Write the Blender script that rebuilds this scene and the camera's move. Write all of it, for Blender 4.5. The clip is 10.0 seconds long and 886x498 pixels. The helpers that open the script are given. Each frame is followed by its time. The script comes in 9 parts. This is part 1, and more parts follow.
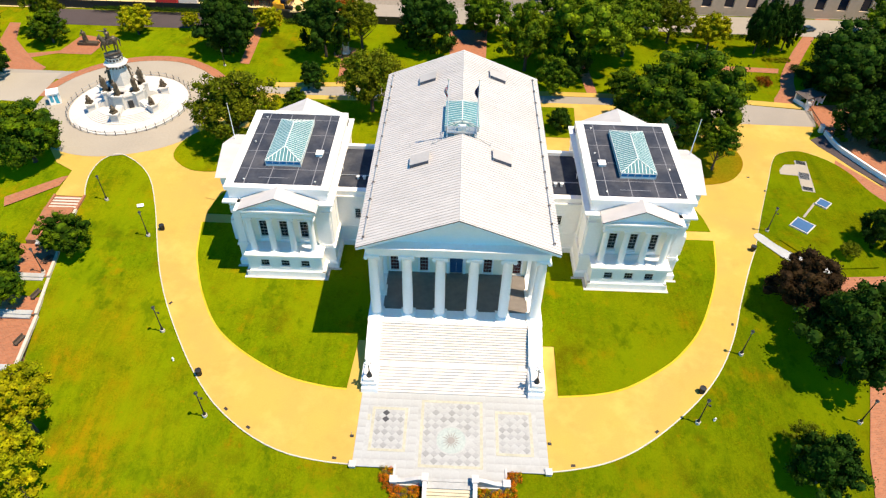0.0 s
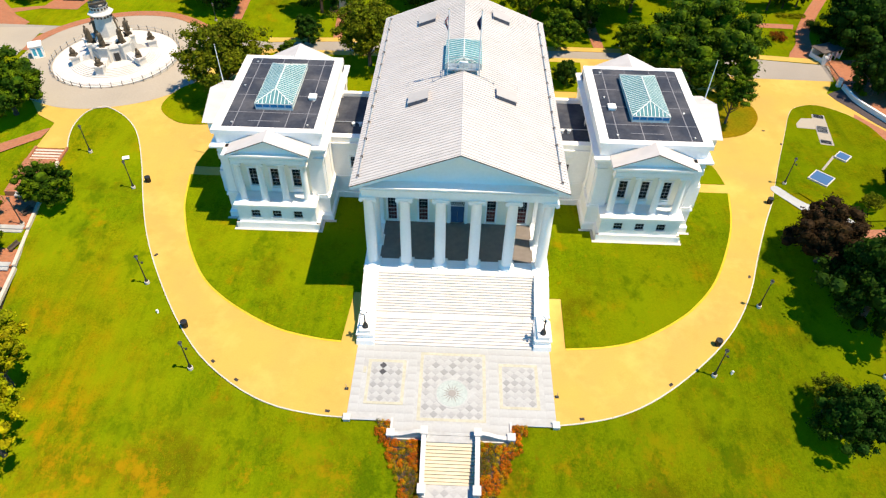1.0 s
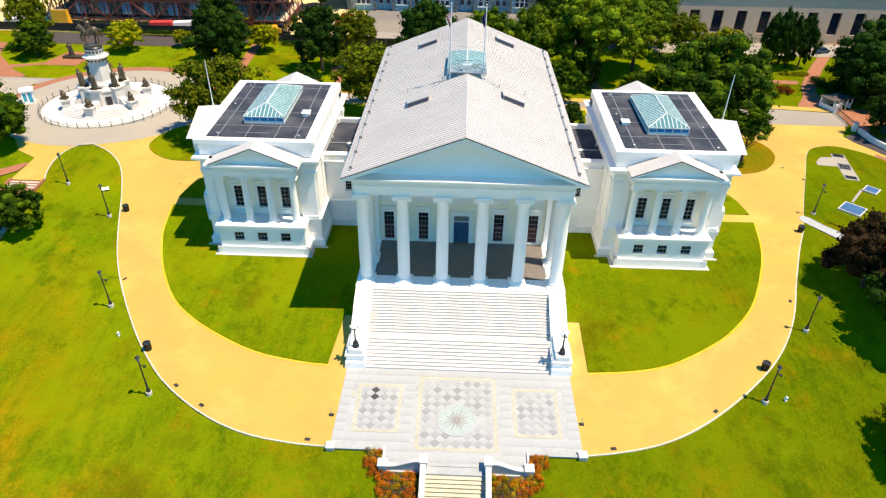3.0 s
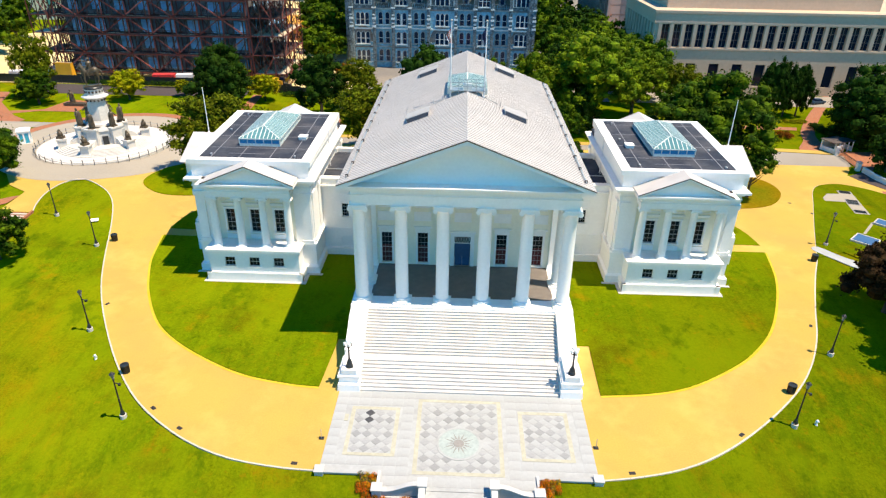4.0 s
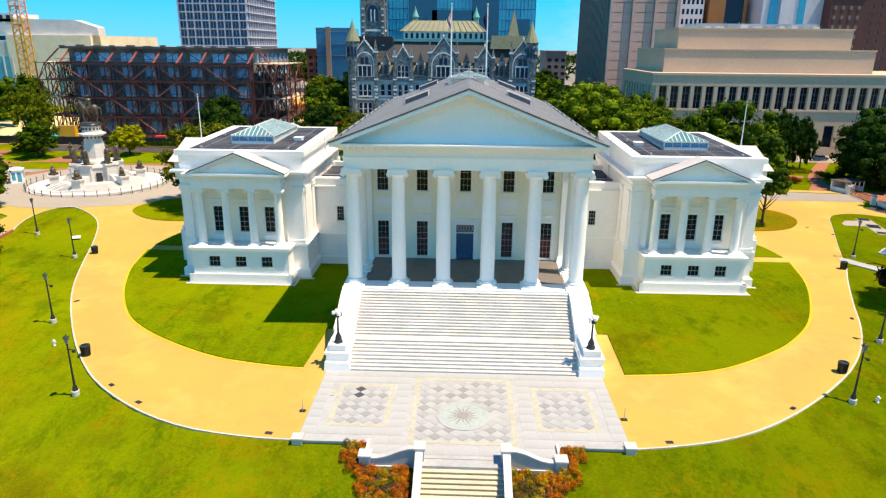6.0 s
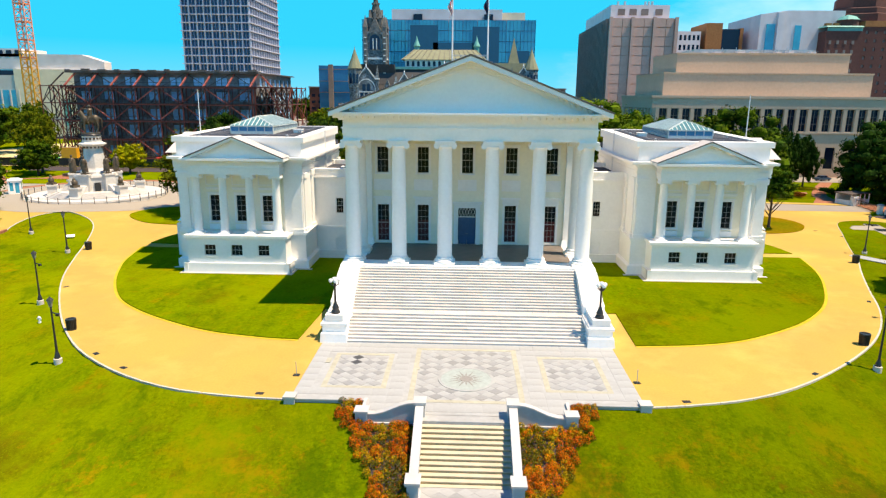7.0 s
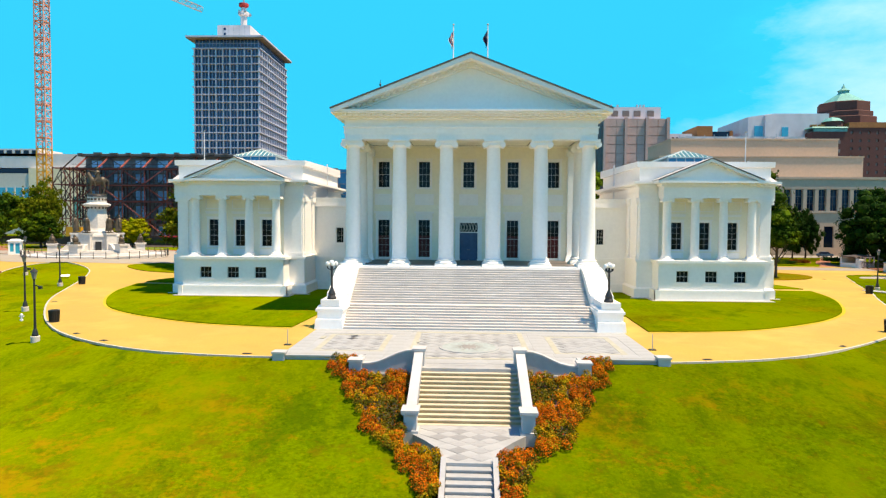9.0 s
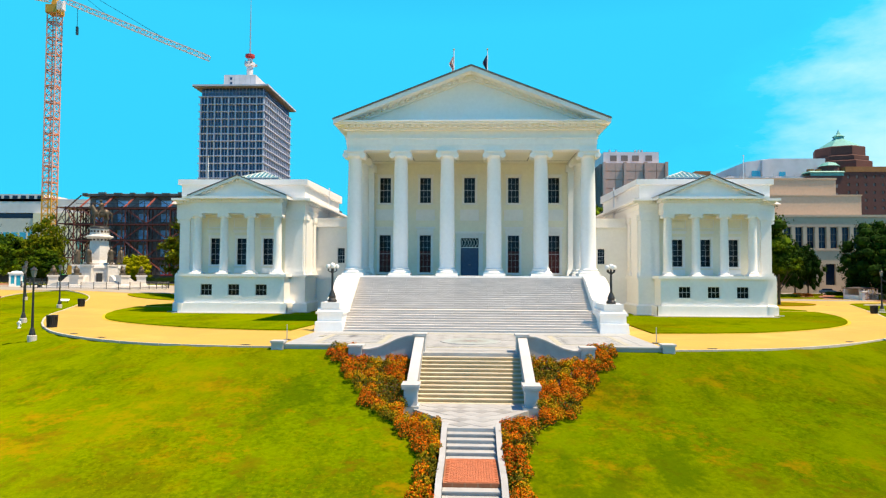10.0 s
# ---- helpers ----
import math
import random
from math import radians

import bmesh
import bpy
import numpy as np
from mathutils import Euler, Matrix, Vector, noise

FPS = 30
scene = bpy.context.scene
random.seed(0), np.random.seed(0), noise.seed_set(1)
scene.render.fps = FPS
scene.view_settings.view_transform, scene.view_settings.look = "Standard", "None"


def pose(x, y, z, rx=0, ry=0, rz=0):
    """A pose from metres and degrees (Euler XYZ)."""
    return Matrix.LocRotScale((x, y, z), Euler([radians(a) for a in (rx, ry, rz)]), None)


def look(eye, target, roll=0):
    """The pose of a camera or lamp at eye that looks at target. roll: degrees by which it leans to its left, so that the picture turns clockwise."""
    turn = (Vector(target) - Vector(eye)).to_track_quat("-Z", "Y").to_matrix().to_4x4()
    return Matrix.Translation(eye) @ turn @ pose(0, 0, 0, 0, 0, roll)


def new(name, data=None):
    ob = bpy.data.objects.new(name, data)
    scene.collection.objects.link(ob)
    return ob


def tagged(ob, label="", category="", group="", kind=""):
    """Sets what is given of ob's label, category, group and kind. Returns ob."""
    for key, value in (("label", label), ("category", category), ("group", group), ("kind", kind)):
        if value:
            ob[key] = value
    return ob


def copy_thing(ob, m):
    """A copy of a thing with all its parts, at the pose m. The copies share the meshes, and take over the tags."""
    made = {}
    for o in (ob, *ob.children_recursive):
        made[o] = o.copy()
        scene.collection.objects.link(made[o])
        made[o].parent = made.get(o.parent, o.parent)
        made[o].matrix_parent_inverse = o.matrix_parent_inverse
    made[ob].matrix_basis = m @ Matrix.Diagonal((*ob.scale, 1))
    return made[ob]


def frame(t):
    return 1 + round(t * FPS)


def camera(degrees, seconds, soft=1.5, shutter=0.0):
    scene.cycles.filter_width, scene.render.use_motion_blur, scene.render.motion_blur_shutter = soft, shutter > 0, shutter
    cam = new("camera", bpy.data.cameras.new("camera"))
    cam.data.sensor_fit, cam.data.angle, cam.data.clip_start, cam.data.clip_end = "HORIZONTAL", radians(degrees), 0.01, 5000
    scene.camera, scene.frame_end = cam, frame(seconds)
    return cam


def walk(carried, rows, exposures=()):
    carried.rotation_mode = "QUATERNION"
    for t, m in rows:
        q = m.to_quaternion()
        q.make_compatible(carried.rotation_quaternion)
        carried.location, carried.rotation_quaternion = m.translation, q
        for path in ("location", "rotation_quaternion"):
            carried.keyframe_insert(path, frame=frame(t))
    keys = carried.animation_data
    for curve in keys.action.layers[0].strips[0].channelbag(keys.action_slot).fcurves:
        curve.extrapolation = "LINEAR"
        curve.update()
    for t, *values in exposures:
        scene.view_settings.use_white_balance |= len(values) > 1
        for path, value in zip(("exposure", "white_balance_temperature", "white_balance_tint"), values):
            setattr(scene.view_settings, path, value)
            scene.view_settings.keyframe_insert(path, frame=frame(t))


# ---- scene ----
cam = camera(68.8, 10.0, soft=1.25)
PATH = [
    (0, (-0.896, -65.878, 80.377), (-0.923, -64.417, 79.011), 1.4),
    (0.5, (-0.766, -65.806, 76.301), (-0.794, -64.359, 74.921), 1.3),
    (1, (-0.645, -65.878, 71.987), (-0.674, -64.443, 70.594), 1.3),
    (1.5, (-0.701, -65.964, 67.864), (-0.731, -64.491, 66.511), 1.3),
    (2, (-0.681, -66.066, 63.817), (-0.713, -64.543, 62.521), 1.2),
    (2.5, (-0.592, -66.306, 59.474), (-0.63, -64.721, 58.255), 1.1),
    (4, (-0.688, -66.723, 47.03), (-0.733, -64.952, 46.103), 1.0),
    (4.5, (-0.643, -66.689, 42.911), (-0.689, -64.874, 42.072), 1.0),
    (5, (-0.484, -66.786, 38.641), (-0.536, -64.934, 37.889), 0.9),
    (6.5, (-0.311, -66.842, 25.949), (-0.374, -64.915, 25.418), 0.5),
    (7, (-0.316, -66.785, 22.062), (-0.382, -64.84, 21.605), 0.5),
    (7.5, (-0.3, -66.828, 18.467), (-0.368, -64.864, 18.092), 0.5),
    (8, (-0.225, -66.744, 15.113), (-0.297, -64.766, 14.823), 0.5),
    (8.5, (-0.216, -66.782, 12.128), (-0.289, -64.792, 11.935), 0.4),
    (9, (-0.175, -66.736, 9.481), (-0.251, -64.739, 9.394), 0.4),
    (9.5, (-0.175, -66.711, 7.075), (-0.254, -64.713, 7.074), 0.3),
    (10, (-0.122, -66.71, 4.988), (-0.203, -64.713, 5.066), 0.3),
]
walk(cam, [(t, look(eye, target, roll)) for t, eye, target, roll in PATH],
     exposures=[(0.0, 0.68, 6720.0, 15.0), (4.3, 0.70, 6560.0, 14.0), (6.3, 0.68, 6960.0, 17.0), (10.0, 0.69, 7230.0, 17.0)])


# ---- daylight ----
SUN_WAY = Vector((0.42, -0.09, 1.0))
world = bpy.data.worlds.new("sky")
scene.world = world
world.use_nodes = True
wn, wl = world.node_tree.nodes, world.node_tree.links
wn.clear()
sky = wn.new("ShaderNodeTexSky")
sky.sky_type = "NISHITA"
sky.sun_disc = False
sky.sun_elevation = radians(67)
sky.sun_rotation = radians(97)
sky.air_density, sky.dust_density, sky.ozone_density = 1.0, 0.6, 2.2
vivid = wn.new("ShaderNodeHueSaturation")
vivid.inputs["Hue"].default_value = 0.5
vivid.inputs["Saturation"].default_value = 1.25
vivid.inputs["Value"].default_value = 1.0
coord = wn.new("ShaderNodeTexCoord")
stretch = wn.new("ShaderNodeMapping")
stretch.inputs["Scale"].default_value = (1.0, 1.0, 2.6)
stretch.inputs["Rotation"].default_value = (0.0, 0.6, 0.0)
wisp = wn.new("ShaderNodeTexNoise")
wisp.inputs["Scale"].default_value = 4.5
wisp.inputs["Detail"].default_value = 8.0
wisp.inputs["Roughness"].default_value = 0.62
wl.new(coord.outputs["Generated"], stretch.inputs["Vector"])
wl.new(stretch.outputs["Vector"], wisp.inputs["Vector"])
way = wn.new("ShaderNodeSeparateXYZ")
wl.new(coord.outputs["Generated"], way.inputs["Vector"])


def sky_range(value, low, high, top=1.0):
    node = wn.new("ShaderNodeMapRange")
    node.inputs["From Min"].default_value, node.inputs["From Max"].default_value = low, high
    node.inputs["To Max"].default_value = top
    wl.new(value, node.inputs["Value"])
    return node.outputs["Result"]


def sky_sum(kind, a, b, factor=None):
    node = wn.new("ShaderNodeMath")
    node.operation = kind
    wl.new(a, node.inputs[0])
    if factor is None:
        wl.new(b, node.inputs[1])
    else:
        node.inputs[1].default_value = factor
        wl.new(b, node.inputs[2])
    return node.outputs["Value"]


def sky_mix(factor, a, b):
    node = wn.new("ShaderNodeMix")
    node.data_type = "RGBA"
    wl.new(factor, node.inputs["Factor"])
    for name, col in (("A", a), ("B", b)):
        if isinstance(col, tuple):
            node.inputs[name].default_value = (*col, 1.0)
        else:
            wl.new(col, node.inputs[name])
    return node.outputs["Result"]


# deep cyan to the north, paler at the horizon, bluer overhead, hazy towards the south
tint = sky_mix(sky_range(way.outputs["Z"], 0.36, 0.80), (0.0, 3.25, 5.35), (0.45, 0.55, 2.3))
tint = sky_mix(sky_range(way.outputs["Z"], 0.19, 0.0, 0.9), tint, (1.9, 4.2, 5.45))
haze = sky_sum("MULTIPLY", sky_range(way.outputs["Y"], 0.1, -0.45), sky_range(way.outputs["Z"], 0.85, 0.5))
tint = sky_mix(haze, tint, (1.7, 3.85, 6.05))
# a thin bank of cloud low in the north-east
bank = sky_sum("MULTIPLY_ADD", way.outputs["Z"], way.outputs["X"], -0.9)
bank = sky_sum("MULTIPLY_ADD", wisp.outputs["Fac"], bank, 0.45)
bank = sky_sum("MULTIPLY", sky_range(bank, 0.33, 0.58, 0.55), sky_range(way.outputs["Y"], 0.2, 0.5))
tint = sky_mix(bank, tint, (5.2, 6.3, 6.6))
cyan = wn.new("ShaderNodeMix")
cyan.data_type = "RGBA"
cyan.inputs["Factor"].default_value = 0.995
back = wn.new("ShaderNodeBackground")
back.inputs["Strength"].default_value = 0.13
wout = wn.new("ShaderNodeOutputWorld")
wl.new(sky.outputs["Color"], cyan.inputs["A"])
wl.new(tint, cyan.inputs["B"])
wl.new(cyan.outputs["Result"], vivid.inputs["Color"])
wl.new(vivid.outputs["Color"], back.inputs["Color"])
wl.new(back.outputs["Background"], wout.inputs["Surface"])
sun_data = bpy.data.lights.new("sun", "SUN")
sun_data.energy = 5.0
sun_data.angle = radians(0.53)
sun_data.color = (1.0, 0.88, 0.65)
sun = new("sun", sun_data)
sun.matrix_world = look(SUN_WAY * 150, (0, 0, 0))


# ---- materials ----
def mat(name, color, rough=0.7, metal=0.0, grain=4.0, vary=0.12, patch=0.25, patch_to=None, patch_amount=0.3, bump=0.0,
        per_object=0.0, island=0.0, spec=0.5, translucent=0.0, scale=(1, 1, 1)):
    """A surface with a fine grain (per metre) and larger patches (per metre) of another tint."""
    m = bpy.data.materials.new(name)
    m.use_nodes = True
    n, ln = m.node_tree.nodes, m.node_tree.links
    bsdf = n["Principled BSDF"]
    bsdf.inputs["Roughness"].default_value = rough
    bsdf.inputs["Metallic"].default_value = metal
    bsdf.inputs["Specular IOR Level"].default_value = spec
    tc = n.new("ShaderNodeTexCoord")
    mp = n.new("ShaderNodeMapping")
    mp.inputs["Scale"].default_value = scale
    ln.new(tc.outputs["Object"], mp.inputs["Vector"])
    fine, big = n.new("ShaderNodeTexNoise"), n.new("ShaderNodeTexNoise")
    fine.inputs["Scale"].default_value, fine.inputs["Detail"].default_value = grain, 5.0
    big.inputs["Scale"].default_value, big.inputs["Detail"].default_value = patch, 4.0
    for tex in (fine, big):
        ln.new(mp.outputs["Vector"], tex.inputs["Vector"])
    other = patch_to or tuple(c * 0.6 for c in color)
    r1 = n.new("ShaderNodeMapRange")
    r1.inputs["From Min"].default_value, r1.inputs["From Max"].default_value = 0.42, 0.68
    r1.inputs["To Max"].default_value = patch_amount
    ln.new(big.outputs["Fac"], r1.inputs["Value"])
    mix = n.new("ShaderNodeMix")
    mix.data_type = "RGBA"
    mix.inputs["A"].default_value, mix.inputs["B"].default_value = (*color, 1), (*other, 1)
    ln.new(r1.outputs["Result"], mix.inputs["Factor"])
    r2 = n.new("ShaderNodeMapRange")
    r2.inputs["From Min"].default_value, r2.inputs["From Max"].default_value = 0.3, 0.7
    r2.inputs["To Min"].default_value, r2.inputs["To Max"].default_value = 1 - vary, 1 + vary
    ln.new(fine.outputs["Fac"], r2.inputs["Value"])
    hsv = n.new("ShaderNodeHueSaturation")
    ln.new(mix.outputs["Result"], hsv.inputs["Color"])
    value = r2.outputs["Result"]
    for amount, node, socket in ((per_object, "ShaderNodeObjectInfo", "Random"), (island, "ShaderNodeNewGeometry", "Random Per Island")):
        if amount:
            info, rr, mul = n.new(node), n.new("ShaderNodeMapRange"), n.new("ShaderNodeMath")
            rr.inputs["To Min"].default_value, rr.inputs["To Max"].default_value = 1 - amount, 1 + amount
            mul.operation = "MULTIPLY"
            ln.new(info.outputs[socket], rr.inputs["Value"])
            ln.new(rr.outputs["Result"], mul.inputs[0])
            ln.new(value, mul.inputs[1])
            value = mul.outputs["Value"]
    ln.new(value, hsv.inputs["Value"])
    ln.new(hsv.outputs["Color"], bsdf.inputs["Base Color"])
    if bump:
        b = n.new("ShaderNodeBump")
        b.inputs["Strength"].default_value, b.inputs["Distance"].default_value = bump, 0.05
        ln.new(fine.outputs["Fac"], b.inputs["Height"])
        ln.new(b.outputs["Normal"], bsdf.inputs["Normal"])
    if translucent:
        tr, ms = n.new("ShaderNodeBsdfTranslucent"), n.new("ShaderNodeMixShader")
        ms.inputs["Fac"].default_value = translucent
        ln.new(hsv.outputs["Color"], tr.inputs["Color"])
        ln.new(bsdf.outputs["BSDF"], ms.inputs[1])
        ln.new(tr.outputs["BSDF"], ms.inputs[2])
        ln.new(ms.outputs["Shader"], n["Material Output"].inputs["Surface"])
    return m


def glass(name, color, rough=0.04, clear=0.0):
    m = mat(name, color, rough, vary=0.05, grain=0.8, patch=0.12, patch_amount=0.35, spec=0.8)
    m.node_tree.nodes["Principled BSDF"].inputs["Transmission Weight"].default_value = clear
    return m


def brickwork(name, color, mortar, length=0.6, height=0.22):
    m = mat(name, color, 0.85, vary=0.1)
    n, ln = m.node_tree.nodes, m.node_tree.links
    b, tc = n.new("ShaderNodeTexBrick"), n.new("ShaderNodeTexCoord")
    b.inputs["Scale"].default_value = 1.0
    b.inputs["Brick Width"].default_value, b.inputs["Row Height"].default_value = length, height
    b.inputs["Mortar Size"].default_value = 0.02
    b.inputs["Color1"].default_value, b.inputs["Color2"].default_value = (*color, 1), (*[c * 0.7 for c in color], 1)
    b.inputs["Mortar"].default_value = (*mortar, 1)
    ln.new(tc.outputs["Object"], b.inputs["Vector"])
    ln.new(b.outputs["Color"], n["Principled BSDF"].inputs["Base Color"])
    return m


WHITE = mat("white_paint", (0.89, 0.86, 0.815), 0.55, grain=3.0, vary=0.025, patch=0.35, patch_to=(0.80, 0.78, 0.74), patch_amount=0.35, bump=0.03)
# wall paint with warm bounce from steps and drive put into its cream
BOUNCEWHITE = mat("bounce_warmed_paint", (0.89, 0.83, 0.66), 0.6, grain=3.0, vary=0.03, patch=0.35, patch_to=(0.82, 0.76, 0.61), patch_amount=0.35, bump=0.03)
MARBLE = mat("pale_marble", (0.375, 0.385, 0.385), 0.55, grain=2.2, vary=0.07, patch=0.45, patch_to=(0.315, 0.32, 0.315), patch_amount=0.9, per_object=0.02)
STEP = mat("weathered_marble", (0.57, 0.53, 0.49), 0.6, grain=1.4, vary=0.10, patch=0.4, patch_to=(0.51, 0.475, 0.44), patch_amount=0.7, per_object=0.05, scale=(0.5, 2, 2))
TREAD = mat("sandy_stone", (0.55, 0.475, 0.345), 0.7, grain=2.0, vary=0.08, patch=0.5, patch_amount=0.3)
# tan stain plus the shade of the upright faces, both in the colour
RISER = mat("shaded_riser_stone", (0.45, 0.345, 0.19), 0.8, grain=2.0, vary=0.1)
GREYTILE = mat("grey_marble", (0.31, 0.315, 0.315), 0.45, grain=2.5, vary=0.12, patch=0.7, patch_amount=0.35, per_object=0.18)
DARKTILE = mat("black_marble", (0.06, 0.06, 0.065), 0.4, grain=3.0)
BUFF = mat("yellow_stone_border", (0.41, 0.395, 0.31), 0.6, grain=2.0)
AQUA = mat("green_marble", (0.35, 0.40, 0.385), 0.45, grain=3.0)
ROOF = mat("painted_metal_roof", (0.49, 0.47, 0.46), 0.85, spec=0.15, metal=0.0, grain=0.9, vary=0.05, patch=0.16, patch_to=(0.41, 0.39, 0.38), patch_amount=0.5, scale=(0.35, 1, 1))
SEAM = mat("roof_seam", (0.40, 0.375, 0.36), 0.5, grain=2.0, vary=0.05)
GUTTER = mat("dark_bronze_edge", (0.10, 0.08, 0.07), 0.5, grain=2.0)
MEMBRANE = mat("black_roof_membrane", (0.028, 0.034, 0.050), 0.85, spec=0.2, grain=1.5, vary=0.15, patch=0.25, patch_to=(0.09, 0.09, 0.10), patch_amount=0.7)
LAP = mat("grey_roof_tape", (0.20, 0.20, 0.22), 0.7, grain=3.0)
SLATE = mat("portico_slate", (0.16, 0.135, 0.118), 0.55, grain=1.2, vary=0.12, patch=0.5, patch_amount=0.3)
GLASS = glass("window_glass", (0.006, 0.009, 0.012), 0.05)
GLASS.node_tree.nodes["Principled BSDF"].inputs["Specular IOR Level"].default_value = 0.2
SKYGLASS = glass("skylight_glass", (0.10, 0.24, 0.25), 0.12)
BLUEGLASS = glass("blue_curtain_wall", (0.02, 0.37, 0.53), 0.06)
SEEGLASS = glass("see_through_glazing", (0.01, 0.07, 0.13), 0.06)
DEEPGLASS = glass("office_glass", (0.008, 0.014, 0.032), 0.08)
DEEPGLASS.node_tree.nodes["Principled BSDF"].inputs["Specular IOR Level"].default_value = 0.35
# the reflected southern sky is painted into this glass as blue
SKYBLUEPANE = glass("sky_tinted_glazing", (0.03, 0.27, 0.48), 0.08)
SKYFRAME = mat("pale_green_frame", (0.66, 0.70, 0.66), 0.4, grain=3.0)
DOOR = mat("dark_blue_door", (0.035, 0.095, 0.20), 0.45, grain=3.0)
CURTAIN = mat("red_curtain", (0.09, 0.012, 0.010), 0.9, grain=3.0)
GRASS = mat("lawn", (0.112, 0.165, 0.0015), 0.95, grain=3.4, vary=0.34, patch=0.045, patch_to=(0.20, 0.165, 0.002), patch_amount=0.85, bump=0.35, spec=0.0)
GRASS_DRY = mat("dry_lawn", (0.26, 0.16, 0.005), 0.95, grain=2.6, vary=0.2, patch=0.10, patch_to=(0.13, 0.15, 0.004), patch_amount=0.8, bump=0.35, spec=0.0)


def mottle(m, color, scale, low, high, amount, stretch3=(1, 1, 1), turn=0.0, west=None, south=None, crisp=0.65):
    """Lays a further patchy tint over the base colour."""
    n, ln = m.node_tree.nodes, m.node_tree.links
    bsdf = n["Principled BSDF"]
    old = bsdf.inputs["Base Color"].links[0].from_socket
    tc, tex, rng_, mix = n.new("ShaderNodeTexCoord"), n.new("ShaderNodeTexNoise"), n.new("ShaderNodeMapRange"), n.new("ShaderNodeMix")
    tex.inputs["Scale"].default_value, tex.inputs["Detail"].default_value, tex.inputs["Roughness"].default_value = scale, 7.0, crisp
    rng_.inputs["From Min"].default_value, rng_.inputs["From Max"].default_value, rng_.inputs["To Max"].default_value = low, high, amount
    mix.data_type = "RGBA"
    mix.inputs["B"].default_value = (*color, 1)
    mp = n.new("ShaderNodeMapping")
    mp.inputs["Scale"].default_value = stretch3
    mp.inputs["Rotation"].default_value = (0.0, 0.0, turn)
    ln.new(tc.outputs["Object"], mp.inputs["Vector"])
    ln.new(mp.outputs["Vector"], tex.inputs["Vector"])
    ln.new(tex.outputs["Fac"], rng_.inputs["Value"])
    amount_out = rng_.outputs["Result"]
    if west:
        xyz, side, mul = n.new("ShaderNodeSeparateXYZ"), n.new("ShaderNodeMapRange"), n.new("ShaderNodeMath")
        side.inputs["From Min"].default_value, side.inputs["From Max"].default_value = west
        mul.operation = "MULTIPLY"
        ln.new(tc.outputs["Object"], xyz.inputs["Vector"])
        ln.new(xyz.outputs["X"], side.inputs["Value"])
        ln.new(side.outputs["Result"], mul.inputs[0])
        ln.new(amount_out, mul.inputs[1])
        amount_out = mul.outputs["Value"]
        low_y, mul2 = n.new("ShaderNodeMapRange"), n.new("ShaderNodeMath")
        low_y.inputs["From Min"].default_value, low_y.inputs["From Max"].default_value = south
        mul2.operation = "MULTIPLY"
        ln.new(xyz.outputs["Y"], low_y.inputs["Value"])
        ln.new(low_y.outputs["Result"], mul2.inputs[0])
        ln.new(amount_out, mul2.inputs[1])
        amount_out = mul2.outputs["Value"]
    ln.new(amount_out, mix.inputs["Factor"])
    ln.new(old, mix.inputs["A"])
    ln.new(mix.outputs["Result"], bsdf.inputs["Base Color"])


mottle(GRASS, (0.045, 0.098, 0.0015), 0.16, 0.47, 0.72, 0.6)
mottle(GRASS, (0.036, 0.075, 0.0015), 1.7, 0.55, 0.72, 0.5)
mottle(GRASS, (0.15, 0.175, 0.002), 0.55, 0.5, 0.75, 0.6)
mottle(GRASS, (0.34, 0.165, 0.003), 0.14, 0.55, 0.67, 0.55)
mottle(GRASS, (0.20, 0.17, 0.002), 0.9, 0.55, 0.72, 0.5)
mottle(GRASS, (0.30, 0.15, 0.003), 0.07, 0.42, 0.60, 0.85, west=(-30.0, -62.0), south=(10.0, -14.0))
mottle(GRASS, (0.055, 0.10, 0.002), 0.75, 0.47, 0.62, 0.42, (1.0, 0.06, 1.0), 0.45)
mottle(GRASS, (0.15, 0.18, 0.002), 0.85, 0.48, 0.64, 0.42, (1.0, 0.05, 1.0), 0.35)
mottle(GRASS, (0.042, 0.075, 0.0015), 4.5, 0.52, 0.64, 0.45)
mottle(GRASS, (0.17, 0.22, 0.002), 0.05, 0.45, 0.62, 0.7)
mottle(GRASS, (0.085, 0.075, 0.002), 0.085, 0.55, 0.68, 0.7)
mottle(GRASS, (0.20, 0.225, 0.002), 6.5, 0.53, 0.66, 0.6)
mottle(GRASS, (0.28, 0.13, 0.003), 0.8, 0.61, 0.68, 0.35)
mottle(GRASS, (0.34, 0.175, 0.004), 0.15, 0.53, 0.605, 0.6, west=(110.0, 15.0), south=(-22.0, -29.0), crisp=0.80)
mottle(GRASS, (0.12, 0.085, 0.003), 0.40, 0.53, 0.61, 0.55, west=(200.0, 100.0), south=(-20.0, -30.0), crisp=0.78)
mottle(GRASS, (0.045, 0.090, 0.0015), 0.13, 0.54, 0.62, 0.6, (1.0, 0.8, 1.0), 1.1, crisp=0.80)
mottle(GRASS, (0.165, 0.215, 0.002), 0.11, 0.52, 0.62, 0.5, (1.0, 0.7, 1.0), 2.1, crisp=0.7)
for m in (GRASS, GRASS_DRY):
    m.node_tree.nodes["Principled BSDF"].inputs["Diffuse Roughness"].default_value = 1.0
DRIVE = mat("yellow_gravel_drive", (0.46, 0.31, 0.066), 0.9, grain=6.0, vary=0.06, patch=0.09, patch_to=(0.43, 0.275, 0.07), patch_amount=0.9, bump=0.15, spec=0.2)
mottle(DRIVE, (0.54, 0.39, 0.098), 0.10, 0.5, 0.68, 0.7)
mottle(DRIVE, (0.40, 0.245, 0.055), 0.33, 0.54, 0.74, 0.5)
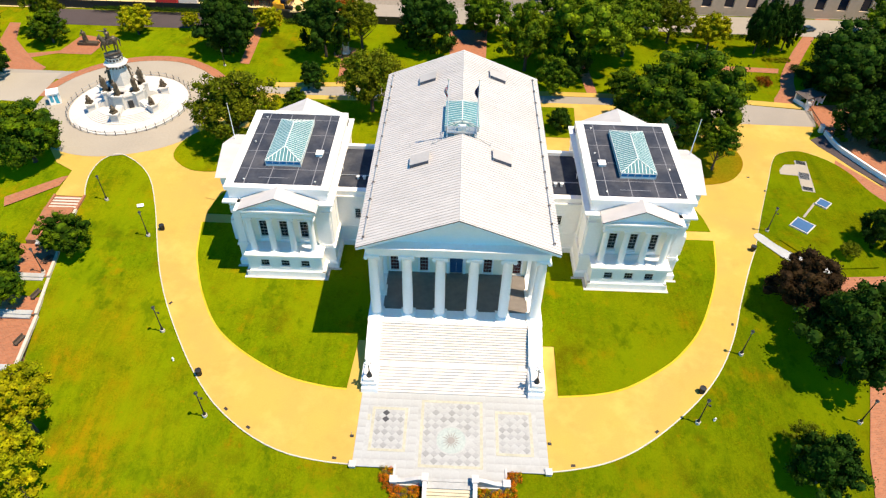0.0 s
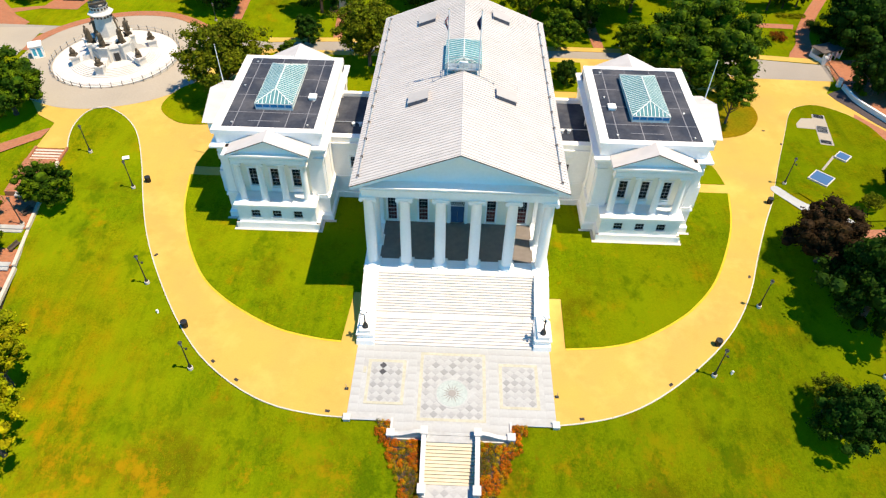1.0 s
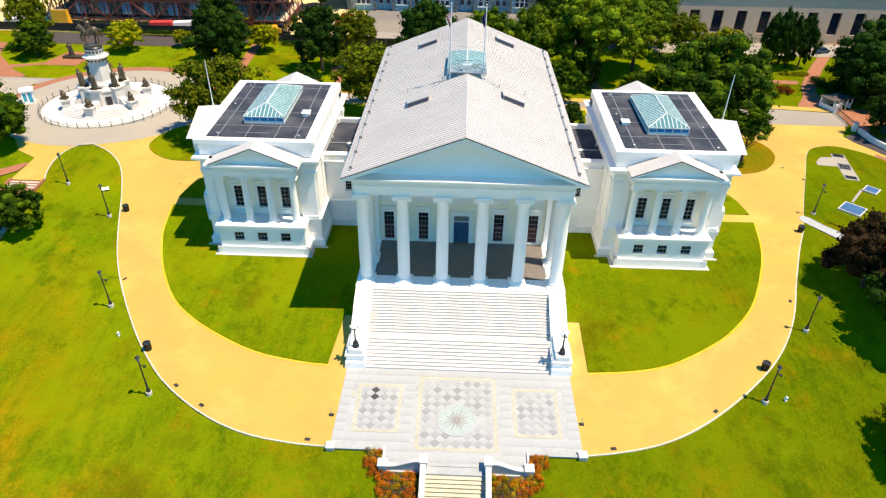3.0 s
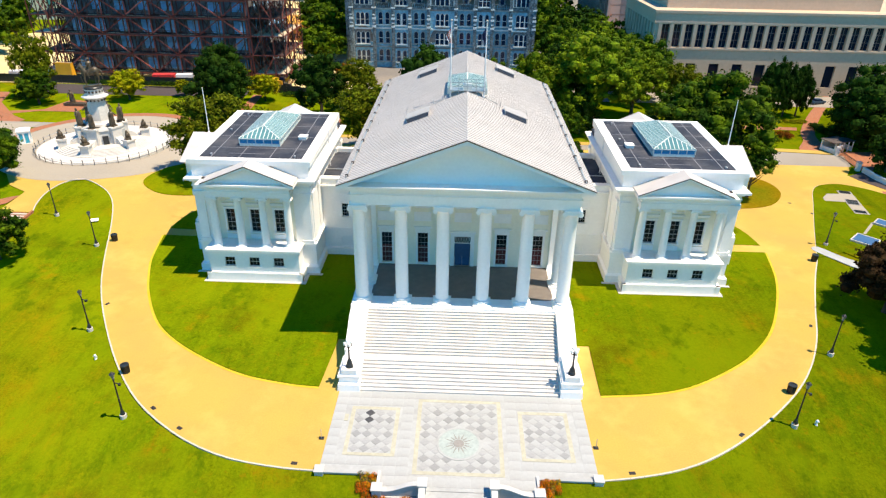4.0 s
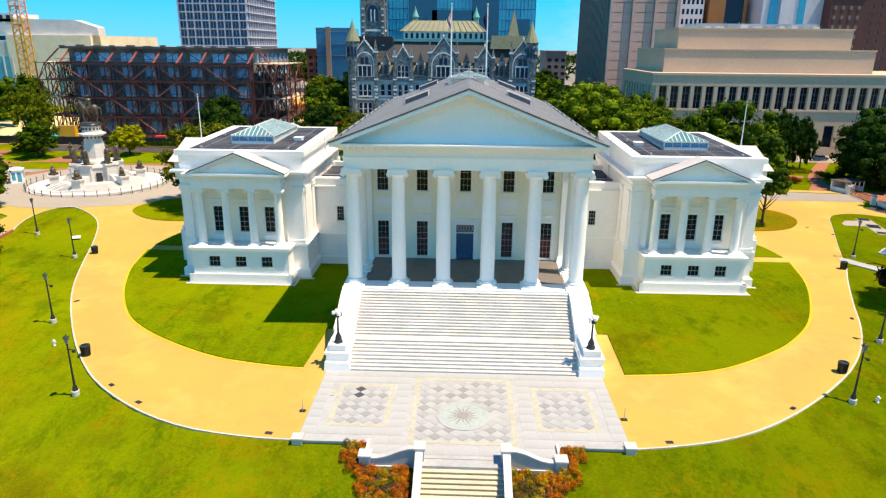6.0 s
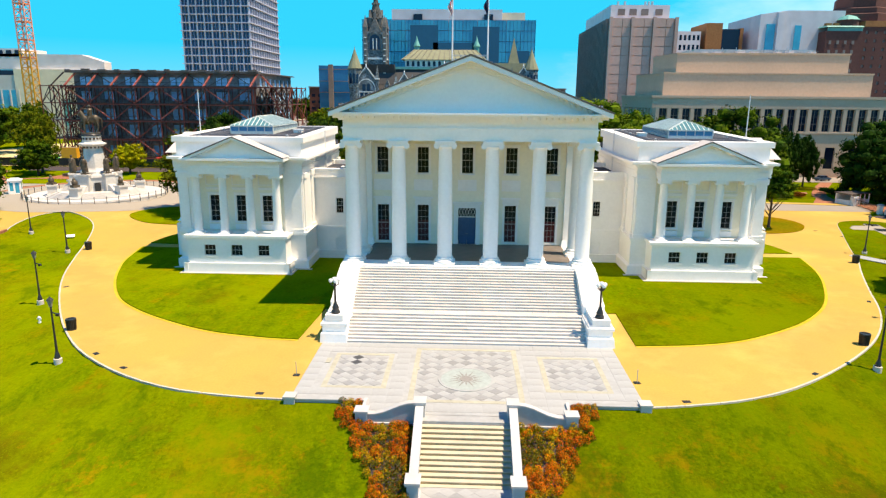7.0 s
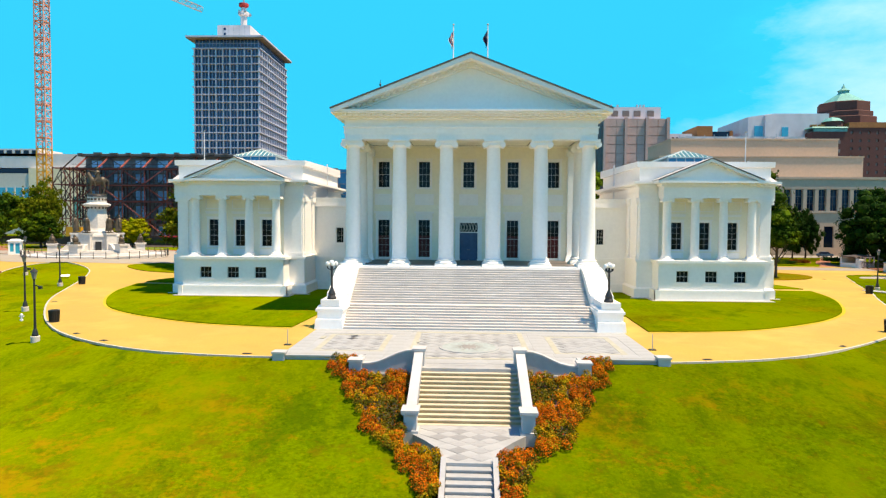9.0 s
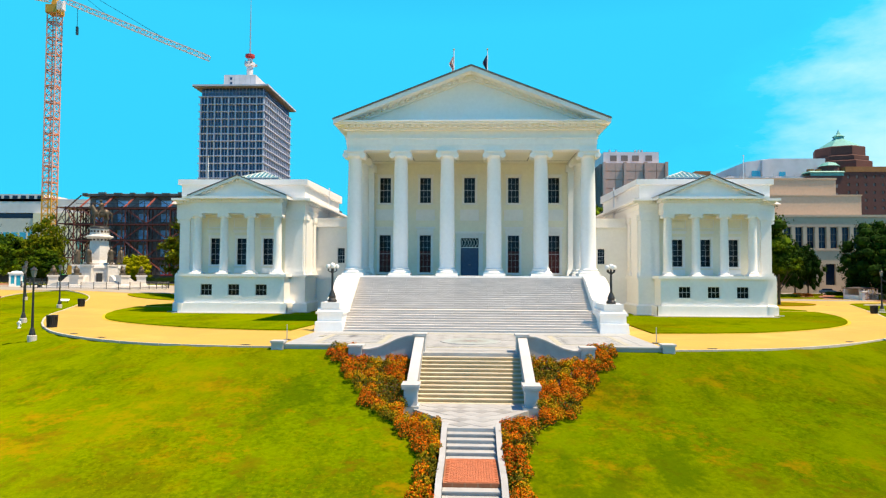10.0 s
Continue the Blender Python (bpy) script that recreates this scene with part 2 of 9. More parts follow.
EDGING = mat("bright_yellow_edging", (0.52, 0.39, 0.03), 0.9, grain=4.0, vary=0.12, patch=0.3, patch_to=(0.42, 0.33, 0.01), patch_amount=0.6, spec=0.1)
PALE_PAVE = mat("grey_concrete", (0.33, 0.29, 0.23), 0.85, grain=3.0, vary=0.06, patch=0.12, patch_amount=0.2)
ASPHALT = mat("pale_asphalt", (0.28, 0.25, 0.21), 0.9, grain=4.0, vary=0.08, patch=0.1, patch_amount=0.25)
KERB = mat("kerb_stone", (0.52, 0.46, 0.38), 0.75, grain=2.0, vary=0.1)
BRICKPATH = brickwork("brick_paving", (0.36, 0.125, 0.055), (0.29, 0.16, 0.09), 0.5, 0.25)
EARTH = mat("mulch", (0.06, 0.045, 0.045), 0.95, grain=3.0, vary=0.3)
SAND = mat("building_site_sand", (0.62, 0.50, 0.24), 0.95, grain=2.0, vary=0.1, patch=0.1, patch_amount=0.5)
IRON = mat("black_iron", (0.018, 0.019, 0.020), 0.45, grain=5.0, vary=0.2)
CONCRETE = mat("concrete_footing", (0.55, 0.50, 0.44), 0.85, grain=5.0)
OPAL = mat("opal_globe", (0.85, 0.85, 0.83), 0.2, grain=5.0, vary=0.02)
STEELWHITE = mat("white_pole", (0.75, 0.75, 0.75), 0.4, grain=5.0, vary=0.03)
STEEL = mat("galvanised_steel", (0.45, 0.47, 0.48), 0.4, metal=0.6, grain=5.0)
BRONZE = mat("brown_bronze", (0.10, 0.075, 0.048), 0.5, metal=0.3, grain=2.0, vary=0.3)
GRANITE = mat("pale_granite", (0.58, 0.55, 0.51), 0.65, grain=3.0, vary=0.08, patch=0.4, patch_amount=0.25)
BARK = mat("bark", (0.07, 0.05, 0.035), 0.95, grain=4.0, vary=0.3, bump=0.6)


# ---- shapes ----
class Geo:
    """A mesh that is being gathered: corners and faces."""

    def __init__(self):
        self.v, self.f = [], []

    def add(self, verts, faces):
        k = len(self.v)
        self.v += [tuple(p) for p in verts]
        self.f += [tuple(k + i for i in f) for f in faces]
        return self

    def box(self, x0, x1, y0, y1, z0, z1):
        return self.add([(x, y, z) for z in (z0, z1) for x, y in ((x0, y0), (x1, y0), (x1, y1), (x0, y1))],
                        [(3, 2, 1, 0), (4, 5, 6, 7), (0, 1, 5, 4), (1, 2, 6, 5), (2, 3, 7, 6), (3, 0, 4, 7)])

    def taper(self, x0, x1, y0, y1, z0, z1, dx, dy):
        """A box whose top is inset by dx, dy."""
        a = [(x0, y0, z0), (x1, y0, z0), (x1, y1, z0), (x0, y1, z0)]
        b = [(x0 + dx, y0 + dy, z1), (x1 - dx, y0 + dy, z1), (x1 - dx, y1 - dy, z1), (x0 + dx, y1 - dy, z1)]
        return self.add(a + b, [(3, 2, 1, 0), (4, 5, 6, 7), (0, 1, 5, 4), (1, 2, 6, 5), (2, 3, 7, 6), (3, 0, 4, 7)])

    def prism(self, outline, axis, a, b):
        """An outline drawn in the plane across axis and pushed from a to b."""
        def at(p, c):
            return {"x": (c, p[0], p[1]), "y": (p[0], c, p[1]), "z": (p[0], p[1], c)}[axis]
        n = len(outline)
        faces = [tuple(range(n)), tuple(range(2 * n - 1, n - 1, -1))]
        faces += [(i, n + i, n + (i + 1) % n, (i + 1) % n) for i in range(n)]
        return self.add([at(p, a) for p in outline] + [at(p, b) for p in outline], faces)

    def ring(self, x0, x1, y0, y1, z0, z1, a0, a1, b0, b1):
        """A closed rectangular ring, x0..y1 outside, a0..b1 inside."""
        o = [(x0, y0), (x1, y0), (x1, y1), (x0, y1)]
        i = [(a0, b0), (a1, b0), (a1, b1), (a0, b1)]
        v = [(*p, z) for z in (z0, z1) for p in o + i]
        f = []
        for k in range(4):
            j = (k + 1) % 4
            f += [(k, j, 8 + j, 8 + k), (4 + k, 12 + k, 12 + j, 4 + j), (8 + k, 8 + j, 12 + j, 12 + k), (k, 4 + k, 4 + j, j)]
        return self.add(v, f)

    def lathe(self, profile, sides=16, x=0.0, y=0.0, z=0.0, closed=True):
        n = len(profile)
        verts = [(x + r * math.cos(2 * math.pi * i / sides), y + r * math.sin(2 * math.pi * i / sides), z + h)
                 for i in range(sides) for r, h in profile]
        faces = [(i * n + j, (i + 1) % sides * n + j, (i + 1) % sides * n + j + 1, i * n + j + 1) for i in range(sides) for j in range(n - 1)]
        if closed:
            faces += [tuple(i * n for i in range(sides))[::-1], tuple(i * n + n - 1 for i in range(sides))]
        return self.add(verts, faces)

    def beam(self, p, q, w, d=None, sides=4):
        """A straight bar from p to q, w thick (d at its far end)."""
        p, q = Vector(p), Vector(q)
        way = (q - p).normalized()
        side = way.cross(Vector((0, 0, 1)))
        side = side.normalized() if side.length > 1e-4 else Vector((1, 0, 0))
        up = side.cross(way)
        d = w if d is None else d
        ring = [(math.cos(2 * math.pi * (i + 0.5) / sides), math.sin(2 * math.pi * (i + 0.5) / sides)) for i in range(sides)]
        k = 0.7071 if sides == 4 else 0.5
        verts = [p + (side * a + up * b) * w * k for a, b in ring] + [q + (side * a + up * b) * d * k for a, b in ring]
        faces = [(i, (i + 1) % sides, sides + (i + 1) % sides, sides + i) for i in range(sides)]
        return self.add(verts, faces + [tuple(range(sides))[::-1], tuple(range(sides, 2 * sides))])

    def wall(self, u0, u1, z0, z1, d0, d1, holes, axis="x"):
        """A wall along axis with openings (u0, u1, z0, z1) through it."""
        us = sorted({u0, u1, *[h[0] for h in holes], *[h[1] for h in holes]})
        zs = sorted({z0, z1, *[h[2] for h in holes], *[h[3] for h in holes]})

        def at(u, d, z):
            return (u, d, z) if axis == "x" else (d, u, z)

        def solid(i, j):
            if not (0 <= i < len(us) - 1 and 0 <= j < len(zs) - 1):
                return False
            u, z = (us[i] + us[i + 1]) / 2, (zs[j] + zs[j + 1]) / 2
            return not any(h[0] < u < h[1] and h[2] < z < h[3] for h in holes)
        for i in range(len(us) - 1):
            for j in range(len(zs) - 1):
                if not solid(i, j):
                    continue
                a, b, c, e = us[i], us[i + 1], zs[j], zs[j + 1]
                for d in (d0, d1):
                    self.add([at(a, d, c), at(b, d, c), at(b, d, e), at(a, d, e)], [(0, 1, 2, 3)])
                for di, dj, p, q in ((-1, 0, (a, c), (a, e)), (1, 0, (b, c), (b, e)), (0, -1, (a, c), (b, c)), (0, 1, (a, e), (b, e))):
                    if not solid(i + di, j + dj):
                        self.add([at(p[0], d0, p[1]), at(q[0], d0, q[1]), at(q[0], d1, q[1]), at(p[0], d1, p[1])], [(0, 1, 2, 3)])
        return self

    def mesh(self, name, material, smooth=False):
        me = bpy.data.meshes.new(name)
        me.from_pydata(self.v, [], self.f)
        bm = bmesh.new()
        bm.from_mesh(me)
        bmesh.ops.recalc_face_normals(bm, faces=bm.faces)
        bm.to_mesh(me)
        bm.free()
        me.materials.append(material)
        if smooth:
            me.polygons.foreach_set("use_smooth", [True] * len(me.polygons))
            me.set_sharp_from_angle(angle=radians(40))
        return me


def part(name, geo, material, parent=None, label="", smooth=False, at=None):
    """Links geo (or a ready mesh) as one mesh object, under a thing or a part."""
    ob = new(name, geo if isinstance(geo, bpy.types.Mesh) else geo.mesh(name, material, smooth))
    if parent is not None:
        ob.parent = parent
    if at is not None:
        ob.matrix_basis = at
    if label:
        ob["label"] = label
    return ob


def thing(name, label, category, x=0.0, y=0.0, z=0.0, turn=0.0, group="", kind=""):
    return_ob = new(name)
    return_ob.matrix_basis = pose(x, y, z, 0, 0, turn)
    return tagged(return_ob, label, category, group, kind)


def place(name, geo, material, label, category, group="", kind="", smooth=False):
    return tagged(part(name, geo, material, smooth=smooth), label, category, group, kind)


def smoothed(points, steps=6, closed=False):
    """A soft line through the points."""
    n, out = len(points), []
    for i in range(n if closed else n - 1):
        if closed:
            p = [points[(i + k) % n] for k in (-1, 0, 1, 2)]
        else:
            p = [points[max(0, min(n - 1, i + k))] for k in (-1, 0, 1, 2)]
        for s in range(steps):
            t = s / steps
            out.append(tuple(0.5 * (2 * b + (c - a) * t + (2 * a - 5 * b + 4 * c - d) * t * t + (3 * b - a - 3 * c + d) * t ** 3) for a, b, c, d in zip(*p)))
    if not closed:
        out.append(tuple(points[-1]))
    return out


# ---- the ground ----
from mathutils.geometry import tessellate_polygon

KERB_WEST = smoothed([(-13.2, -22.7), (-17.5, -22.4), (-22.9, -21.3), (-28.2, -18.8), (-33.7, -14.7), (-38.0, -10.0), (-42.1, -4.4), (-46.9, 3.2), (-50.6, 10.1),
                      (-53.9, 17.7), (-57.8, 27.8), (-61.3, 35.5), (-64.5, 39.8), (-68.3, 42.6), (-71.2, 43.4), (-73.5, 41.2), (-74.1, 37.2), (-73.4, 33.2), (-72.4, 30.4)])
KERB_EAST = smoothed([(13.2, -22.7), (16.9, -22.1), (21.1, -21.0), (25.0, -19.2), (29.2, -16.4), (33.9, -12.5), (38.4, -8.0), (42.0, -3.2), (45.1, 2.3), (48.1, 9.1),
                      (52.1, 17.6), (55.3, 23.8), (57.4, 28.7), (60.0, 34.7), (64.7, 45.1), (67.9, 52.1), (70.5, 54.9), (75.0, 55.8), (79.7, 52.8), (82.7, 48.2), (84.1, 42.4), (86.3, 38.0)])
EDGE = np.array([p for p in KERB_WEST if p[1] < 40] + [p for p in KERB_EAST if p[1] < 45])


def land(x, y):
    """The height of the ground: level round the building, falling away outside the drive."""
    if y > 45:
        return -0.06
    far = math.sqrt(float(np.min((EDGE[:, 0] - x) ** 2 + (EDGE[:, 1] - y) ** 2)))
    if abs(x) < 13.2:
        outside = y < -22.7
        far = max(0.0, -22.7 - y)
        if abs(x) < 3.6 and -52 < y < -22.7 and (abs(x) < 1.5 or y > -34.0):
            return -4.8
    else:
        side = EDGE[EDGE[:, 0] * x > 0]
        edge_x = np.interp(y, *zip(*sorted((p[1], abs(p[0])) for p in side)))
        outside = abs(x) > edge_x or y < -22.7
    if not outside:
        return -0.06
    fade = min(1.0, max(0.06, (8 - y) / 24.0))
    drop = fade * (0.24 * far if far < 8.5 else 2.04 + 0.15 * (far - 8.5))
    return -0.06 - (drop if drop < 6 else 6 + 3 * math.tanh((drop - 6) / 6))


def lift(x, y):
    """The gentle rise of the ground towards the monument."""
    return 2.0 * min(1.0, max(0.0, (-x - 45) / 25)) * min(1.0, max(0.0, (y - 15) / 30))


def sheet(name, outline, z, material, label, category="", thick=0.0, drape=False):
    """A sheet of any outline, as a triangulated polygon with an edge down to the ground; a draped one follows the slope."""
    bm = bmesh.new()
    bv = [bm.verts.new((x, y, z)) for x, y in outline]
    for tri in tessellate_polygon([[Vector((x, y, 0)) for x, y in outline]]):
        bm.faces.new([bv[i] for i in tri])
    if thick:
        rim = [bm.verts.new((x, y, z - thick)) for x, y in outline]
        for i in range(len(bv)):
            j = (i + 1) % len(bv)
            bm.faces.new((bv[i], rim[i], rim[j], bv[j]))
    if drape:
        cuts = [((c, 0, 0), (1, 0, 0)) for c in range(40, 100, 2)] + [((0, c, 0), (0, 1, 0)) for c in range(-40, 60, 2)]
        for co, no in cuts:
            bmesh.ops.bisect_plane(bm, geom=bm.verts[:] + bm.edges[:] + bm.faces[:], plane_co=co, plane_no=no)
        for v in bm.verts:
            v.co.z += land(v.co.x, v.co.y)
    elif min(x for x, y in outline) < -44:
        cuts = [((c, 0, 0), (1, 0, 0)) for c in range(-125, -40, 4)] + [((0, c, 0), (0, 1, 0)) for c in range(14, 50, 4)]
        for co, no in cuts:
            bmesh.ops.bisect_plane(bm, geom=bm.verts[:] + bm.edges[:] + bm.faces[:], plane_co=co, plane_no=no)
        for v in bm.verts:
            v.co.z += lift(v.co.x, v.co.y)
    bmesh.ops.recalc_face_normals(bm, faces=bm.faces)
    me = bpy.data.meshes.new(name)
    bm.to_mesh(me)
    bm.free()
    me.materials.append(material)
    return tagged(new(name, me), label, category or "ground", kind="structure")


def disc(x, y, r, n=48, ry=None, a0=0.0, a1=360.0):
    return [(x + r * math.cos(radians(a0 + (a1 - a0) * i / n)), y + (ry or r) * math.sin(radians(a0 + (a1 - a0) * i / n))) for i in range(n if a1 - a0 == 360 else n + 1)]


# one sheet to the horizon, fine near the drive
gx = sorted({*np.arange(-15, 15.1, 0.625).tolist(), *[-3500, -2000, -1000, -500, -300, -200, -150, -120], *np.arange(-100, 101, 2.5).tolist(), *[120, 150, 200, 300, 500, 1000, 2000, 3500]})
gy = sorted({*np.arange(-52, -20, 0.5).tolist(), *[-1500, -600, -300, -150, -110, -90], *np.arange(-80, 60, 2.0).tolist(), *range(60, 125, 4), *[140, 160, 250, 500, 1000, 2000, 4500]})
ground_geo = Geo()
ground_geo.v = [(x, y, land(x, y) + lift(x, y)) for y in gy for x in gx]
ground_geo.f = [(j * len(gx) + i, j * len(gx) + i + 1, (j + 1) * len(gx) + i + 1, (j + 1) * len(gx) + i) for j in range(len(gy) - 1) for i in range(len(gx) - 1)]
place("ground", ground_geo, GRASS, "sunlit yellow-green mown lawn sloping away below the drive", "lawn", kind="structure", smooth=True)

# the drive, from the plaza round both sides to the road behind
west_back = [(-72.4, 30.2), (-78.2, 30.2), (-78.0, 37.6), (-82.2, 40.0), (-86.0, 45.0), (-80.0, 48.0), (-62.0, 66.0), (-46.0, 73.0), (-14.0, 73.0)]
east_back = [(87.5, 36.0), (87.7, 43.7), (82.4, 54.2), (79.8, 58.6), (79.0, 61.0), (81.0, 64.0), (82.0, 66.3), (62.0, 66.5), (46.0, 73.0), (14.0, 73.0)]
sheet("drive", KERB_WEST[::-1][:0] + [(-13.2, -10.0)] + KERB_WEST + west_back + [(14.0, 73.0)] + east_back[::-1][1:] + KERB_EAST[::-1] + [(13.2, -10.0)],
      0.0, DRIVE, "wide sunlit yellow gravel drive curving round the building", "drive")
sheet("road", [(-130, 73.0), (-46, 73.0), (14, 73.0), (46, 73.0), (62, 66.5), (82.6, 66.2), (84.4, 73.4), (60, 76.3), (20, 76.3), (-30, 77.5), (-46, 76), (-130, 77.5)],
      0.015, ASPHALT, "pale grey asphalt road behind the building", "road")
sheet("pavement", [(-46, 76.2), (-30, 77.5), (20, 76.4), (60, 76.4), (82.6, 74.0), (82.0, 76.4), (60, 78.4), (20, 78.4), (-30, 79.5), (-46, 78.4)],
      0.05, DRIVE, "narrow yellow gravel pavement along the road", "pavement", 0.1)
sheet("pavement", disc(-75.9, 63.0, 20.8, 72), 0.03, PALE_PAVE, "round pale concrete pavement about the monument", "pavement")
sheet("pavement", [(-130, 64), (-98, 62), (-98, 76), (-130, 74)], 0.025, PALE_PAVE, "pale concrete path leading off from the round pavement", "pavement")
ring = disc(-75.9, 63.0, 23.4, 60, a0=20, a1=175) + disc(-75.9, 63.0, 20.9, 60, a0=20, a1=175)[::-1]
sheet("pavement", ring, 0.02, BRICKPATH, "curved red brick path round the concrete circle", "path")
sheet("pavement", [(-130, 75), (-104, 74), (-103, 78.5), (-108, 82), (-118, 93), (-122, 103), (-125, 103), (-122, 92), (-113, 81), (-130, 78.5)], 0.01, BRICKPATH,
      "forking red brick path across the lawn", "path")
sheet("pavement", [(-104, 86), (-95, 86), (-94, 95), (-102, 97)], 0.012, BRICKPATH, "red brick forecourt of a small bronze monument", "path")
sheet("pavement", [(-112, 82), (-104, 86), (-102, 88), (-113, 85)], 0.011, BRICKPATH, "short red brick path joining the forecourt", "path")
sheet("pavement", [(-57.0, 86), (-54.6, 86), (-55.9, 110), (-58.3, 110)], 0.013, BRICKPATH, "straight red brick path between lawns", "path")
sheet("pavement", [(-31.0, 79), (-28.8, 79), (-30.0, 94), (-32.0, 94)], 0.013, BRICKPATH, "narrow red brick path to a statue", "path")
sheet("pavement", disc(-31.0, 95.5, 3.4, 24), 0.016, BRICKPATH, "small round red brick platform", "path")
sheet("pavement", [(-3, 88), (6, 88), (7, 112), (-4, 112)], 0.013, BRICKPATH, "broad red brick walk among the trees", "path")
sheet("pavement", [(31, 78.5), (33.5, 78.5), (32.5, 100), (29.5, 100)], 0.013, BRICKPATH, "straight red brick path between lawns", "path")
sheet("pavement", smoothed([(76.5, 77), (81.5, 77), (84.0, 83), (86, 90), (94, 104), (105, 121), (110, 127), (106.5, 128), (102, 121.5), (91, 105), (83, 91), (80.5, 84)], 3, True),
      0.012, BRICKPATH, "winding red brick path between planted beds", "path")
sheet("pavement", [(60, 93.0), (82.6, 92.0), (83.6, 94.5), (60, 95.5)], 0.011, BRICKPATH, "red brick cross path behind the planted bed", "path")
sheet("pavement", [(83.2, 73.6), (83.4, 64.0), (85.5, 54.5), (92, 45), (100, 37), (130, 62), (130, 80), (84.5, 76.0)], 0.012, BRICKPATH, "shaded red brick walk beyond the white wall", "path")
sheet("pavement", smoothed([(84.5, 42.2), (79.9, 20), (77, 17.5), (66, 16.2), (66, 13.2), (77, 14.2), (84, 17), (96, 38), (91, 46)], 4), -0.04, BRICKPATH, "red brick path sweeping round the side lawn", "path")
sheet("pavement", [(66.5, 16), (69.0, 14), (65.5, -2), (60.5, -16), (57.5, -26), (60.5, -26), (64.5, -14), (68.0, -3), (72, 14)], 0.12, BRICKPATH, "red brick path below the lawn", "path", 0.4, True)
sheet("pavement", [(81.6, 52.9), (88.0, 42.6), (92.0, 36.0), (88.6, 31.0), (85.4, 37.3), (81.6, 47.2), (80.6, 51.0)], 0.012, BRICKPATH, "red brick paving continuing the drive along the wall", "path")
sheet("pavement", [(-87.5, 29.2), (-86.3, 26.6), (-78.5, 33.0), (-78.0, 36.0), (-79.0, 35.6)], 0.03, BRICKPATH, "narrow diagonal red brick path to the drive", "path")
sheet("bed", [(79.2, 60.6), (79.9, 58.2), (82.3, 54.0), (84.2, 50.0), (88.2, 43.7), (91.5, 41.0), (88.5, 46.0), (85.2, 53.0), (83.4, 58.0), (83.0, 63.0)], 0.05, EARTH, "dark mulched bed between kerb and white wall", "bed", 0.2)
# islands of lawn
INNER_WEST = smoothed([(-47.9, 25.0), (-46.6, 18.1), (-45.4, 14.2), (-42.7, 7.8), (-38.8, 1.2), (-34.8, -2.9), (-29.7, -6.4), (-24.5, -9.0), (-19.2, -10.3), (-15.6, -10.7)])
INNER_EAST = smoothed([(47.7, 25.0), (46.0, 17.3), (43.4, 10.5), (39.6, 3.2), (35.2, -2.1), (31.0, -5.5), (25.8, -8.6), (21.0, -10.0), (15.5, -10.6)])
sheet("lawn", INNER_WEST + [(-15.0, -1.6), (-13.4, -1.6), (-13.4, 21.0), (-36.9, 21.0), (-38.5, 25.0)], 0.10, GRASS, "clipped green lawn inside the drive before the wing", "lawn", 0.2)
sheet("lawn", INNER_EAST + [(15.7, -1.5), (13.4, -1.5), (13.4, 21.0), (36.9, 21.0), (38.5, 25.0)], 0.10, GRASS, "clipped green lawn inside the drive before the wing", "lawn", 0.2)
sheet("lawn", smoothed([(-47.9, 27.5), (-47.0, 33), (-44, 38), (-40, 40)]) + [(-38, 40), (-38, 27.5)], 0.10, GRASS, "narrow strip of lawn beside the wing", "lawn", 0.2)
sheet("lawn", smoothed([(47.9, 27.5), (47.0, 33), (44, 38), (40, 40)]) + [(38, 40), (38, 27.5)], 0.10, GRASS, "narrow strip of lawn beside the wing", "lawn", 0.2)
sheet("lawn", smoothed([(-59.7, 44.1), (-59.6, 49.5), (-57.2, 54.1), (-52.0, 57.0), (-46, 56), (-44, 50), (-45.5, 43), (-49.7, 40.6), (-55.2, 40.4)], 5, True), 0.10, GRASS,
      "oval island of lawn under a tree", "lawn", 0.2)
sheet("lawn", smoothed([(50.2, 42.3), (56.6, 44.2), (60.8, 50.0), (60.4, 56.0), (56, 59.5), (48, 60), (44, 52), (45, 44)], 5, True), 0.10, GRASS_DRY, "oval island of dry brown lawn under a tree", "lawn", 0.2)
sheet("lawn", [(-47, 45), (-20, 45), (-14, 60), (-14, 71), (-44, 71), (-48, 66)], 0.08, GRASS, "green lawn behind the building", "lawn", 0.2)
sheet("lawn", [(14, 58), (26, 58), (27, 71), (14, 71)], 0.08, GRASS, "small green lawn behind the building", "lawn", 0.2)
# bright gravel edging along the inner lawns
for line in (INNER_WEST, INNER_EAST):
    edge = []
    for i, (x, y) in enumerate(line):
        a, b = line[max(0, i - 1)], line[min(len(line) - 1, i + 1)]
        d = Vector((b[0] - a[0], b[1] - a[1])).normalized()
        n = Vector((d.y, -d.x)) if x > 0 else Vector((-d.y, d.x))
        edge.append((x - n.x * 0.32, y - n.y * 0.32) if (n.x * x) < 0 else (x + n.x * 0.32, y + n.y * 0.32))
    sheet("edging", list(line) + edge[::-1], 0.02, EDGING, "bright yellow gravel edging along the lawn", "edging")
# plaza of pale marble and its retaining walls
sheet("plaza", [(-13.2, -10.0), (-13.2, -22.7), (-7.5, -22.7), (-7.5, -24.7), (7.3, -24.7), (7.3, -22.7), (13.2, -22.7), (13.2, -10.0)], 0.02, MARBLE,
      "white marble plaza in front of the steps", "plaza", 2.4)
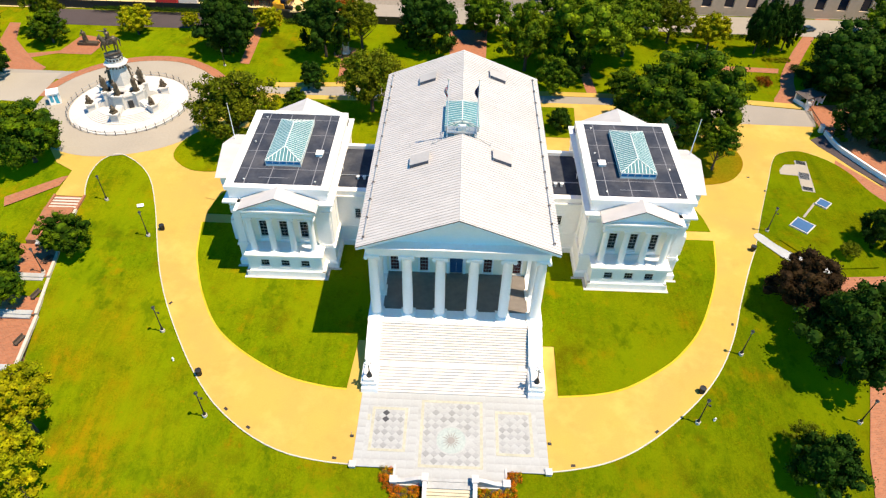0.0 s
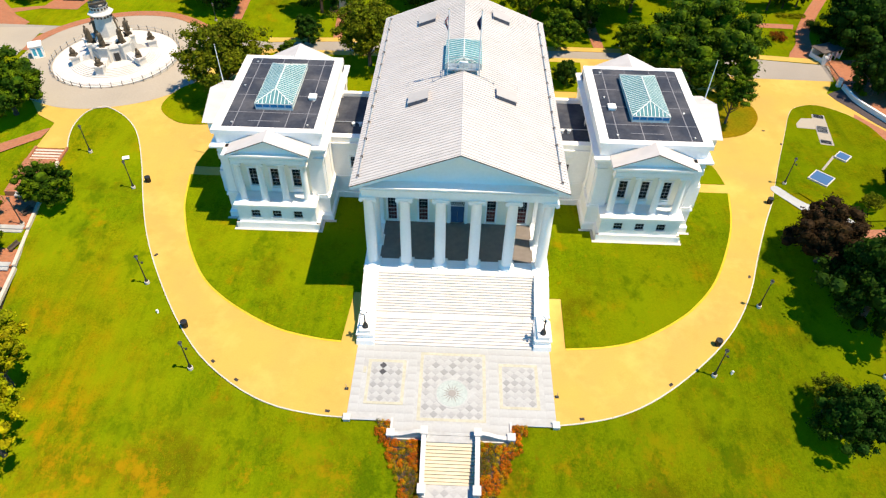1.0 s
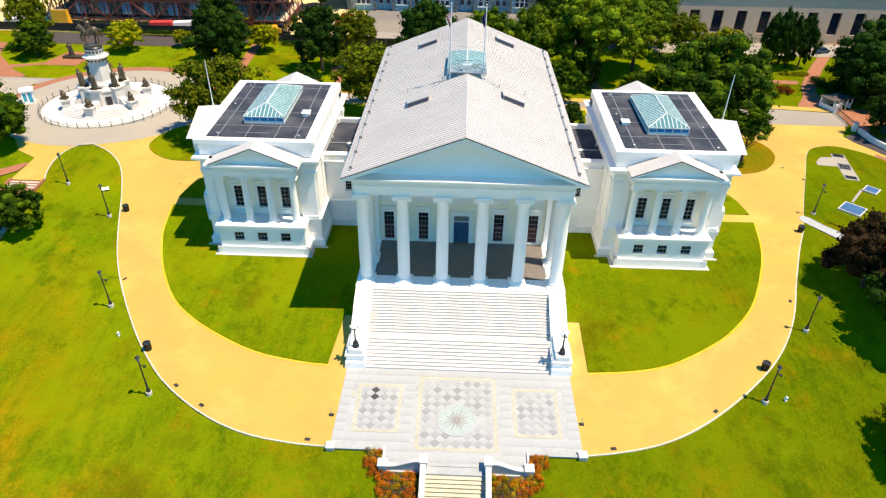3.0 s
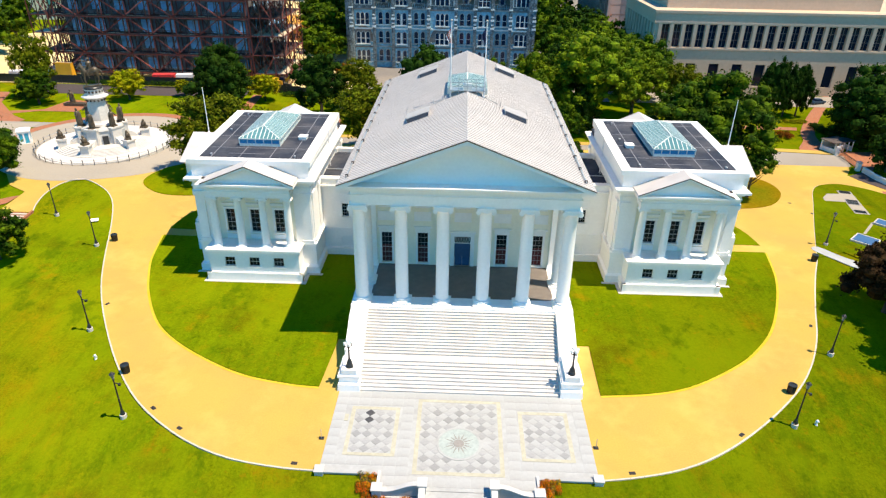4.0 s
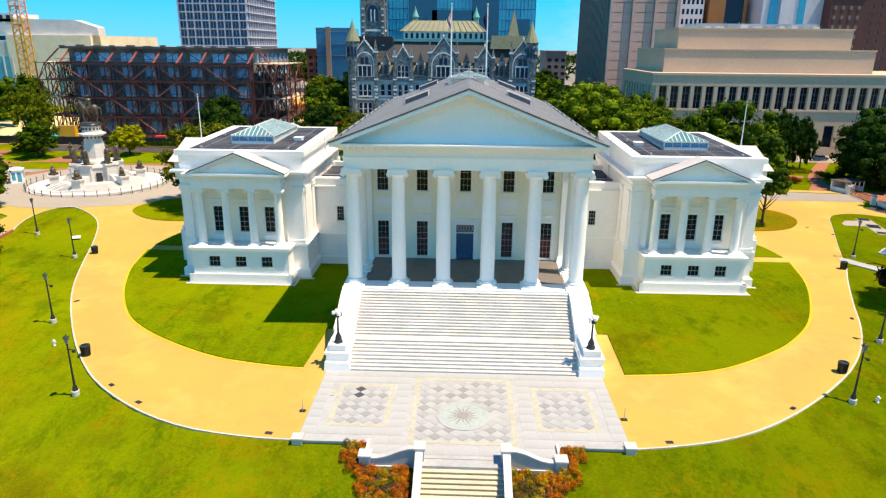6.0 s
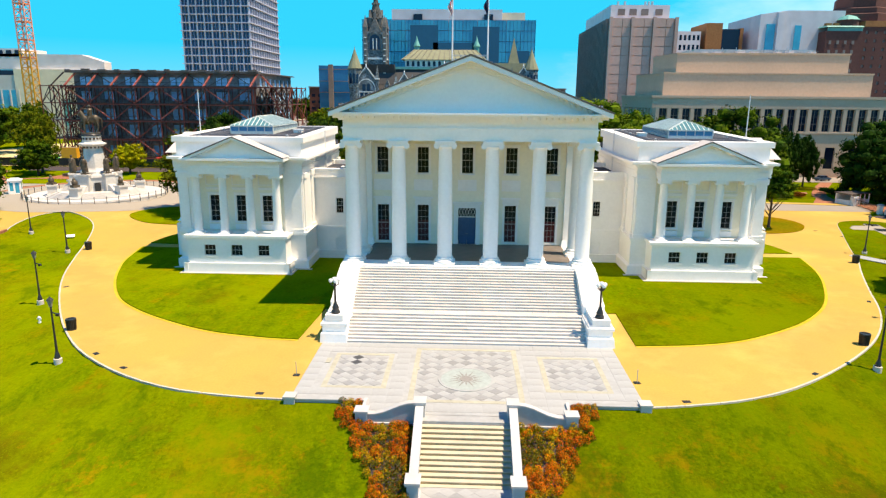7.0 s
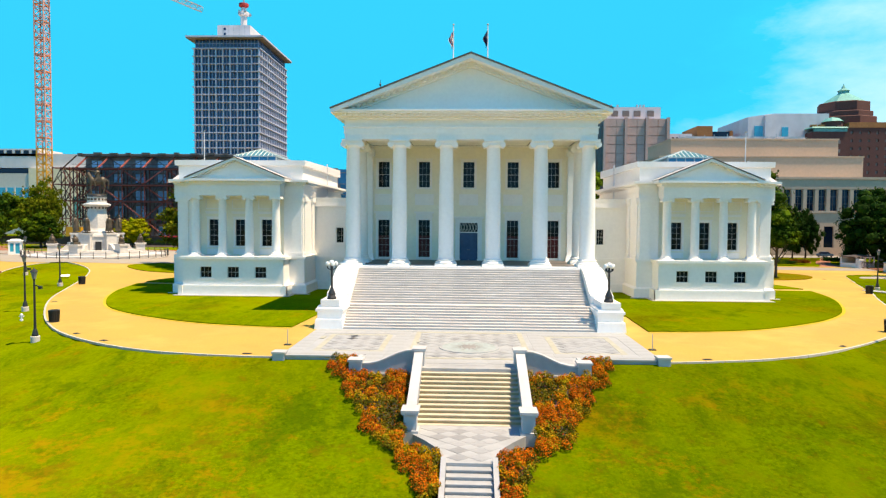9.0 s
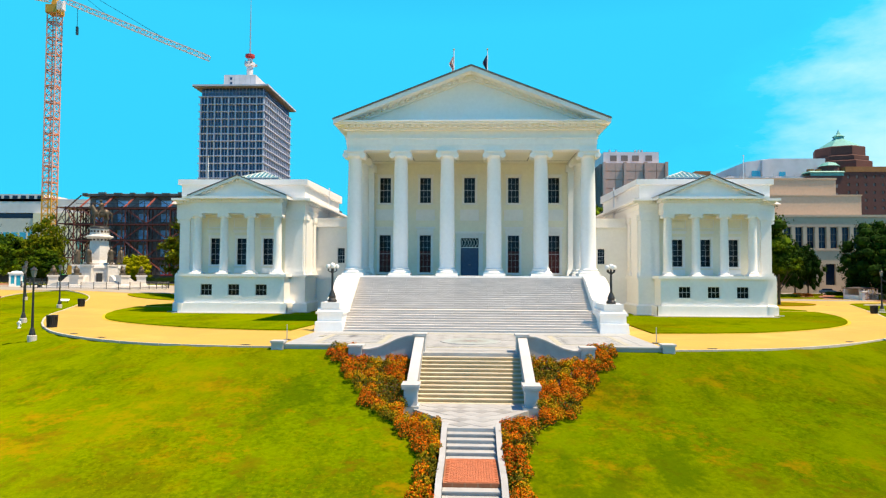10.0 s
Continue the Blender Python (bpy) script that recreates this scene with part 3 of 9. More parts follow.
# kerbs of stone lengths along the outer edge of the drive
for nm, line in (("west", KERB_WEST), ("east", KERB_EAST)):
    line = [p for p in line if abs(p[0]) > 13.2]
    kerb = thing("kerb", "pale stone kerb edging the drive and lawn", "kerb", kind="structure")
    for i in range(0, len(line) - 1, 2):
        p, q = line[i], line[min(i + 2, len(line) - 1)]
        a = Vector((p[0], p[1], -0.075 + lift(*p)))
        b = Vector((q[0], q[1], -0.075 + lift(*q)))
        if (b - a).length < 0.1:
            continue
        b = b - (b - a).normalized() * 0.04
        part("kerb_stone", Geo().beam(a, b, 0.17), KERB, kerb)


# ---- the capitol ----
def column_meshes(r, height, name):
    """Base, shaft and scrolled capital of a smooth column, standing on z = 0."""
    base = Geo().box(-r * 1.42, r * 1.42, -r * 1.42, r * 1.42, 0, r * 0.32)
    base.lathe([(r * 1.38, r * 0.32), (r * 1.42, r * 0.45), (r * 1.30, r * 0.62), (r * 1.15, r * 0.70), (r * 1.24, r * 0.86), (r * 1.05, r * 1.0)], 20)
    top = height - r * 1.05
    shaft = Geo().lathe([(r * 1.06, r * 0.98), (r, r * 1.2), (r * 0.995, height * 0.35), (r * 0.94, height * 0.65), (r * 0.855, top - r * 0.12), (r * 0.92, top)], 24)
    cap = Geo().lathe([(r * 0.9, top), (r * 1.12, top + r * 0.3), (r * 1.05, top + r * 0.5)], 20)
    for sx in (-1, 1):
        cap.beam((sx * r * 1.12, -r * 1.05, top + r * 0.38), (sx * r * 1.12, r * 1.05, top + r * 0.38), r * 0.78, sides=12)
        cap.beam((sx * r * 1.12, -r * 1.12, top + r * 0.38), (sx * r * 1.12, r * 1.12, top + r * 0.38), r * 0.34, sides=10)
    cap.box(-r * 1.12, r * 1.12, -r * 0.98, r * 0.98, top + r * 0.46, top + r * 0.76)
    cap.taper(-r * 1.3, r * 1.3, -r * 1.2, r * 1.2, top + r * 0.76, height, 0.0, 0.0)
    return base.mesh(name + "_base", WHITE, True), shaft.mesh(name + "_shaft", WHITE, True), cap.mesh(name + "_capital", WHITE, True)


def column(parent, meshes, x, y, z):
    shaft = part("column", meshes[1], WHITE, parent, at=pose(x, y, z))
    part("base", meshes[0], WHITE, shaft)
    part("capital", meshes[2], WHITE, shaft)
    return shaft


MUNTIN = mat("weathered_white_glazing_bar", (0.50, 0.50, 0.50), 0.6, grain=4.0)


def sash(parent, x, z, w, h, y, nx, nz, facing="y", sill=True, surround=0.22, curtain=False, glassm=None):
    """A window of nx by nz panes in an opening whose outer face is at y; facing 'y' looks to -y."""
    glassm = glassm or GLASS
    at = pose(x, y, z) if facing == "y" else pose(y, x, z, 0, 0, -90 if facing == "-x" else 90)
    fr = Geo()
    f = 0.05
    fr.box(-w / 2, -w / 2 + f, 0.10, 0.2, 0, h).box(w / 2 - f, w / 2, 0.10, 0.2, 0, h).box(-w / 2, w / 2, 0.10, 0.2, h - f, h).box(-w / 2, w / 2, 0.10, 0.2, 0, f)
    frame_ob = part("window", fr, WHITE, parent, at=at)
    bars = Geo()
    for i in range(1, nx):
        bars.box(-w / 2 + w * i / nx - 0.011, -w / 2 + w * i / nx + 0.011, 0.13, 0.168, f, h - f)
    for j in range(1, nz):
        t = 0.026 if j == nz // 2 else 0.011
        bars.box(-w / 2 + f, w / 2 - f, 0.112, 0.168, h * j / nz - t, h * j / nz + t)
    part("muntin_grid", bars, MUNTIN, frame_ob)
    part("pane", Geo().box(-w / 2 + f, w / 2 - f, 0.175, 0.185, f, h - f), glassm, frame_ob, "dark reflecting glass")
    if surround:
        s = surround
        part("surround", Geo().box(-w / 2 - s, -w / 2, -0.07, 0.02, 0, h).box(w / 2, w / 2 + s, -0.07, 0.02, 0, h).box(-w / 2 - s, w / 2 + s, -0.07, 0.02, h, h + s)
             .box(-w / 2 - s - 0.1, w / 2 + s + 0.1, -0.14, 0.02, h + s, h + s + 0.12), WHITE, frame_ob)
    if sill:
        part("sill", Geo().box(-w / 2 - 0.25, w / 2 + 0.25, -0.16, 0.12, -0.16, 0), WHITE, frame_ob)
    if curtain:
        drape = Geo()
        for i in range(17):
            u, d = -w / 2 + f + (w - 2 * f) * i / 16, 0.164 + 0.008 * (i % 2)
            drape.v += [(u, d, f), (u, d, h * 0.58)]
        drape.f = [(2 * i, 2 * i + 2, 2 * i + 3, 2 * i + 1) for i in range(16)]
        part("curtain", drape, CURTAIN, frame_ob, "dark red curtain behind the lower panes")
    return frame_ob


def dentils(geo, x0, x1, y0, y1, z0, z1, step, width, axis="x"):
    n = int((x1 - x0) / step)
    off = ((x1 - x0) - (n - 1) * step) / 2
    for i in range(n):
        c = x0 + off + i * step
        geo.box(c - width / 2, c + width / 2, y0, y1, z0, z1) if axis == "x" else geo.box(y0, y1, c - width / 2, c + width / 2, z0, z1)
    return geo


FLOOR, TOP = 4.85, 17.75
EAVE, RIDGE = 20.55, 25.92
FRONT, REAR = -2.4, 45.9
capitol = thing("capitol_building", "white temple-fronted capitol with six tall columns and pale metal roof", "government building")
# podium and floor of the portico
part("podium", Geo().box(-13.2, 13.2, -1.35, 44.0, 0, FLOOR - 0.45).box(-13.45, 13.45, -0.9, 44.2, 0, 0.9).box(-13.32, 13.32, -1.45, 9.2, FLOOR - 0.45, FLOOR), WHITE, capitol)
part("portico_floor", Geo().box(-11.2, 11.2, 0.95, 9.2, FLOOR, FLOOR + 0.012), SLATE, capitol, "dark slate paving of the portico")
# walls of the body, with the openings of the portico front
low_x, up_x = (-10.05, -5.3, 5.05, 9.75), (-10.05, -5.3, -0.1, 5.05, 9.75)
holes = [(x - 0.7, x + 0.7, 5.15, 9.6) for x in low_x] + [(x - 0.68, x + 0.68, 13.35, 16.4) for x in up_x] + [(-1.12, 0.98, FLOOR, 9.25)]
# porch walls and ceiling wear the paint with bounce light in it
part("front_wall", Geo().wall(-12.75, 12.75, FLOOR, TOP + 0.45, 9.2, 9.8, holes), BOUNCEWHITE, capitol)
part("side_wall", Geo().box(-12.75, -12.15, 9.8, 43.7, FLOOR - 0.5, TOP), WHITE, capitol)
part("side_wall", Geo().box(12.15, 12.75, 9.8, 43.7, FLOOR - 0.5, TOP), WHITE, capitol)
part("back_wall", Geo().box(-12.75, 12.75, 43.7, 44.3, FLOOR - 0.5, TOP), WHITE, capitol)
# added backing sheet, its dark colour stands for the unlit interior
part("inner_wall", Geo().box(-12.1, 12.1, 11.8, 12.0, FLOOR, TOP), DOOR, capitol, "added dark sheet standing for the unlit room behind the windows")
for x in low_x:
    sash(capitol, x, 5.15, 1.4, 4.45, 9.2, 3, 6, curtain=True)
for x in up_x:
    sash(capitol, x, 13.35, 1.36, 3.05, 9.2, 3, 4)
for x in up_x:
    part("panel", Geo().box(x - 1.1, x + 1.1, 9.15, 9.2, 11.3, 12.6).box(x - 0.95, x + 0.95, 9.11, 9.15, 11.45, 12.45), WHITE, capitol)
for x in low_x:
    part("cornice_shelf", Geo().box(x - 1.15, x + 1.15, 8.95, 9.2, 10.35, 10.55).box(x - 0.95, x + 0.95, 9.08, 9.2, 9.95, 10.35), WHITE, capitol)
# door
door = part("door", Geo().box(-1.05, -0.09, 9.42, 9.5, FLOOR, 8.1).box(-0.05, 0.91, 9.42, 9.5, FLOOR, 8.1), DOOR, capitol, "tall dark blue double door")
for cx in (-0.57, 0.43):
    for z0, z1 in ((5.1, 6.0), (6.2, 7.1), (7.3, 7.95)):
        part("door_panel", Geo().taper(cx - 0.36, cx + 0.36, 9.39, 9.42, z0, z1, 0.05, 0), DOOR, door)
part("knob", Geo().lathe([(0.0, -0.05), (0.05, 0), (0, 0.05)], 8, -0.15, 9.37, 6.1), BUFF, door)
part("knob", Geo().lathe([(0.0, -0.05), (0.05, 0), (0, 0.05)], 8, 0.02, 9.37, 6.1), BUFF, door)
fan = part("transom", Geo().box(-1.12, 0.98, 9.44, 9.47, 8.2, 9.25), GLASS, capitol, "glazed transom with lattice bars")
lat = Geo().box(-1.12, 0.98, 9.38, 9.44, 8.1, 8.2)
for i in range(6):
    c = -1.12 + 0.35 * i
    lat.beam((c, 9.42, 8.2), (c + 0.35, 9.42, 9.25), 0.04).beam((c + 0.35, 9.42, 8.2), (c, 9.42, 9.25), 0.04)
part("lattice", lat, WHITE, fan)
part("door_surround", Geo().box(-1.62, -1.12, 9.05, 9.2, FLOOR, 9.25).box(0.98, 1.48, 9.05, 9.2, FLOOR, 9.25).box(-1.62, 1.48, 9.05, 9.2, 9.25, 9.75)
     .box(-1.8, 1.66, 8.85, 9.2, 9.75, 10.0), WHITE, capitol)
# columns
big = column_meshes(0.78, TOP - FLOOR, "column")
for i in range(6):
    column(capitol, big, -12.05 + 4.82 * i, 0.0, FLOOR)
for x in (-12.05, 12.05):
    column(capitol, big, x, 4.75, FLOOR)
    part("pilaster", Geo().box(x - 0.72, x + 0.72, 8.75, 9.9, FLOOR, TOP - 0.8).taper(x - 0.9, x + 0.9, 8.6, 10.0, FLOOR, FLOOR + 0.7, 0.1, 0.1)
         .box(x - 0.95, x + 0.95, 8.55, 10.0, TOP - 0.8, TOP), WHITE, capitol)
for y in (15, 21, 27, 33, 39, 43.5):
    for s in (-1, 1):
        part("pilaster", Geo().box(min(s * 12.75, s * 12.95), max(s * 12.75, s * 12.95), y - 0.7, y + 0.7, FLOOR, TOP).box(min(s * 12.75, s * 13.1), max(s * 12.75, s * 13.1), y - 0.85, y + 0.85, TOP - 0.7, TOP), WHITE, capitol)
# entablature
for nm, z0, z1, o in (("architrave", TOP, TOP + 0.55, 0.0), ("fascia", TOP + 0.55, TOP + 1.15, 0.06), ("fillet", TOP + 1.15, TOP + 1.28, 0.16), ("frieze", TOP + 1.28, TOP + 2.0, 0.0)):
    part(nm, Geo().ring(-12.8 - o, 12.8 + o, -0.74 - o, 44.3 + o, z0, z1, -11.3, 11.3, 0.72, 43.0), WHITE, capitol)
part("portico_ceiling", Geo().box(-11.3, 11.3, 0.72, 9.2, TOP + 0.3, TOP + 0.5), BOUNCEWHITE, capitol)
rings = Geo()
for i in range(5):
    c = -9.64 + 4.82 * i
    rings.box(c - 1.7, c + 1.7, 1.3, 1.38, TOP + 0.28, TOP + 0.3).box(c - 1.7, c + 1.7, 7.4, 7.5, TOP + 0.28, TOP + 0.3).box(c - 1.7, c - 1.62, 1.38, 7.4, TOP + 0.28, TOP + 0.3).box(c + 1.62, c + 1.7, 1.38, 7.4, TOP + 0.28, TOP + 0.3)
part("ceiling_moulding", rings, SLATE, capitol)
for z0, z1, o in ((TOP + 2.0, TOP + 2.2, 0.35), (TOP + 2.45, TOP + 2.62, 1.0), (TOP + 2.62, EAVE - 0.02, 1.12)):
    part("cornice", Geo().box(-12.8 - o, 12.8 + o, -0.74 - o * 1.35, 44.3 + o * 1.3, z0, z1), WHITE, capitol)
part("cornice_core", Geo().box(-13.3, 13.3, -1.35, 44.8, TOP + 2.2, TOP + 2.45), WHITE, capitol)
dent = dentils(Geo(), -13.2, 13.2, -1.78, -1.3, TOP + 2.2, TOP + 2.45, 0.62, 0.36)
for s in (-1, 1):
    dentils(dent, -1.3, 44.7, min(s * 13.3, s * 13.75), max(s * 13.3, s * 13.75), TOP + 2.2, TOP + 2.45, 0.62, 0.36, "y")
tagged(part("dentil_course", dent, WHITE, capitol), kind="stuff")
# pediments, front and back
for y0, y1 in ((-0.72, -0.2), (43.8, 44.3)):
    part("tympanum", Geo().prism([(-12.6, EAVE - 0.05), (12.6, EAVE - 0.05), (0, RIDGE - 0.6)], "y", y0, y1), WHITE, capitol)
slope = math.atan2(RIDGE - EAVE, 13.92)
for y0, y1, yd in ((FRONT + 0.04, -0.7, -1.0), (44.2, REAR - 0.04, 44.6)):
    teeth = Geo()
    for s in (-1, 1):
        rake = Geo().prism([(s * 13.92, EAVE), (0, RIDGE), (0, RIDGE - 0.42), (s * 13.92, EAVE - 0.42)][::s], "y", y0, y1)
        part("raking_cornice", rake, WHITE, capitol)
        bed_mould = Geo().prism([(s * 12.9, EAVE + 0.0), (0, RIDGE - 0.42), (0, RIDGE - 0.95), (s * 11.6, EAVE + 0.0)][::s], "y", min(yd, -0.7) if yd < 0 else 44.2, -0.7 if yd < 0 else yd)
        part("bed_moulding", bed_mould, WHITE, capitol)
        for i in range(20):
            c = 0.45 + i * 0.6
            zc = RIDGE - 0.42 - c * math.tan(slope)
            teeth.prism([(s * (c - 0.17), zc - 0.28 + 0.17 * math.tan(slope)), (s * (c + 0.17), zc - 0.28 - 0.17 * math.tan(slope)), (s * (c + 0.17), zc - 0.17 * math.tan(slope)), (s * (c - 0.17), zc + 0.17 * math.tan(slope))][::s],
                        "y", yd - 0.36 if yd < 0 else yd, yd if yd < 0 else yd + 0.36)
    tagged(part("dentil_course", teeth, WHITE, capitol), kind="stuff")
HATCHGLASS = glass("dusty_hatch_glass", (0.05, 0.07, 0.10), 0.25)
# roof: two slopes of metal sheets with standing seams
for s in (-1, 1):
    roof = part("roof", Geo().prism([(0, RIDGE + 0.16), (s * 14.0, EAVE + 0.12), (s * 14.0, EAVE + 0.02), (0, RIDGE + 0.02)][::s], "y", FRONT, REAR), ROOF, capitol, "pale grey standing-seam metal roof")
    ribs = Geo()
    y = FRONT + 0.3
    while y < REAR:
        ribs.add([(0, y - 0.025, RIDGE + 0.15), (0, y + 0.025, RIDGE + 0.15), (s * 14.0, y + 0.025, EAVE + 0.11), (s * 14.0, y - 0.025, EAVE + 0.11),
                  (0, y - 0.025, RIDGE + 0.22), (0, y + 0.025, RIDGE + 0.22), (s * 14.0, y + 0.025, EAVE + 0.18), (s * 14.0, y - 0.025, EAVE + 0.18)],
                 [(0, 1, 2, 3), (4, 5, 6, 7), (0, 4, 7, 3), (1, 5, 6, 2), (0, 1, 5, 4), (3, 2, 6, 7)])
        y += 0.60
    tagged(part("seams", ribs, SEAM, roof), kind="stuff")
    guard = Geo().beam((s * 13.0, FRONT + 1.2, EAVE + 0.72), (s * 13.0, REAR - 1.2, EAVE + 0.72), 0.10)
    part("snow_rail", guard, STEEL, roof)
    for i in range(12):
        y = FRONT + 1.6 + i * 4.1
        part("bracket", Geo().box(s * 13.0 - 0.16, s * 13.0 + 0.16, y - 0.10, y + 0.10, EAVE + 0.4, EAVE + 0.85), GUTTER, roof)
part("ridge_cap", Geo().prism([(-0.16, RIDGE + 0.08), (0, RIDGE + 0.19), (0.16, RIDGE + 0.08)], "y", FRONT, REAR), ROOF, capitol)
part("roof_edge", Geo().prism([(-14.0, EAVE + 0.03), (0, RIDGE + 0.05), (0, RIDGE + 0.19), (-14.0, EAVE + 0.15)], "y", FRONT - 0.05, FRONT).prism([(14.0, EAVE + 0.03), (0, RIDGE + 0.05), (0, RIDGE + 0.19), (14.0, EAVE + 0.15)], "y", FRONT - 0.05, FRONT), GUTTER, capitol, "thin dark metal edge along the gable")
for sx, y in ((-1, 12.6), (1, 13.8), (-1, 37.5), (1, 39.0)):
    x0, x1 = 4.8, 7.6
    za, zb = RIDGE + 0.16 - x0 * math.tan(slope), RIDGE + 0.16 - x1 * math.tan(slope)
    dormer = part("roof_hatch", Geo().prism([(sx * x0, za - 0.1), (sx * x1, zb - 0.1), (sx * x1, zb + 0.58), (sx * x0, za + 0.58)][::sx], "y", y, y + 2.4), ROOF, capitol, "low metal roof hatch with dark glazed front")
    part("pane", Geo().prism([(sx * (x0 + 0.05), za + 0.03), (sx * (x1 - 0.05), zb + 0.03), (sx * (x1 - 0.05), zb + 0.55), (sx * (x0 + 0.05), za + 0.55)][::sx], "y", y - 0.03, y), HATCHGLASS, dormer)
    part("lid", Geo().prism([(sx * (x0 - 0.06), za + 0.58), (sx * (x1 + 0.06), zb + 0.58), (sx * (x1 + 0.06), zb + 0.64), (sx * (x0 - 0.06), za + 0.64)][::sx], "y", y - 0.06, y + 2.46), SEAM, dormer)
# glazed lantern on the ridge, with its service platform
lant = part("lantern", Geo().box(-2.7, 2.7, 20.2, 27.6, RIDGE - 1.3, RIDGE + 0.0), SKYFRAME, capitol, "pale green framed glass lantern on the ridge")
LZ, LT = RIDGE + 0.0, RIDGE + 0.62
part("pane", Geo().add([(-2.7, 20.2, LZ), (2.7, 20.2, LZ), (2.7, 27.6, LZ), (-2.7, 27.6, LZ), (0, 20.9, LT), (0, 26.9, LT)], [(0, 1, 4), (1, 2, 5, 4), (2, 3, 5), (3, 0, 4, 5)]), SKYGLASS, lant, "pale blue-green glass")
lb = Geo()
for i in range(12):
    y = 20.2 + 7.4 * i / 11
    yt = min(26.9, max(20.9, y))
    for s in (-1, 1):
        lb.beam((s * 2.7, y, LZ + 0.02), (0, yt, LT + 0.03), 0.09)
for i in range(7):
    lb.beam((-2.7 + 0.9 * i, 20.2, LZ + 0.02), (0, 20.9, LT + 0.03), 0.07)
lb.beam((0, 20.9, LT + 0.04), (0, 26.9, LT + 0.04), 0.14)
part("glazing_grid", lb, SKYFRAME, lant)
plat = part("platform", Geo().box(-2.3, 2.3, 18.0, 19.9, RIDGE + 0.15, RIDGE + 0.25), STEEL, capitol, "steel service platform with rails on the ridge")
rail = Geo()
for x in (-2.3, -1.15, 0, 1.15, 2.3):
    for y in (18.0, 19.9):
        rail.beam((x, y, RIDGE - abs(x) * 0.386), (x, y, RIDGE + 1.35), 0.07)
for z in (0.8, 1.3):
    rail.beam((-2.3, 18.0, RIDGE + z), (2.3, 18.0, RIDGE + z), 0.06).beam((-2.3, 19.9, RIDGE + z), (2.3, 19.9, RIDGE + z), 0.06)
    rail.beam((-2.3, 18.0, RIDGE + z), (-2.3, 19.9, RIDGE + z), 0.06).beam((2.3, 18.0, RIDGE + z), (2.3, 19.9, RIDGE + z), 0.06)
part("railing", rail, STEEL, plat)
part("hatch_box", Geo().box(-0.6, 0.6, 18.5, 19.3, RIDGE + 0.25, RIDGE + 1.0), SKYFRAME, plat, "pale metal equipment box")
cable = Geo()
for s in (-1, 1):
    cable.beam((s * 2.3, 18.2, RIDGE - 0.6), (s * 4.4, 17.4, RIDGE - 1.45), 0.06).beam((s * 4.4, 17.4, RIDGE - 1.5), (s * 4.4, 17.4, RIDGE - 0.9), 0.08).beam((s * 8.0, 18.6, RIDGE - 3.0), (s * 8.0, 18.6, RIDGE - 2.3), 0.10)
part("stay", cable, STEEL, plat)

# the long flight of steps with a landing
N1, N2, T1, T2 = 16, 9, 0.345, 0.42
RISE = FLOOR / (N1 + N2)
steps = thing("front_steps", "broad flight of white marble steps between solid cheek walls", "steps")
y, z = -1.45, FLOOR
for i in range(N1 + N2 - 1):
    z -= RISE
    depth = T1 if i < N1 - 1 else (1.15 if i == N1 - 1 else T2)
    cuts = [-11.15] + [-11.15 + 22.3 * (k + (0.5 if i % 2 else 0.0)) / 7 for k in range(0 if i % 2 else 1, 7)] + [11.15]
    for xa, xb in zip(cuts, cuts[1:]):
        part("step_slab", Geo().box(xa + 0.006, xb - 0.006, y - depth, y + 0.1, z - RISE * 1.2, z - 0.05).box(xa + 0.006, xb - 0.006, y - depth - 0.012, y, z - 0.05, z), STEP, steps)
    y -= depth
STEPFOOT = y
part("core", Geo().prism([(-1.4, 0.0), (-1.4, FLOOR - RISE - 0.3), (-6.55, 1.4), (-7.7, 1.3), (STEPFOOT + 0.4, 0.0)], "x", -11.1, 11.1), STEP, steps)
for s in (-1, 1):
    cheek = Geo()
    prof = [(-1.3, 0.0), (-1.3, FLOOR - 0.02), (-1.9, FLOOR - 0.02), (-2.7, 4.72), (-3.9, 4.25), (-5.3, 3.5), (-6.5, 2.9), (-7.3, 2.7), (-7.3, 0.0)]
    cheek.prism(prof, "x", min(s * 11.15, s * 13.2), max(s * 11.15, s * 13.2))
    part("cheek_wall", cheek, WHITE, steps, "smooth white sloping cheek wall")
    a, b = sorted((s * 11.1, s * 13.3))
    part("pedestal", Geo().box(a, b, -10.75, -7.25, 0.0, 1.9).taper(a - 0.15, b + 0.15, -11.3, -7.2, 0, 0.85, 0.08, 0.08).box(a - 0.12, b + 0.12, -10.9, -7.25, 1.5, 1.72)
         .taper(a - 0.02, b + 0.02, -10.8, -7.25, 1.72, 2.0, 0.1, 0.1).box(a + 0.30, b - 0.25, -10.77, -7.25, 1.98, 2.5), WHITE, steps, "stepped white lamp pedestal")


# ---- wings and links ----
small = column_meshes(0.52, 7.55, "wing_column")


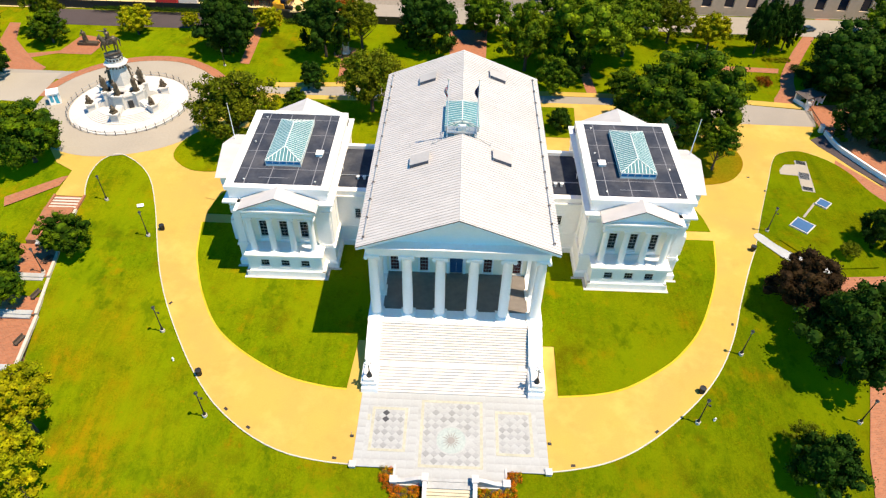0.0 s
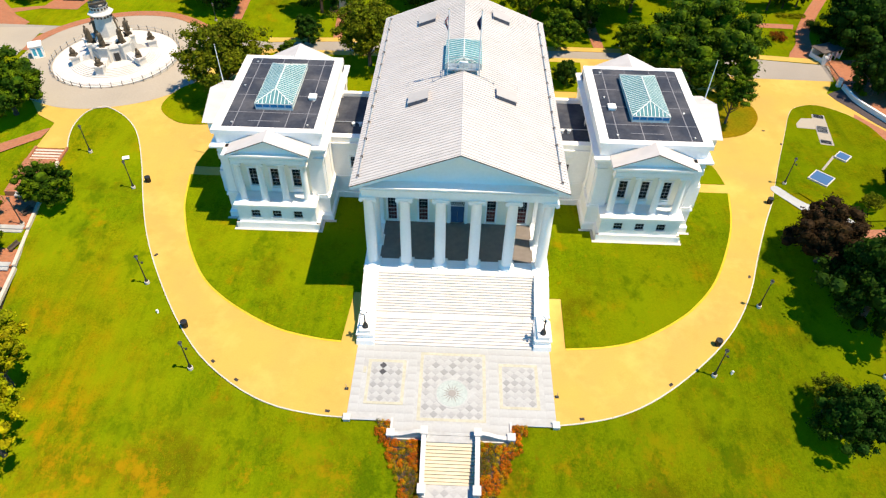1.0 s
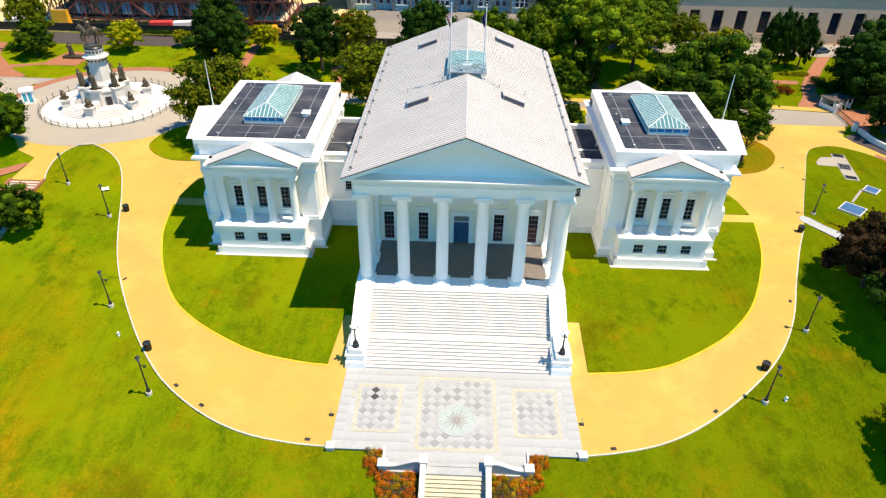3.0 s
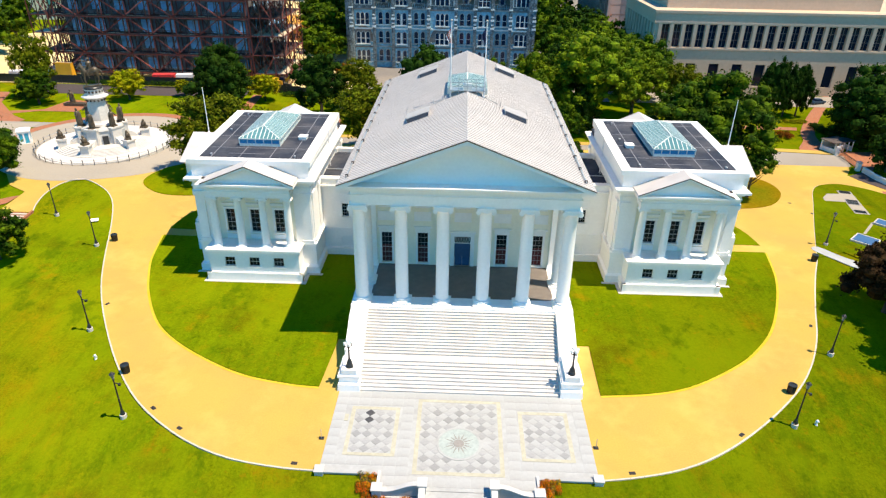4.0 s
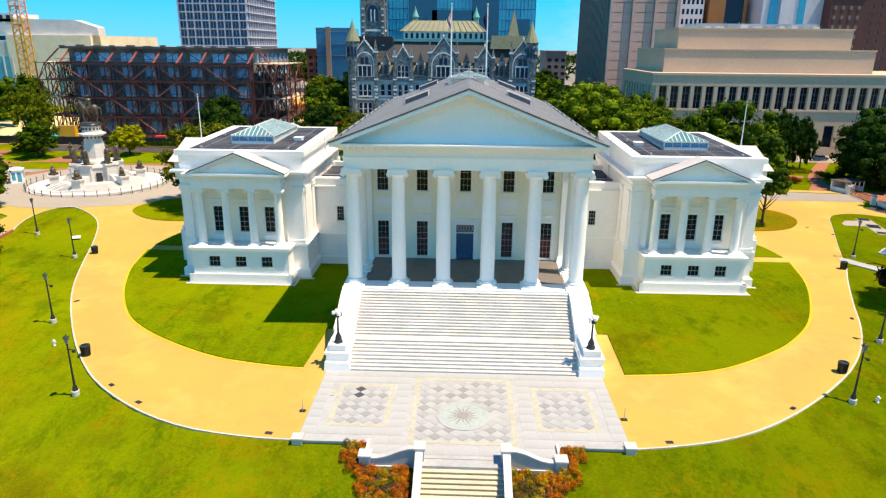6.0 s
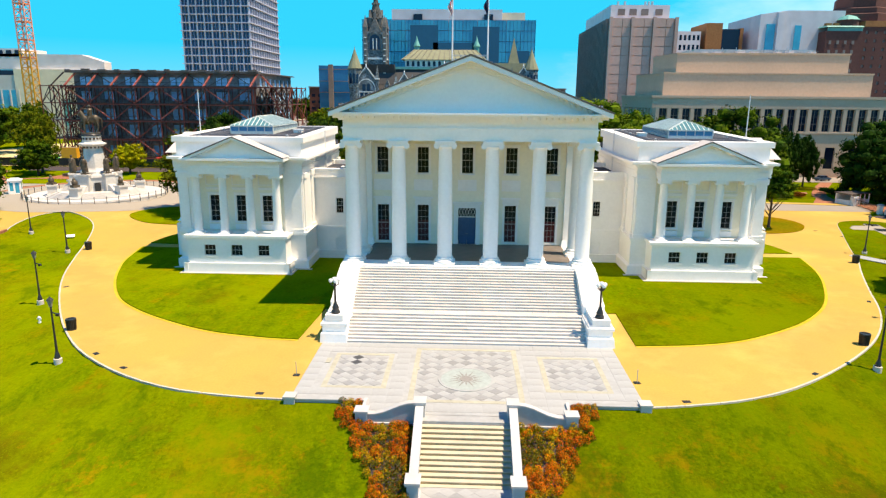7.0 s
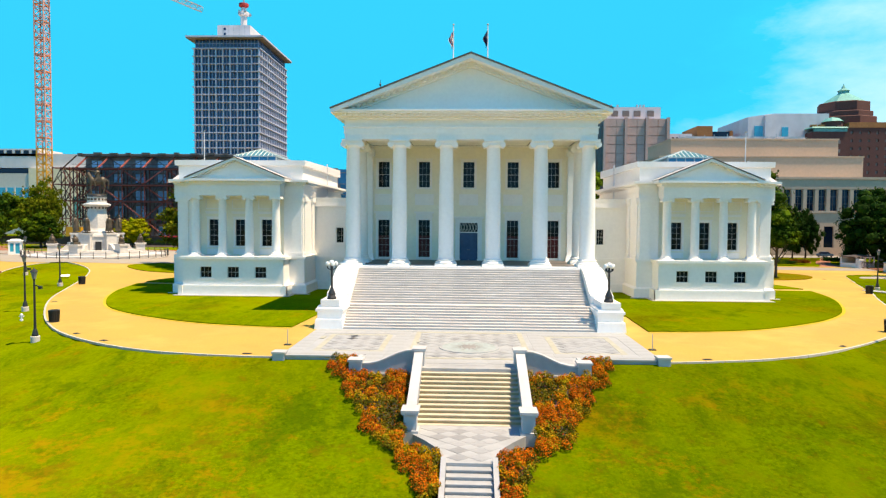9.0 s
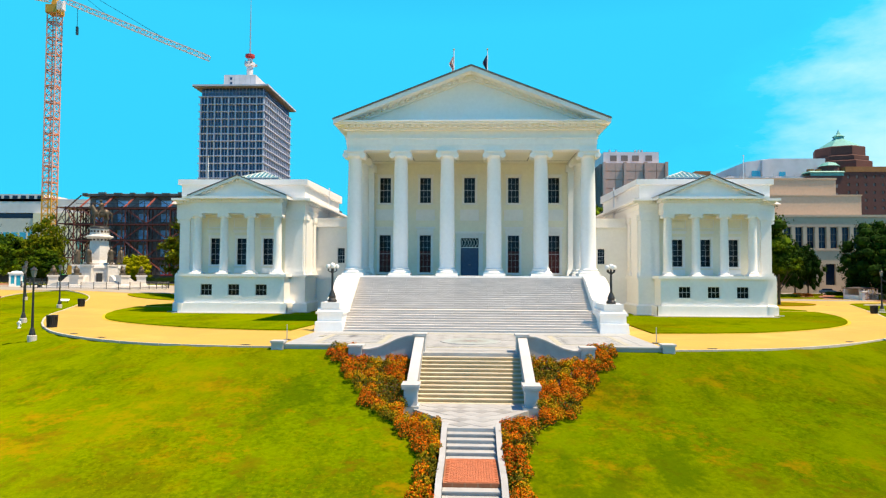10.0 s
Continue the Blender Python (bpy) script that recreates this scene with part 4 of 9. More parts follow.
def gable(parent, cx, half, y0, y1, z, rise, name="pediment"):
    """A pediment and its metal gable roof running back from y0 to y1."""
    g = part(name, Geo().prism([(cx - half + 0.5, z), (cx + half - 0.5, z), (cx, z + rise - 0.35)], "y", y0 + 0.75, y0 + 1.0), WHITE, parent)
    tooth = Geo()
    k = rise / half
    for s in (-1, 1):
        rk = Geo().prism([(cx + s * half, z), (cx, z + rise), (cx, z + rise - 0.30), (cx + s * half, z - 0.30)][::s], "y", y0 + 0.03, y0 + 0.8)
        part("raking_cornice", rk, WHITE, g)
        for i in range(13):
            c = 0.3 + i * 0.43
            zc = z + rise - 0.30 - c * k
            if c < half - 0.8:
                tooth.box(cx + s * c - 0.11, cx + s * c + 0.11, y0 + 0.52, y0 + 0.78, zc - 0.17, zc + 0.05)
    tagged(part("dentil_course", tooth, WHITE, g), kind="stuff")
    for s in (-1, 1):
        part("roof", Geo().prism([(cx + s * (half + 0.08), z + 0.02), (cx, z + rise + 0.02), (cx, z + rise + 0.14), (cx + s * (half + 0.08), z + 0.14)][::s], "y", y0, y1), ROOF, g, "pale metal gable roof")
        part("edge", Geo().prism([(cx + s * (half + 0.08), z + 0.0), (cx, z + rise), (cx, z + rise + 0.13), (cx + s * (half + 0.08), z + 0.13)][::s], "y", y0 - 0.04, y0), GUTTER, g)
    return g


def wing(cx, out):
    """One wing, centred on cx; out is the side (+1, -1) away from the main building."""
    w = thing("wing_building", "white classical wing with pedimented porch and black flat roof with skylight", "government building", group="wings of the capitol")
    x0, x1, y0, y1 = cx - 8.05, cx + 8.05, 14.6, 38.9
    wx = [cx - 3.42, cx, cx + 3.42]
    # podium
    bholes = [(x - 0.72, x + 0.72, 2.25, 3.65) for x in wx]
    part("podium_front", Geo().wall(cx - 6.3, cx + 6.3, 0, 4.55, 11.9, 12.3, bholes), WHITE, w)
    part("podium", Geo().box(cx - 6.3, cx + 6.3, 12.55, 15.6, 0, 4.55).box(cx - 6.3, cx - 4.6, 12.3, 12.55, 0, 4.55).box(cx + 4.6, cx + 6.3, 12.3, 12.55, 0, 4.55), WHITE, w)
    part("podium", Geo().box(x0 - 0.2, x1 + 0.2, y0 - 0.1, y1 + 0.1, 0, 4.55), WHITE, w)
    part("plinth", Geo().taper(cx - 6.75, cx + 6.75, 11.45, 12.0, 0, 1.35, 0, 0.1).box(x0 - 0.55, x1 + 0.55, y0 - 0.5, y1 + 0.5, 0, 1.2).taper(x0 - 0.55, x1 + 0.55, y0 - 0.5, y1 + 0.5, 1.2, 1.4, 0.3, 0.3)
         .box(cx - 6.75, cx - 6.2, 11.45, 14.7, 0, 1.35).box(cx + 6.2, cx + 6.75, 11.45, 14.7, 0, 1.35), WHITE, w)
    part("ledge", Geo().box(cx - 6.6, cx + 6.6, 11.6, 15.0, 4.55, 4.9).box(x0 - 0.4, x1 + 0.4, y0 - 0.3, y1 + 0.3, 4.55, 4.85), WHITE, w)
    part("apron", Geo().box(cx - 7.2, cx + 7.2, 11.0, 11.45, 0.05, 0.16).box(x0 - 1.0, cx - 7.2, y0 - 0.95, y0 - 0.5, 0.05, 0.16).box(cx + 7.2, x1 + 1.0, y0 - 0.95, y0 - 0.5, 0.05, 0.16)
         .box(cx - 7.2, cx - 6.75, 11.45, y0 - 0.5, 0.05, 0.16).box(cx + 6.75, cx + 7.2, 11.45, y0 - 0.5, 0.05, 0.16), CONCRETE, w, "pale concrete strip along the foot of the wall")
    for x in wx:
        sash(w, x, 2.25, 1.44, 1.4, 11.95, 3, 2, surround=0, sill=True)
    # body and recessed porch wall
    wholes = [(x - 0.9, x + 0.9, 6.05, 9.5) for x in wx]
    part("porch_wall", Geo().wall(cx - 5.6, cx + 5.6, 4.85, 12.45, 15.3, 15.8, wholes), BOUNCEWHITE, w)
    for x in wx:
        sash(w, x, 6.05, 1.8, 3.45, 15.3, 3, 5)
        part("apron", Geo().box(x - 1.1, x + 1.1, 15.12, 15.3, 5.0, 5.7), WHITE, w)
        part("hood", Geo().box(x - 1.3, x + 1.3, 15.05, 15.3, 10.35, 10.5).box(x - 1.2, x + 1.2, 15.12, 15.3, 10.2, 10.35), WHITE, w)
        part("panel", Geo().box(x - 1.3, x + 1.3, 15.22, 15.3, 10.8, 10.9)
             .box(x - 1.3, x + 1.3, 15.22, 15.3, 11.95, 12.05).box(x - 1.3, x - 1.2, 15.22, 15.3, 10.9, 11.95).box(x + 1.2, x + 1.3, 15.22, 15.3, 10.9, 11.95), WHITE, w)
    part("front_wall", Geo().box(x0, cx - 5.6, y0, 15.8, 4.8, 12.45), WHITE, w)
    part("front_wall", Geo().box(cx + 5.6, x1, y0, 15.8, 4.8, 12.45), WHITE, w)
    part("side_wall", Geo().box(x0, x0 + 0.6, 15.8, y1, 4.8, 12.45), WHITE, w)
    part("side_wall", Geo().box(x1 - 0.6, x1, 15.8, y1, 4.8, 12.45), WHITE, w)
    part("back_wall", Geo().box(x0, x1, y1 - 0.6, y1, 4.8, 12.45), WHITE, w)
    for i in range(4):
        column(w, small, cx - 5.07 + 3.38 * i, 13.05, 4.9)
    for x in (x0 + 0.75, x1 - 0.75):
        for ya, yb in ((y0 - 0.18, y0), (y1, y1 + 0.18)):
            part("pilaster", Geo().box(x - 0.62, x + 0.62, ya, yb, 4.85, 11.8).box(x - 0.8, x + 0.8, ya - 0.1, yb + 0.05, 4.85, 5.3).box(x - 0.8, x + 0.8, ya - 0.12, yb + 0.05, 11.8, 12.45), WHITE, w)
    for sx, x in ((-1, x0), (1, x1)):
        for y in (15.6, 19.5, 34.0, 37.9):
            part("pilaster", Geo().box(min(x, x + sx * 0.18), max(x, x + sx * 0.18), y - 0.62, y + 0.62, 4.85, 11.8).box(min(x, x + sx * 0.3), max(x, x + sx * 0.3), y - 0.8, y + 0.8, 11.8, 12.45)
                 .box(min(x, x + sx * 0.3), max(x, x + sx * 0.3), y - 0.8, y + 0.8, 4.85, 5.3), WHITE, w)
    # entablature, cornice, attic
    e = Geo()
    for z0, z1, o in ((12.45, 12.8, 0.0), (12.8, 13.2, 0.05), (13.2, 13.3, 0.14), (13.3, 13.85, 0.02), (13.85, 14.0, 0.3), (14.2, 14.5, 0.85)):
        e.box(x0 - o, x1 + o, y0 - o, y1 + o, z0, z1)
        e.box(cx - 5.7 - o, cx + 5.7 + o, 12.5 - o, y0, z0, z1)
    e.box(x0 - 0.32, x1 + 0.32, y0 - 0.32, y1 + 0.32, 14.0, 14.2).box(cx - 6.0, cx + 6.0, 12.2, y0, 14.0, 14.2)
    part("entablature", e, WHITE, w)
    d = dentils(Geo(), cx - 6.0, cx + 6.0, 12.02, 12.25, 14.0, 14.2, 0.42, 0.24)
    dentils(d, x0, cx - 6.4, y0 - 0.52, y0 - 0.3, 14.0, 14.2, 0.42, 0.24)
    dentils(d, cx + 6.4, x1, y0 - 0.52, y0 - 0.3, 14.0, 14.2, 0.42, 0.24)
    for sx, x in ((-1, x0), (1, x1)):
        dentils(d, y0, y1, min(x + sx * 0.3, x + sx * 0.7), max(x + sx * 0.3, x + sx * 0.7), 14.0, 14.2, 0.42, 0.24, "y")
    tagged(part("dentil_course", d, WHITE, w), kind="stuff")
    ax0, ax1, ay0, ay1 = x0 + 0.05, x1 - 0.05, y0 + 0.2, 36.6
    za, zb = 16.98, 17.42

    def rise_at(y):
        return za + (zb - za) * (y - ay0) / (ay1 - ay0)

    part("parapet", Geo().ring(ax0, ax1, ay0, ay1, 14.5, 16.3, ax0 + 0.55, ax1 - 0.55, ay0 + 0.55, ay1 - 0.55), WHITE, w)
    for px0, px1 in ((ax0 - 0.38, ax0 + 0.95), (ax1 - 0.95, ax1 + 0.38)):
        part("coping", Geo().prism([(ay0 - 0.3, 16.3), (ay0 - 0.3, za), (ay1 + 0.3, zb), (ay1 + 0.3, 16.3)], "x", px0, px1), WHITE, w)
    part("coping", Geo().prism([(ay0 - 0.3, 16.3), (ay0 - 0.3, za), (ay0 + 0.75, za + 0.02), (ay0 + 0.75, 16.3)], "x", ax0 + 0.95, ax1 - 0.95), WHITE, w)
    part("coping", Geo().prism([(ay1 - 0.6, 16.3), (ay1 - 0.6, zb), (ay1 + 0.3, zb), (ay1 + 0.3, 16.3)], "x", ax0 + 0.95, ax1 - 0.95), WHITE, w)
    deck = part("roof_deck", Geo().prism([(ay0 + 0.75, 16.4), (ay0 + 0.75, za - 0.06), (ay1 - 0.6, zb - 0.08), (ay1 - 0.6, 16.4)], "x", ax0 + 0.95, ax1 - 0.95), MEMBRANE, w, "black roofing membrane")
    part("rear_deck", Geo().box(ax0, ax1, ay1, y1, 14.5, 15.2), MEMBRANE, w)
    laps = Geo()
    ya, yb = ay0 + 0.8, ay1 - 0.65
    for fx in (0.16, 0.40, 0.66, 0.84):
        xx = ax0 + (ax1 - ax0) * fx
        laps.prism([(ya, rise_at(ya) - 0.09), (ya, rise_at(ya) - 0.06), (yb, rise_at(yb) - 0.06), (yb, rise_at(yb) - 0.09)], "x", xx - 0.06, xx + 0.06)
    for yy in (19.6, 24.5, 29.5, 34.2):
        laps.box(ax0 + 1.0, ax1 - 1.0, yy - 0.05, yy + 0.05, rise_at(yy) - 0.09, rise_at(yy) - 0.052)
    laps.box(cx - 3.4, cx + 1.5, 17.3, 17.4, rise_at(17.3) - 0.09, rise_at(17.3) - 0.052)
    part("membrane_seams", laps, LAP, deck)
    for dx, yy in ((-5.6, 16.6), (-5.9, 34.6), (5.9, 16.4), (5.7, 23.0), (-6.2, 27.0)):
        part("vent_cap", Geo().lathe([(0.13, 0.0), (0.13, 0.22), (0.2, 0.24), (0.0, 0.34)], 10, cx + dx, yy, rise_at(yy) - 0.1), STEEL, deck)
    box = part("roof_unit", Geo().box(cx - out * 5.4 - 0.55, cx - out * 5.4 + 0.55, 23.4, 24.6, 17.0, 17.48), WHITE, w, "small white roof hatch")
    part("lid", Geo().box(cx - out * 5.4 - 0.62, cx - out * 5.4 + 0.62, 23.3, 24.7, 17.48, 17.56), WHITE, box)
    # skylight
    sx0, sx1, sy0, sy1, sz, st = cx - 2.9, cx + 2.9, 20.4, 33.0, 18.1, 19.25
    kerb_s = part("skylight", Geo().box(sx0, sx1, sy0, sy1, 16.8, 17.4).box(sx0 - 0.06, sx1 + 0.06, sy0 - 0.06, sy1 + 0.06, sz - 0.12, sz), SKYFRAME, w, "long hipped glass skylight with pale green frame")
    part("side_pane", Geo().box(sx0 + 0.08, sx1 - 0.08, sy0 + 0.08, sy1 - 0.08, 17.4, sz - 0.12), SKYBLUEPANE, kerb_s, "upright panes with the reflected sky's blue in their colour")
    part("pane", Geo().add([(sx0, sy0, sz), (sx1, sy0, sz), (sx1, sy1, sz), (sx0, sy1, sz), (cx, sy0 + 2.6, st), (cx, sy1 - 2.6, st)], [(0, 1, 4), (1, 2, 5, 4), (2, 3, 5), (3, 0, 4, 5)]), SKYGLASS, kerb_s, "blue-green glass slopes")
    gb = Geo()
    nb = 24
    for i in range(nb + 1):
        yy = sy0 + (sy1 - sy0) * i / nb
        yt = min(sy1 - 2.6, max(sy0 + 2.6, yy))
        f = 1.0 if sy0 + 2.6 <= yy <= sy1 - 2.6 else 1 - abs(yy - yt) / 2.6
        for s in (-1, 1):
            gb.beam((cx + s * 2.9, yy, sz + 0.02), (cx + s * 2.9 * (1 - f), yy, sz + (st - sz) * f + 0.02), 0.09)
            gb.box(cx + s * 2.86 - 0.05, cx + s * 2.86 + 0.05, yy - 0.05, yy + 0.05, 17.4, sz)
    for i in range(11):
        xx = sx0 + 5.8 * i / 10
        f = 1 - abs(xx - cx) / 2.9
        for ya, sg in ((sy0, 1), (sy1, -1)):
            gb.beam((xx, ya, sz + 0.02), (xx, ya + sg * 2.6 * f, sz + (st - sz) * f + 0.02), 0.09)
            if i % 2 == 0:
                gb.box(xx - 0.05, xx + 0.05, ya - 0.02, ya + 0.12, 17.4, sz)
    gb.beam((cx, sy0 + 2.6, st + 0.03), (cx, sy1 - 2.6, st + 0.03), 0.14)
    for s in (-1, 1):
        gb.beam((cx + s * 2.9, sy0, sz + 0.03), (cx, sy0 + 2.6, st + 0.03), 0.12).beam((cx + s * 2.9, sy1, sz + 0.03), (cx, sy1 - 2.6, st + 0.03), 0.12)
    part("glazing_grid", gb, SKYFRAME, kerb_s)
    gable(w, cx - out * 0.3, 6.15, 11.65, ay0 + 0.02, 14.52, 2.55)
    # gable at the back
    part("pediment", Geo().prism([(cx - 6.5, 14.5), (cx + 6.5, 14.5), (cx, 17.5)], "y", ay1 - 0.02, 41.6), ROOF, w, "pale metal rear gable")
    part("rear_porch", Geo().box(cx - 5.9, cx + 5.9, y1, 41.2, 0, 14.5), WHITE, w)
    # side porch with its own gable, on the outer flank
    g0, g1 = sorted((x1 if out > 0 else x0, cx + out * 11.4))
    part("porch_base", Geo().box(g0, g1, 20.6, 32.6, 0, 4.6), WHITE, w)
    part("porch_entablature", Geo().box(g0, g1, 20.9, 32.3, 12.4, 14.45), WHITE, w)
    part("side_pediment", Geo().prism([(20.0, 14.45), (33.2, 14.45), (26.6, 16.9)], "x", g0 - (0.5 if out < 0 else 0), g1 + (0.5 if out > 0 else 0)), ROOF, w, "pale metal gable of the side porch")
    for yy in (21.5, 25.0, 28.4, 31.8):
        column(w, small, cx + out * 10.6, yy, 4.85)
    return w


wing(-29.1, -1)
wing(29.1, 1)


def link(s):
    k = thing("link_building", "low white link between capitol and wing with dark flat roof", "government building", group="links of the capitol")
    a, b = sorted((s * 12.75, s * 21.05))
    cxw = s * 17.5
    hs = [(cxw - 0.5, cxw + 0.5, 6.4, 8.5), (s * 17.6 - 0.6, s * 17.6 + 0.6, 0.3, 2.9)]
    part("front_wall", Geo().wall(a, b, 0, 11.5, 20.5, 21.1, hs), WHITE, k)
    sash(k, cxw, 6.4, 1.0, 2.1, 20.5, 3, 4, surround=0.15)
    part("door", Geo().box(s * 17.6 - 0.6, s * 17.6 + 0.6, 20.75, 20.85, 0.3, 2.9), WHITE, k)
    part("back_wall", Geo().box(a, b, 33.9, 34.5, 0, 11.5), WHITE, k)
    part("plinth", Geo().box(a, b, 20.2, 20.5, 0, 1.2).box(a, b, 20.38, 20.5, 4.2, 4.6), WHITE, k)
    part("panel", Geo().box(cxw - 0.8, cxw + 0.8, 20.42, 20.5, 9.3, 10.0), WHITE, k)
    part("parapet", Geo().box(a, b, 20.35, 21.2, 11.5, 12.3).box(a, b, 20.2, 21.3, 12.3, 12.5), WHITE, k)
    part("parapet", Geo().box(a, b, 33.8, 34.6, 11.5, 12.4), WHITE, k)
    part("cornice", Geo().box(a, b, 20.0, 20.5, 11.3, 11.5), WHITE, k)
    deck = part("roof_deck", Geo().box(a, b, 21.1, 33.9, 11.4, 11.75), MEMBRANE, k, "dark grey roofing membrane")
    part("pipe", Geo().beam((a, 25.5, 11.95), (b, 25.5, 11.95), 0.16, sides=8), STEEL, deck)
    for dx in (-0.5, 0.6):
        part("vent_cap", Geo().lathe([(0.22, 0), (0.22, 0.5), (0.34, 0.52), (0.34, 0.6), (0, 0.75)], 12, s * 17.2 + dx, 24.7, 11.75), STEELWHITE, deck)
    ladder = Geo()
    lx = s * 20.7
    for dy in (0, 0.5):
        ladder.beam((lx, 27 + dy, 11.75), (lx, 27 + dy, 17.6), 0.07)
    for i in range(14):
        ladder.beam((lx, 27, 12.1 + 0.38 * i), (lx, 27.5, 12.1 + 0.38 * i), 0.045)
    part("ladder", ladder, STEELWHITE, k, "white fixed roof ladder")


link(-1)
link(1)
# the flagpoles on the ridge and beside the wings
def flagpole(x, y, z0, z1, r=0.09):
    f = thing("flagpole", "slender white metal flagpole", "flagpole", x, y, z0)
    part("pole", Geo().lathe([(r * 1.6, 0), (r * 1.6, 0.3), (r, 0.35), (r * 0.6, z1 - z0)], 10), STEELWHITE, f)
    part("finial", Geo().lathe([(0, 0), (r * 1.3, r), (r * 1.3, r * 1.6), (0, r * 2.6)], 10, 0, 0, z1 - z0), BUFF, f)
    return f


flagpole(-2.25, 18.3, RIDGE - 0.75, 34.75, 0.11)
flagpole(2.2, 18.3, RIDGE - 0.75, 34.75, 0.11)
flagpole(-40.0, 30.0, 15.6, 22.6)
flagpole(40.3, 30.0, 15.6, 22.6)


def hanging_flag(x, y, z, colors, label):
    """A limp flag: hanging folds beside the pole, in strips of cloth."""
    f = thing("flag", label, "flag", x, y, z)
    n = len(colors)
    for i, c in enumerate(colors):
        g = Geo()
        rows = 7
        vs = []
        for j in range(rows + 1):
            h = -1.9 * j / rows
            w = 0.42 + 0.2 * math.sin(j * 0.9)
            for e in (0, 1):
                u = (i + e) / n
                vs.append((-0.08 - u * w, 0.18 * math.sin(u * 9 + j * 0.5), h - 0.7 * u))
        g.add(vs, [(2 * j, 2 * j + 1, 2 * j + 3, 2 * j + 2) for j in range(rows)])
        part("stripe", g, c, f)
    return f


RED = mat("red_cloth", (0.5, 0.03, 0.03), 0.8)
CLOTH = mat("white_cloth", (0.75, 0.75, 0.75), 0.8)
NAVY = mat("navy_cloth", (0.012, 0.018, 0.07), 0.8)
hanging_flag(-2.2, 18.3, 34.1, [RED, CLOTH, RED, CLOTH, RED, CLOTH], "limp flag of red and white stripes on a pole")
hanging_flag(2.25, 18.3, 34.2, [NAVY, NAVY, NAVY], "limp dark blue flag on a pole")


# ---- forecourt: tiles, lower stairs, walls, flower beds ----
plaza = bpy.data.objects["plaza"]
PANELS = [(-11.35, -6.25, -20.65, -13.65), (-4.4, 4.4, -22.75, -12.2), (6.15, 11.35, -20.65, -13.65)]
for a, b, c, d in PANELS:
    w = 0.42
    for box in ((a, b, c, c + w), (a, b, d - w, d), (a, a + w, c + w, d - w), (b - w, b, c + w, d - w)):
        part("border", Geo().box(*box, 0.022, 0.034), BUFF, plaza, "pale yellow stone border strip")
slab = Geo().box(-0.596, 0.596, -0.596, 0.596, 0, 0.014).mesh("paving_slab", MARBLE)
for i in range(22):
    for j in range(12):
        x, y = -12.6 + 1.2 * i, -11.6 - 1.2 * j
        if (y < -22.2 and abs(x) > 6.9) or y < -24.2 or any(a - 0.5 < x < b + 0.5 and c - 0.5 < y < d + 0.5 for a, b, c, d in PANELS):
            continue
        part("paving_slab", slab, MARBLE, plaza, at=pose(x, y, 0.02))
T = 0.60
tile = Geo().add([(-T, 0, 0), (0, -T, 0), (T, 0, 0), (0, T, 0), (-T, 0, 0.012), (0, -T, 0.012), (T, 0, 0.012), (0, T, 0.012)],
                 [(4, 5, 6, 7), (0, 1, 5, 4), (1, 2, 6, 5), (2, 3, 7, 6), (3, 0, 4, 7)])
grey, pale, black = tile.mesh("grey_tile", GREYTILE), tile.mesh("pale_tile", MARBLE), tile.mesh("black_tile", DARKTILE)
for n, (a, b, c, d) in enumerate(PANELS):
    a, b, c, d = a + 0.42, b - 0.42, c + 0.42, d - 0.42
    nx, ny = (7, 9) if n == 1 else (4, 6)
    sx, sy = (b - a) / nx, (d - c) / ny
    k = Matrix.Diagonal((sx / 1.2 * 0.985, sy / 1.2 * 0.985, 1, 1))
    for i in range(nx):
        for j in range(ny):
            x, y = a + sx * (i + 0.5), c + sy * (j + 0.5)
            if n == 1 and math.hypot(x, y + 18.6) < 2.3:
                continue
            me = black if n == 0 and i == 1 and j in (ny - 1, ny - 2) else grey
            part("tile", me, GREYTILE, plaza, at=pose(x, y, 0.024) @ k)
            if i < nx - 1 and j < ny - 1 and not (n == 1 and math.hypot(x + sx / 2, y + sy / 2 + 18.6) < 2.3):
                part("tile", pale, MARBLE, plaza, at=pose(x + sx / 2, y + sy / 2, 0.024) @ k)
BRONZEINLAY = mat("grey_stone_inlay", (0.26, 0.245, 0.23), 0.6, grain=4.0)
medal = part("medallion", Geo().lathe([(2.25, 0.0), (2.25, 0.045), (2.0, 0.05)], 48, 0, -18.6, 0.02), AQUA, plaza, "pale green marble medallion with a sun")
part("ring", Geo().lathe([(2.25, 0.045), (2.25, 0.056), (2.02, 0.056), (2.02, 0.045)], 48, 0, -18.6, 0.02, closed=False), MARBLE, medal)
part("seal", Geo().lathe([(0.55, 0.05), (0.53, 0.07), (0.4, 0.075)], 28, 0, -18.6, 0.02), BRONZEINLAY, medal, "round brown centre seal")
for i in range(16):
    a = math.tau * i / 16
    part("ray", Geo().add([(0.62 * math.cos(a - 0.16), -18.6 + 0.62 * math.sin(a - 0.16), 0.076), (0.62 * math.cos(a + 0.16), -18.6 + 0.62 * math.sin(a + 0.16), 0.076),
                           ((1.6 if i % 2 else 1.25) * math.cos(a), -18.6 + (1.6 if i % 2 else 1.25) * math.sin(a), 0.076)], [(0, 1, 2)]), BRONZEINLAY, medal)
part("plaque", Geo().box(-11.95, -11.55, -15.9, -14.9, 0.03, 0.07), BUFF, plaza)
part("plaque", Geo().box(-4.1, -3.85, -17.0, -16.4, 0.04, 0.07), BUFF, plaza)

